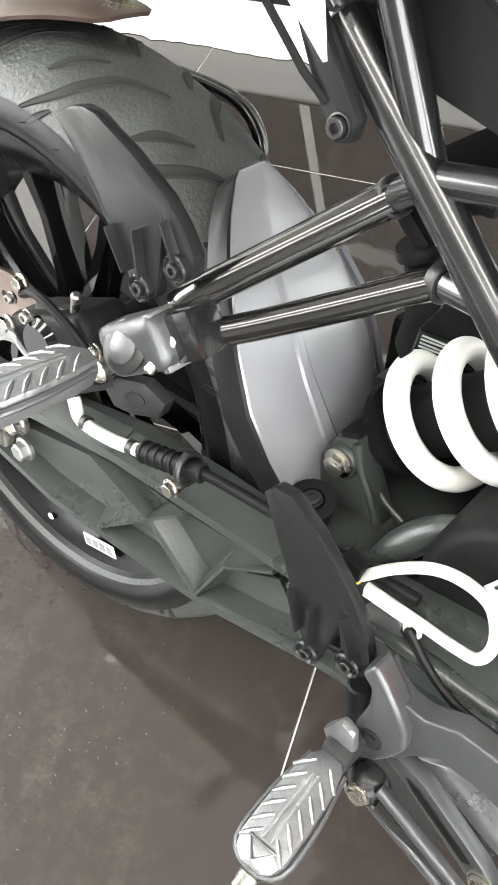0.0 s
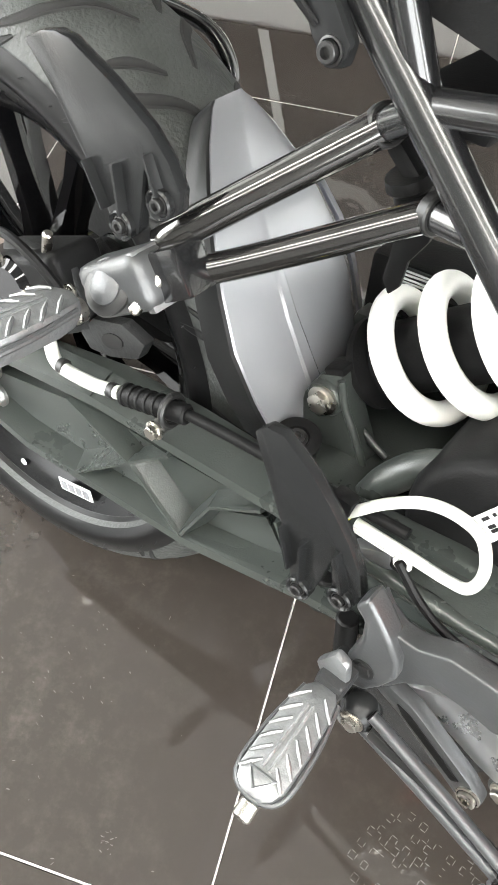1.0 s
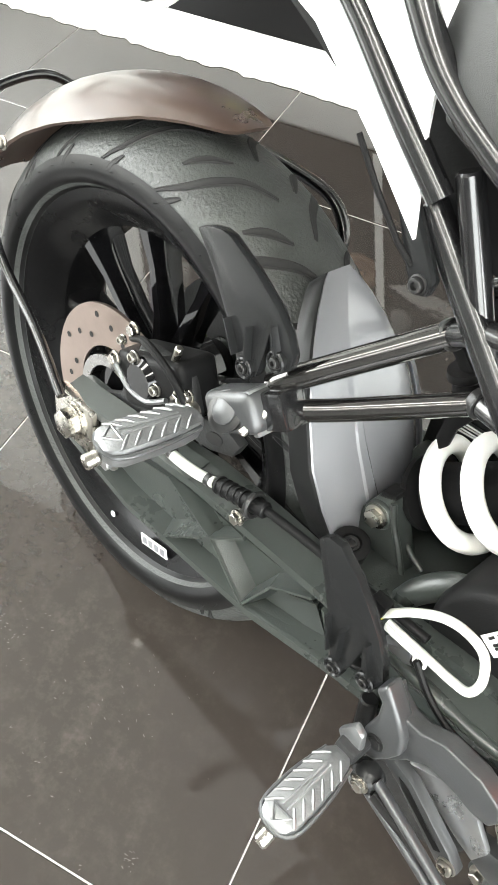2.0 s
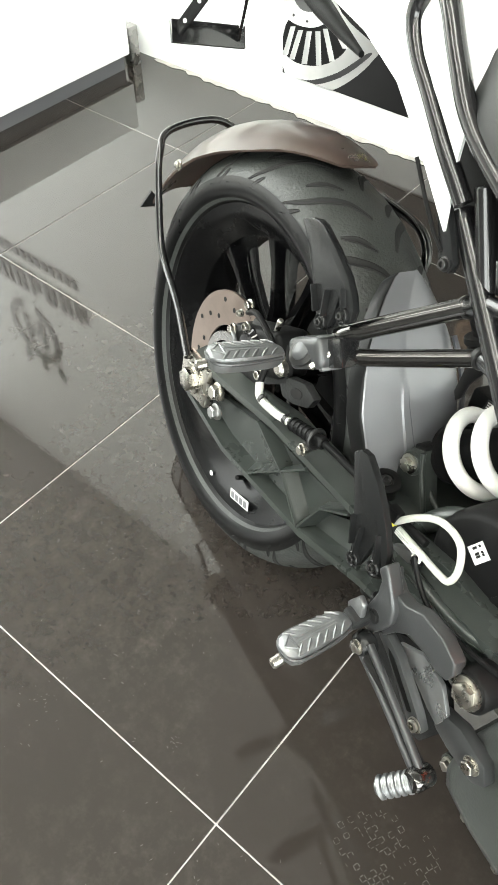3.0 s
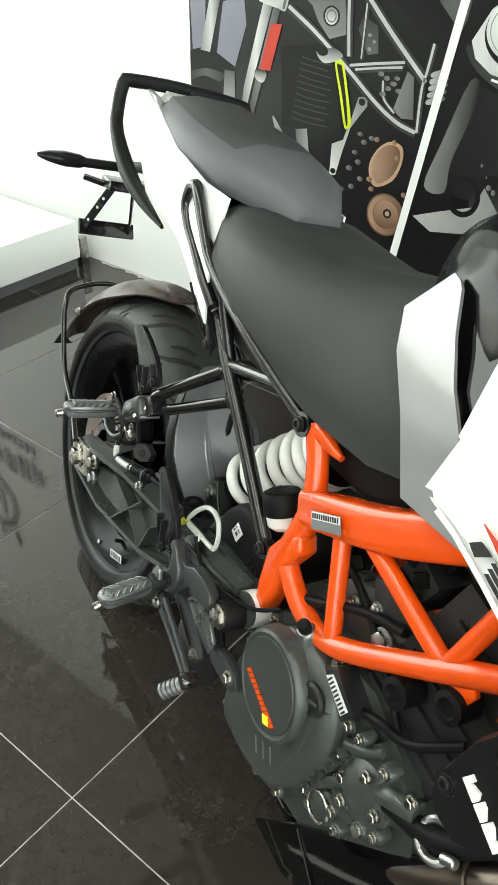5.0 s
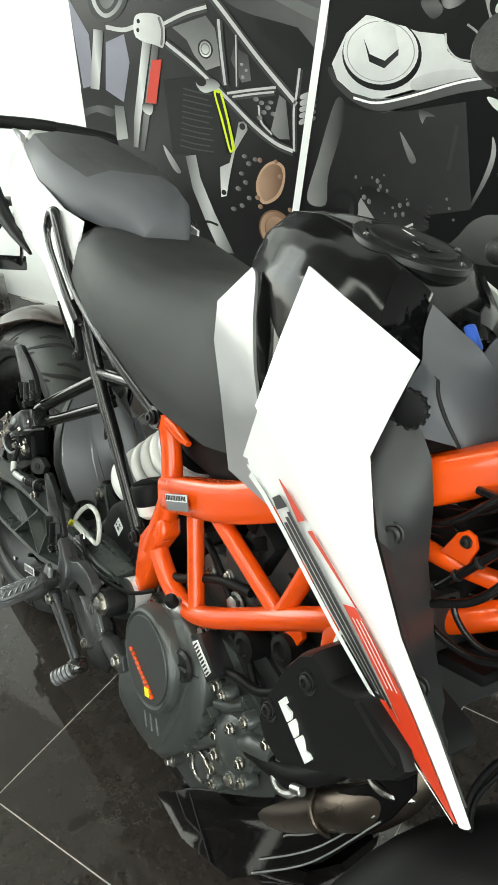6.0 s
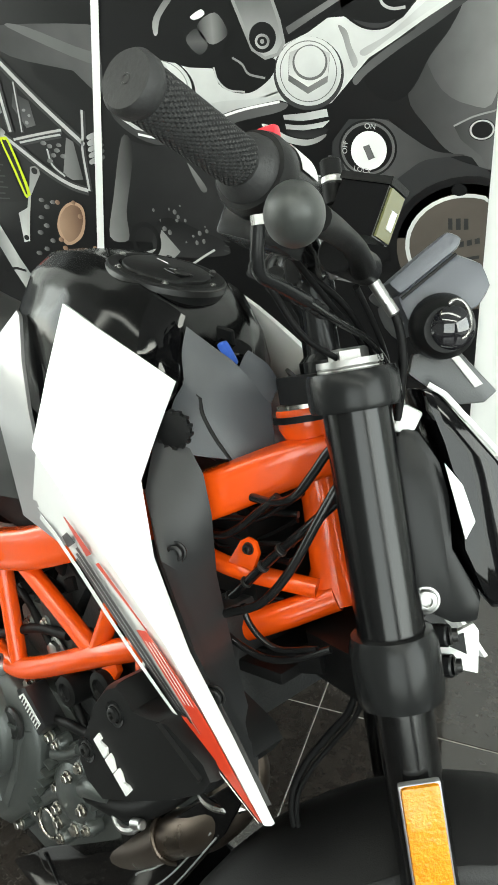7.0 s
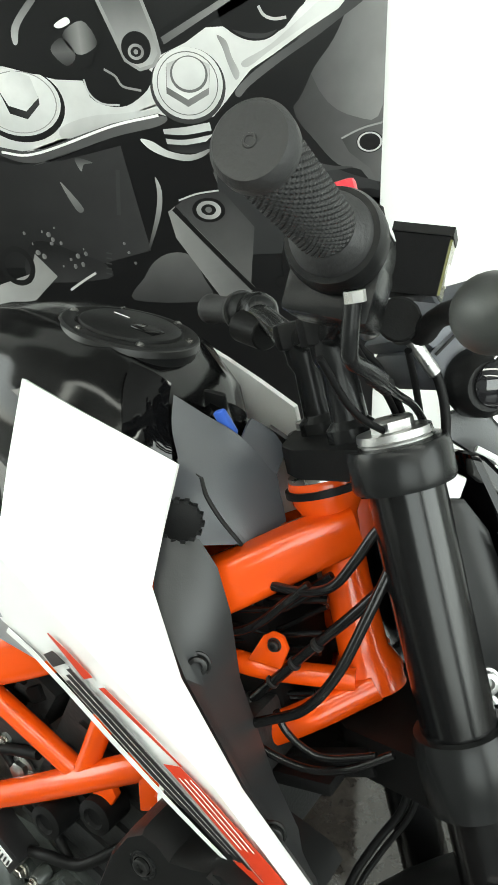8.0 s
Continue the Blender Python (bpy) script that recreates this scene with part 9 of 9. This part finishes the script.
print_disc('cap_outer', 'soot', 6, (0.7, 0.581), 0.191, 0.172, 0.9, 36)
print_disc('cap_band', 'umber', 5, (0.7, 0.581), 0.191, 0.172, 0, 36)
print_disc('cap_inner', 'silver', 7, (0.693, 0.587), 0.144, 0.126, 0.93, 36)
print_disc('cap_face', 'umber', 6, (0.693, 0.587), 0.134, 0.117, 0, 36)
print_disc('cap_screw', 'soot', 8, (0.671, 0.72), 0.018, 0.013, 0, 36)
print_disc('cap_screw', 'soot', 8, (0.512, 0.527), 0.02, 0.015, 0, 36)
print_poly('emblem_bar', 'dark', 8, [(0.649,0.654),(0.659,0.654),(0.661,0.627),(0.651,0.627)])
print_poly('emblem_bar', 'dark', 8, [(0.667,0.654),(0.678,0.655),(0.68,0.628),(0.669,0.627)])
print_poly('emblem_bar', 'dark', 8, [(0.686,0.655),(0.696,0.655),(0.698,0.629),(0.687,0.628)])
print_poly('emblem_bar', 'dark', 8, [(0.622,0.582),(0.634,0.586),(0.635,0.572),(0.623,0.568)])
print_poly('emblem_bar', 'dark', 8, [(0.641,0.587),(0.653,0.591),(0.654,0.577),(0.642,0.573)])
print_poly('emblem_bar', 'dark', 8, [(0.659,0.592),(0.671,0.596),(0.672,0.582),(0.66,0.578)])
print_poly('emblem_bar', 'dark', 8, [(0.678,0.597),(0.689,0.601),(0.69,0.587),(0.679,0.584)])
print_poly('emblem_bar', 'dark', 8, [(0.696,0.602),(0.707,0.606),(0.709,0.592),(0.697,0.589)])
print_poly('emblem_bar', 'dark', 8, [(0.714,0.607),(0.725,0.611),(0.727,0.597),(0.715,0.594)])
print_poly('emblem_bar', 'dark', 8, [(0.682,0.558),(0.728,0.568),(0.728,0.56),(0.682,0.55)])
print_form('wheel_rim', 'white>fog:x', 3, [(-1.118, 0.124), (-1.122, 0.389), (-1.066, 0.415), (-1.019, 0.411), (-0.933, 0.301), (-0.824, 0.247), (-0.829, 0.215), (-0.886, 0.15), (-0.969, 0.091), (-1.052, 0.088)])
print_form('wheel_well', 'soot', 3.4, [(-1.116, 0.166), (-1.1, 0.243), (-1.043, 0.242), (-0.967, 0.27), (-0.911, 0.246), (-0.922, 0.204), (-0.984, 0.159), (-1.064, 0.142)])
print_form('rim_line', 'dim', 3.4, [(-1.117, 0.1), (-1.032, 0.105), (-0.935, 0.153), (-0.849, 0.225), (-0.841, 0.219), (-0.923, 0.144), (-1.027, 0.092), (-1.112, 0.088)])
print_form('wheel_spoke', 'pale>silver:x', 3.8, [(-1.091, 0.23), (-1.075, 0.234), (-1.098, 0.154), (-1.117, 0.149)], False)
print_form('wheel_spoke', 'pale>silver:x', 3.8, [(-1.066, 0.227), (-1.05, 0.231), (-1.075, 0.149), (-1.094, 0.144)], False)
print_form('wheel_spoke', 'pale>silver:x', 3.8, [(-1.038, 0.231), (-1.022, 0.235), (-1.033, 0.148), (-1.052, 0.143)], False)
print_form('wheel_spoke', 'pale>silver:x', 3.8, [(-1.011, 0.238), (-0.995, 0.242), (-0.986, 0.158), (-1.003, 0.153)], False)
print_form('wheel_spoke', 'pale>silver:x', 3.8, [(-0.988, 0.25), (-0.973, 0.254), (-0.944, 0.18), (-0.961, 0.175)], False)
print_form('wheel_spoke', 'pale>silver:x', 3.8, [(-0.963, 0.266), (-0.948, 0.27), (-0.907, 0.222), (-0.923, 0.218)], False)
print_form('brake_disc', 'white>pale:z', 4.2, [(-1.121, 0.374), (-1.065, 0.398), (-1.009, 0.387), (-0.963, 0.343), (-0.965, 0.284), (-1.015, 0.246), (-1.083, 0.241), (-1.118, 0.27)])
print_form('disc_well', 'mid>dim:z', 4.6, [(-1.088, 0.37), (-1.047, 0.388), (-1.003, 0.369), (-0.988, 0.326), (-1.015, 0.286), (-1.062, 0.281), (-1.092, 0.319)])
print_form('wheel_hub', 'copper>soot:x', 5, [(-1.068, 0.36), (-1.038, 0.373), (-1.01, 0.353), (-1.007, 0.324), (-1.032, 0.306), (-1.061, 0.326)])
print_form('disc_hole', 'dim', 4.8, [(-0.984, 0.324), (-0.98, 0.33), (-0.975, 0.327), (-0.979, 0.321)], False)
print_form('disc_hole', 'dim', 4.8, [(-1.002, 0.281), (-0.998, 0.286), (-0.993, 0.283), (-0.997, 0.278)], False)
print_form('disc_hole', 'dim', 4.8, [(-1.043, 0.255), (-1.038, 0.26), (-1.033, 0.257), (-1.038, 0.251)], False)
print_form('disc_hole', 'dim', 4.8, [(-1.087, 0.259), (-1.082, 0.265), (-1.077, 0.262), (-1.082, 0.256)], False)
print_form('disc_hole', 'dim', 4.8, [(-1.113, 0.293), (-1.108, 0.299), (-1.103, 0.296), (-1.108, 0.29)], False)
print_form('disc_hole', 'dim', 4.8, [(-1.107, 0.339), (-1.103, 0.345), (-1.098, 0.342), (-1.102, 0.336)], False)
print_form('disc_hole', 'dim', 4.8, [(-1.075, 0.375), (-1.07, 0.38), (-1.065, 0.377), (-1.07, 0.372)], False)
print_form('disc_hole', 'dim', 4.8, [(-1.031, 0.385), (-1.027, 0.39), (-1.022, 0.387), (-1.026, 0.381)], False)
print_form('disc_hole', 'dim', 4.8, [(-0.996, 0.365), (-0.991, 0.37), (-0.987, 0.367), (-0.991, 0.362)], False)


def print_text(body, tone, layer, place, size, turn):
    """Lettering printed flat on the panel."""
    data = bpy.data.curves.new("lettering", "FONT")
    data.body, data.size, data.align_x, data.align_y = body, size, "CENTER", "CENTER"
    tmp = new("lettering", data)
    me = bpy.data.meshes.new_from_object(tmp)
    bpy.data.objects.remove(tmp)
    me.materials.clear()
    me.materials.append(M[ink(tone)])
    me.transform(Matrix.Translation((place[0], WALL - 0.0062 - 0.0004 * layer, place[1])) @ Matrix.Rotation(radians(90), 4, "X") @ Matrix.Rotation(radians(turn), 4, "Z"))
    new("lettering", me).parent = poster


for body, a, turn in (("ON", 84, -6), ("OFF", 176, 86), ("LOCK", 258, -12)):
    print_text(body, "pale", 9, (0.453 + 0.054 * math.cos(radians(a)), 0.811 + 0.050 * math.sin(radians(a))), 0.017, turn)

# small skirting crumbs of mortar where the white wall meets the floor
bm = bmesh.new()
rr = random.Random(3)
edge = [(-1.62 + 0.022 * k, rr.uniform(0.010, 0.026)) for k in range(145)]
for (xa, da), (xb, db) in zip(edge, edge[1:]):
    bm.faces.new([bm.verts.new((x, y, 0.0012)) for x, y in ((xa, WALL - da), (xb, WALL - db), (xb, WALL), (xa, WALL))])
for k in range(60):
    x = rr.uniform(-1.6, 1.4)
    bmesh.ops.create_icosphere(bm, subdivisions=1, radius=rr.uniform(0.0015, 0.004), matrix=Matrix.Translation((x, WALL - rr.uniform(0.0, 0.012), 0.001)) @ Matrix.Diagonal((2.2, 1, 0.5, 1)))
tagged(part("mortar_crumbs", bm, "grout", None), "rough pale mortar crumbs along the wall's foot", "mortar crumbs", kind="stuff")

# dusty shoe prints and scuffs on the polished floor
def dust_marks(name, label, strokes):
    bm = bmesh.new()
    for x, y, a, length, width in strokes:
        u, v = Vector((math.cos(a), math.sin(a), 0)), Vector((-math.sin(a), math.cos(a), 0))
        c = Vector((x, y, 0.0006))
        bm.faces.new([bm.verts.new(c + u * (length * i) + v * (width * j)) for i, j in ((-0.5, -0.3), (-0.2, -0.5), (0.3, -0.4), (0.5, 0.1), (0.1, 0.5), (-0.4, 0.35))])
    return tagged(part(name, bm, "dust", None, smooth=0), label, "dust", kind="stuff")


rr = random.Random(12)
strokes = []
for cx, cy, rx, ry, turn in ((0.190, 0.116, 0.070, 0.046, 0.35), (0.360, 0.016, 0.045, 0.040, 0.9)):
    for i in range(-6, 7):
        for j in range(-4, 5):
            u, v = i / 6.5, j / 4.5
            if u * u + v * v < 1 and rr.random() < 0.62:
                x, y = u * rx, v * ry
                px0, py0 = cx + x * math.cos(turn) - y * math.sin(turn), cy + x * math.sin(turn) + y * math.cos(turn)
                for e in (0.0, math.pi / 2, math.pi, 1.5 * math.pi):
                    if rr.random() < 0.72:
                        strokes.append((px0 + rr.uniform(-0.0006, 0.0006) + 0.0036 * math.cos(turn + e + 2.4), py0 + 0.0036 * math.sin(turn + e + 2.4), turn + e + 0.83, rr.uniform(0.004, 0.0072), rr.uniform(0.0006, 0.0012)))
dust_marks("shoe_prints", "pale dusty shoe prints on black floor tiles", strokes)
strokes = []
for cx, cy, spread, n in ((-0.118, 0.043, 0.012, 14), (-0.309, -0.054, 0.05, 26), (-0.404, 0.198, 0.05, 40), (-0.575, 0.199, 0.05, 36), (-0.28, 0.05, 0.10, 30), (-0.05, -0.05, 0.10, 26), (-0.55, -0.02, 0.12, 30), (0.10, -0.06, 0.10, 24), (-0.22, 0.20, 0.09, 40)):
    lean = rr.uniform(0, 3.1)
    for k in range(n):
        strokes.append((rr.gauss(cx, spread * 0.5), rr.gauss(cy, spread * 0.5), lean + rr.gauss(0, 0.5), rr.uniform(0.001, 0.005), rr.uniform(0.0005, 0.0013)))
dust_marks("floor_scuffs", "fine pale scuffs and crumbs on black floor tiles", strokes)

# sign on the white wall over the plinth: emblem and lettering as plain shapes
bm = bmesh.new()
n = 40
for k in range(n):
    if k in (28, 29, 30, 31):
        continue
    q = [Vector((r * math.cos(a), y, 1.80 + 1.05 * r * math.sin(a))) for a in (2 * math.pi * k / n, 2 * math.pi * (k + 1) / n) for r in (0.155, 0.200) for y in (-0.008, -0.002)]
    vs = [bm.verts.new(v) for v in q]
    for f4 in ((0, 2, 6, 4), (1, 5, 7, 3), (0, 4, 5, 1), (2, 3, 7, 6)):
        bm.faces.new([vs[m] for m in f4])
part("emblem_ring", bm, "black_decal", sign)
for x in (-0.062, 0.062):
    part("emblem_bar", box((0.040, 0.006, 0.20), Matrix.Translation((x, -0.005, 1.80)), 0), "black_decal", sign)
part("emblem_bar", box((0.09, 0.006, 0.040), Matrix.Translation((0, -0.005, 1.80)), 0), "black_decal", sign)
for x in (-0.12, 0.0, 0.12):
    part("emblem_bar", box((0.035, 0.006, 0.11), Matrix.Translation((x * 1.2, -0.005, 2.045)) @ Matrix.Rotation(x * 2.0, 4, "Y"), 0), "black_decal", sign)
rl = random.Random(8)
for k in range(9):
    x = -0.46 + 0.116 * k
    part("lettering_bar", box((0.034, 0.006, 0.15), Matrix.Translation((x - 0.026, -0.005, 1.42)), 0.0), "black_decal", sign)
    part("lettering_bar", box((0.030, 0.006, rl.choice((0.15, 0.10, 0.07))), Matrix.Translation((x + 0.026, -0.005, 1.42)), 0.0), "black_decal", sign)
    part("lettering_bar", box((0.050, 0.006, 0.026), Matrix.Translation((x, -0.005, 1.42 + rl.choice((-0.062, 0.0, 0.062)))), 0.0), "black_decal", sign)
for k in range(16):
    part("lettering_bar", box((0.034, 0.006, 0.055), Matrix.Translation((-0.35 + 0.054 * k, -0.005, 1.25)), 0.0), "black_decal", sign)

# ---- floor tiles: 0.6 m polished squares with thin pale joints ----
def tile_mesh(w, d):
    bm = box((w, d, 0.010), Matrix.Translation((0, 0, -0.005)), 0.0008, 1)
    me = bpy.data.meshes.new("tile")
    bm.to_mesh(me)
    bm.free()
    me.materials.append(M["tile"])
    return me


TILE, GAP = 0.6, 0.0022
full = tile_mesh(TILE - GAP, TILE - GAP)
cut = tile_mesh(TILE - GAP, WALL - 1.2 - GAP)
i0, i1 = int(X0 / TILE), int(X1 / TILE)
for i in range(i0, i1):
    for j in range(-6, 3):
        last = j == 2
        ob = new("tile", cut if last else full)
        ob.parent = floor
        ob.location = (i * TILE + TILE / 2, 1.2 + (WALL - 1.2) / 2 if last else j * TILE + TILE / 2, 0.0)
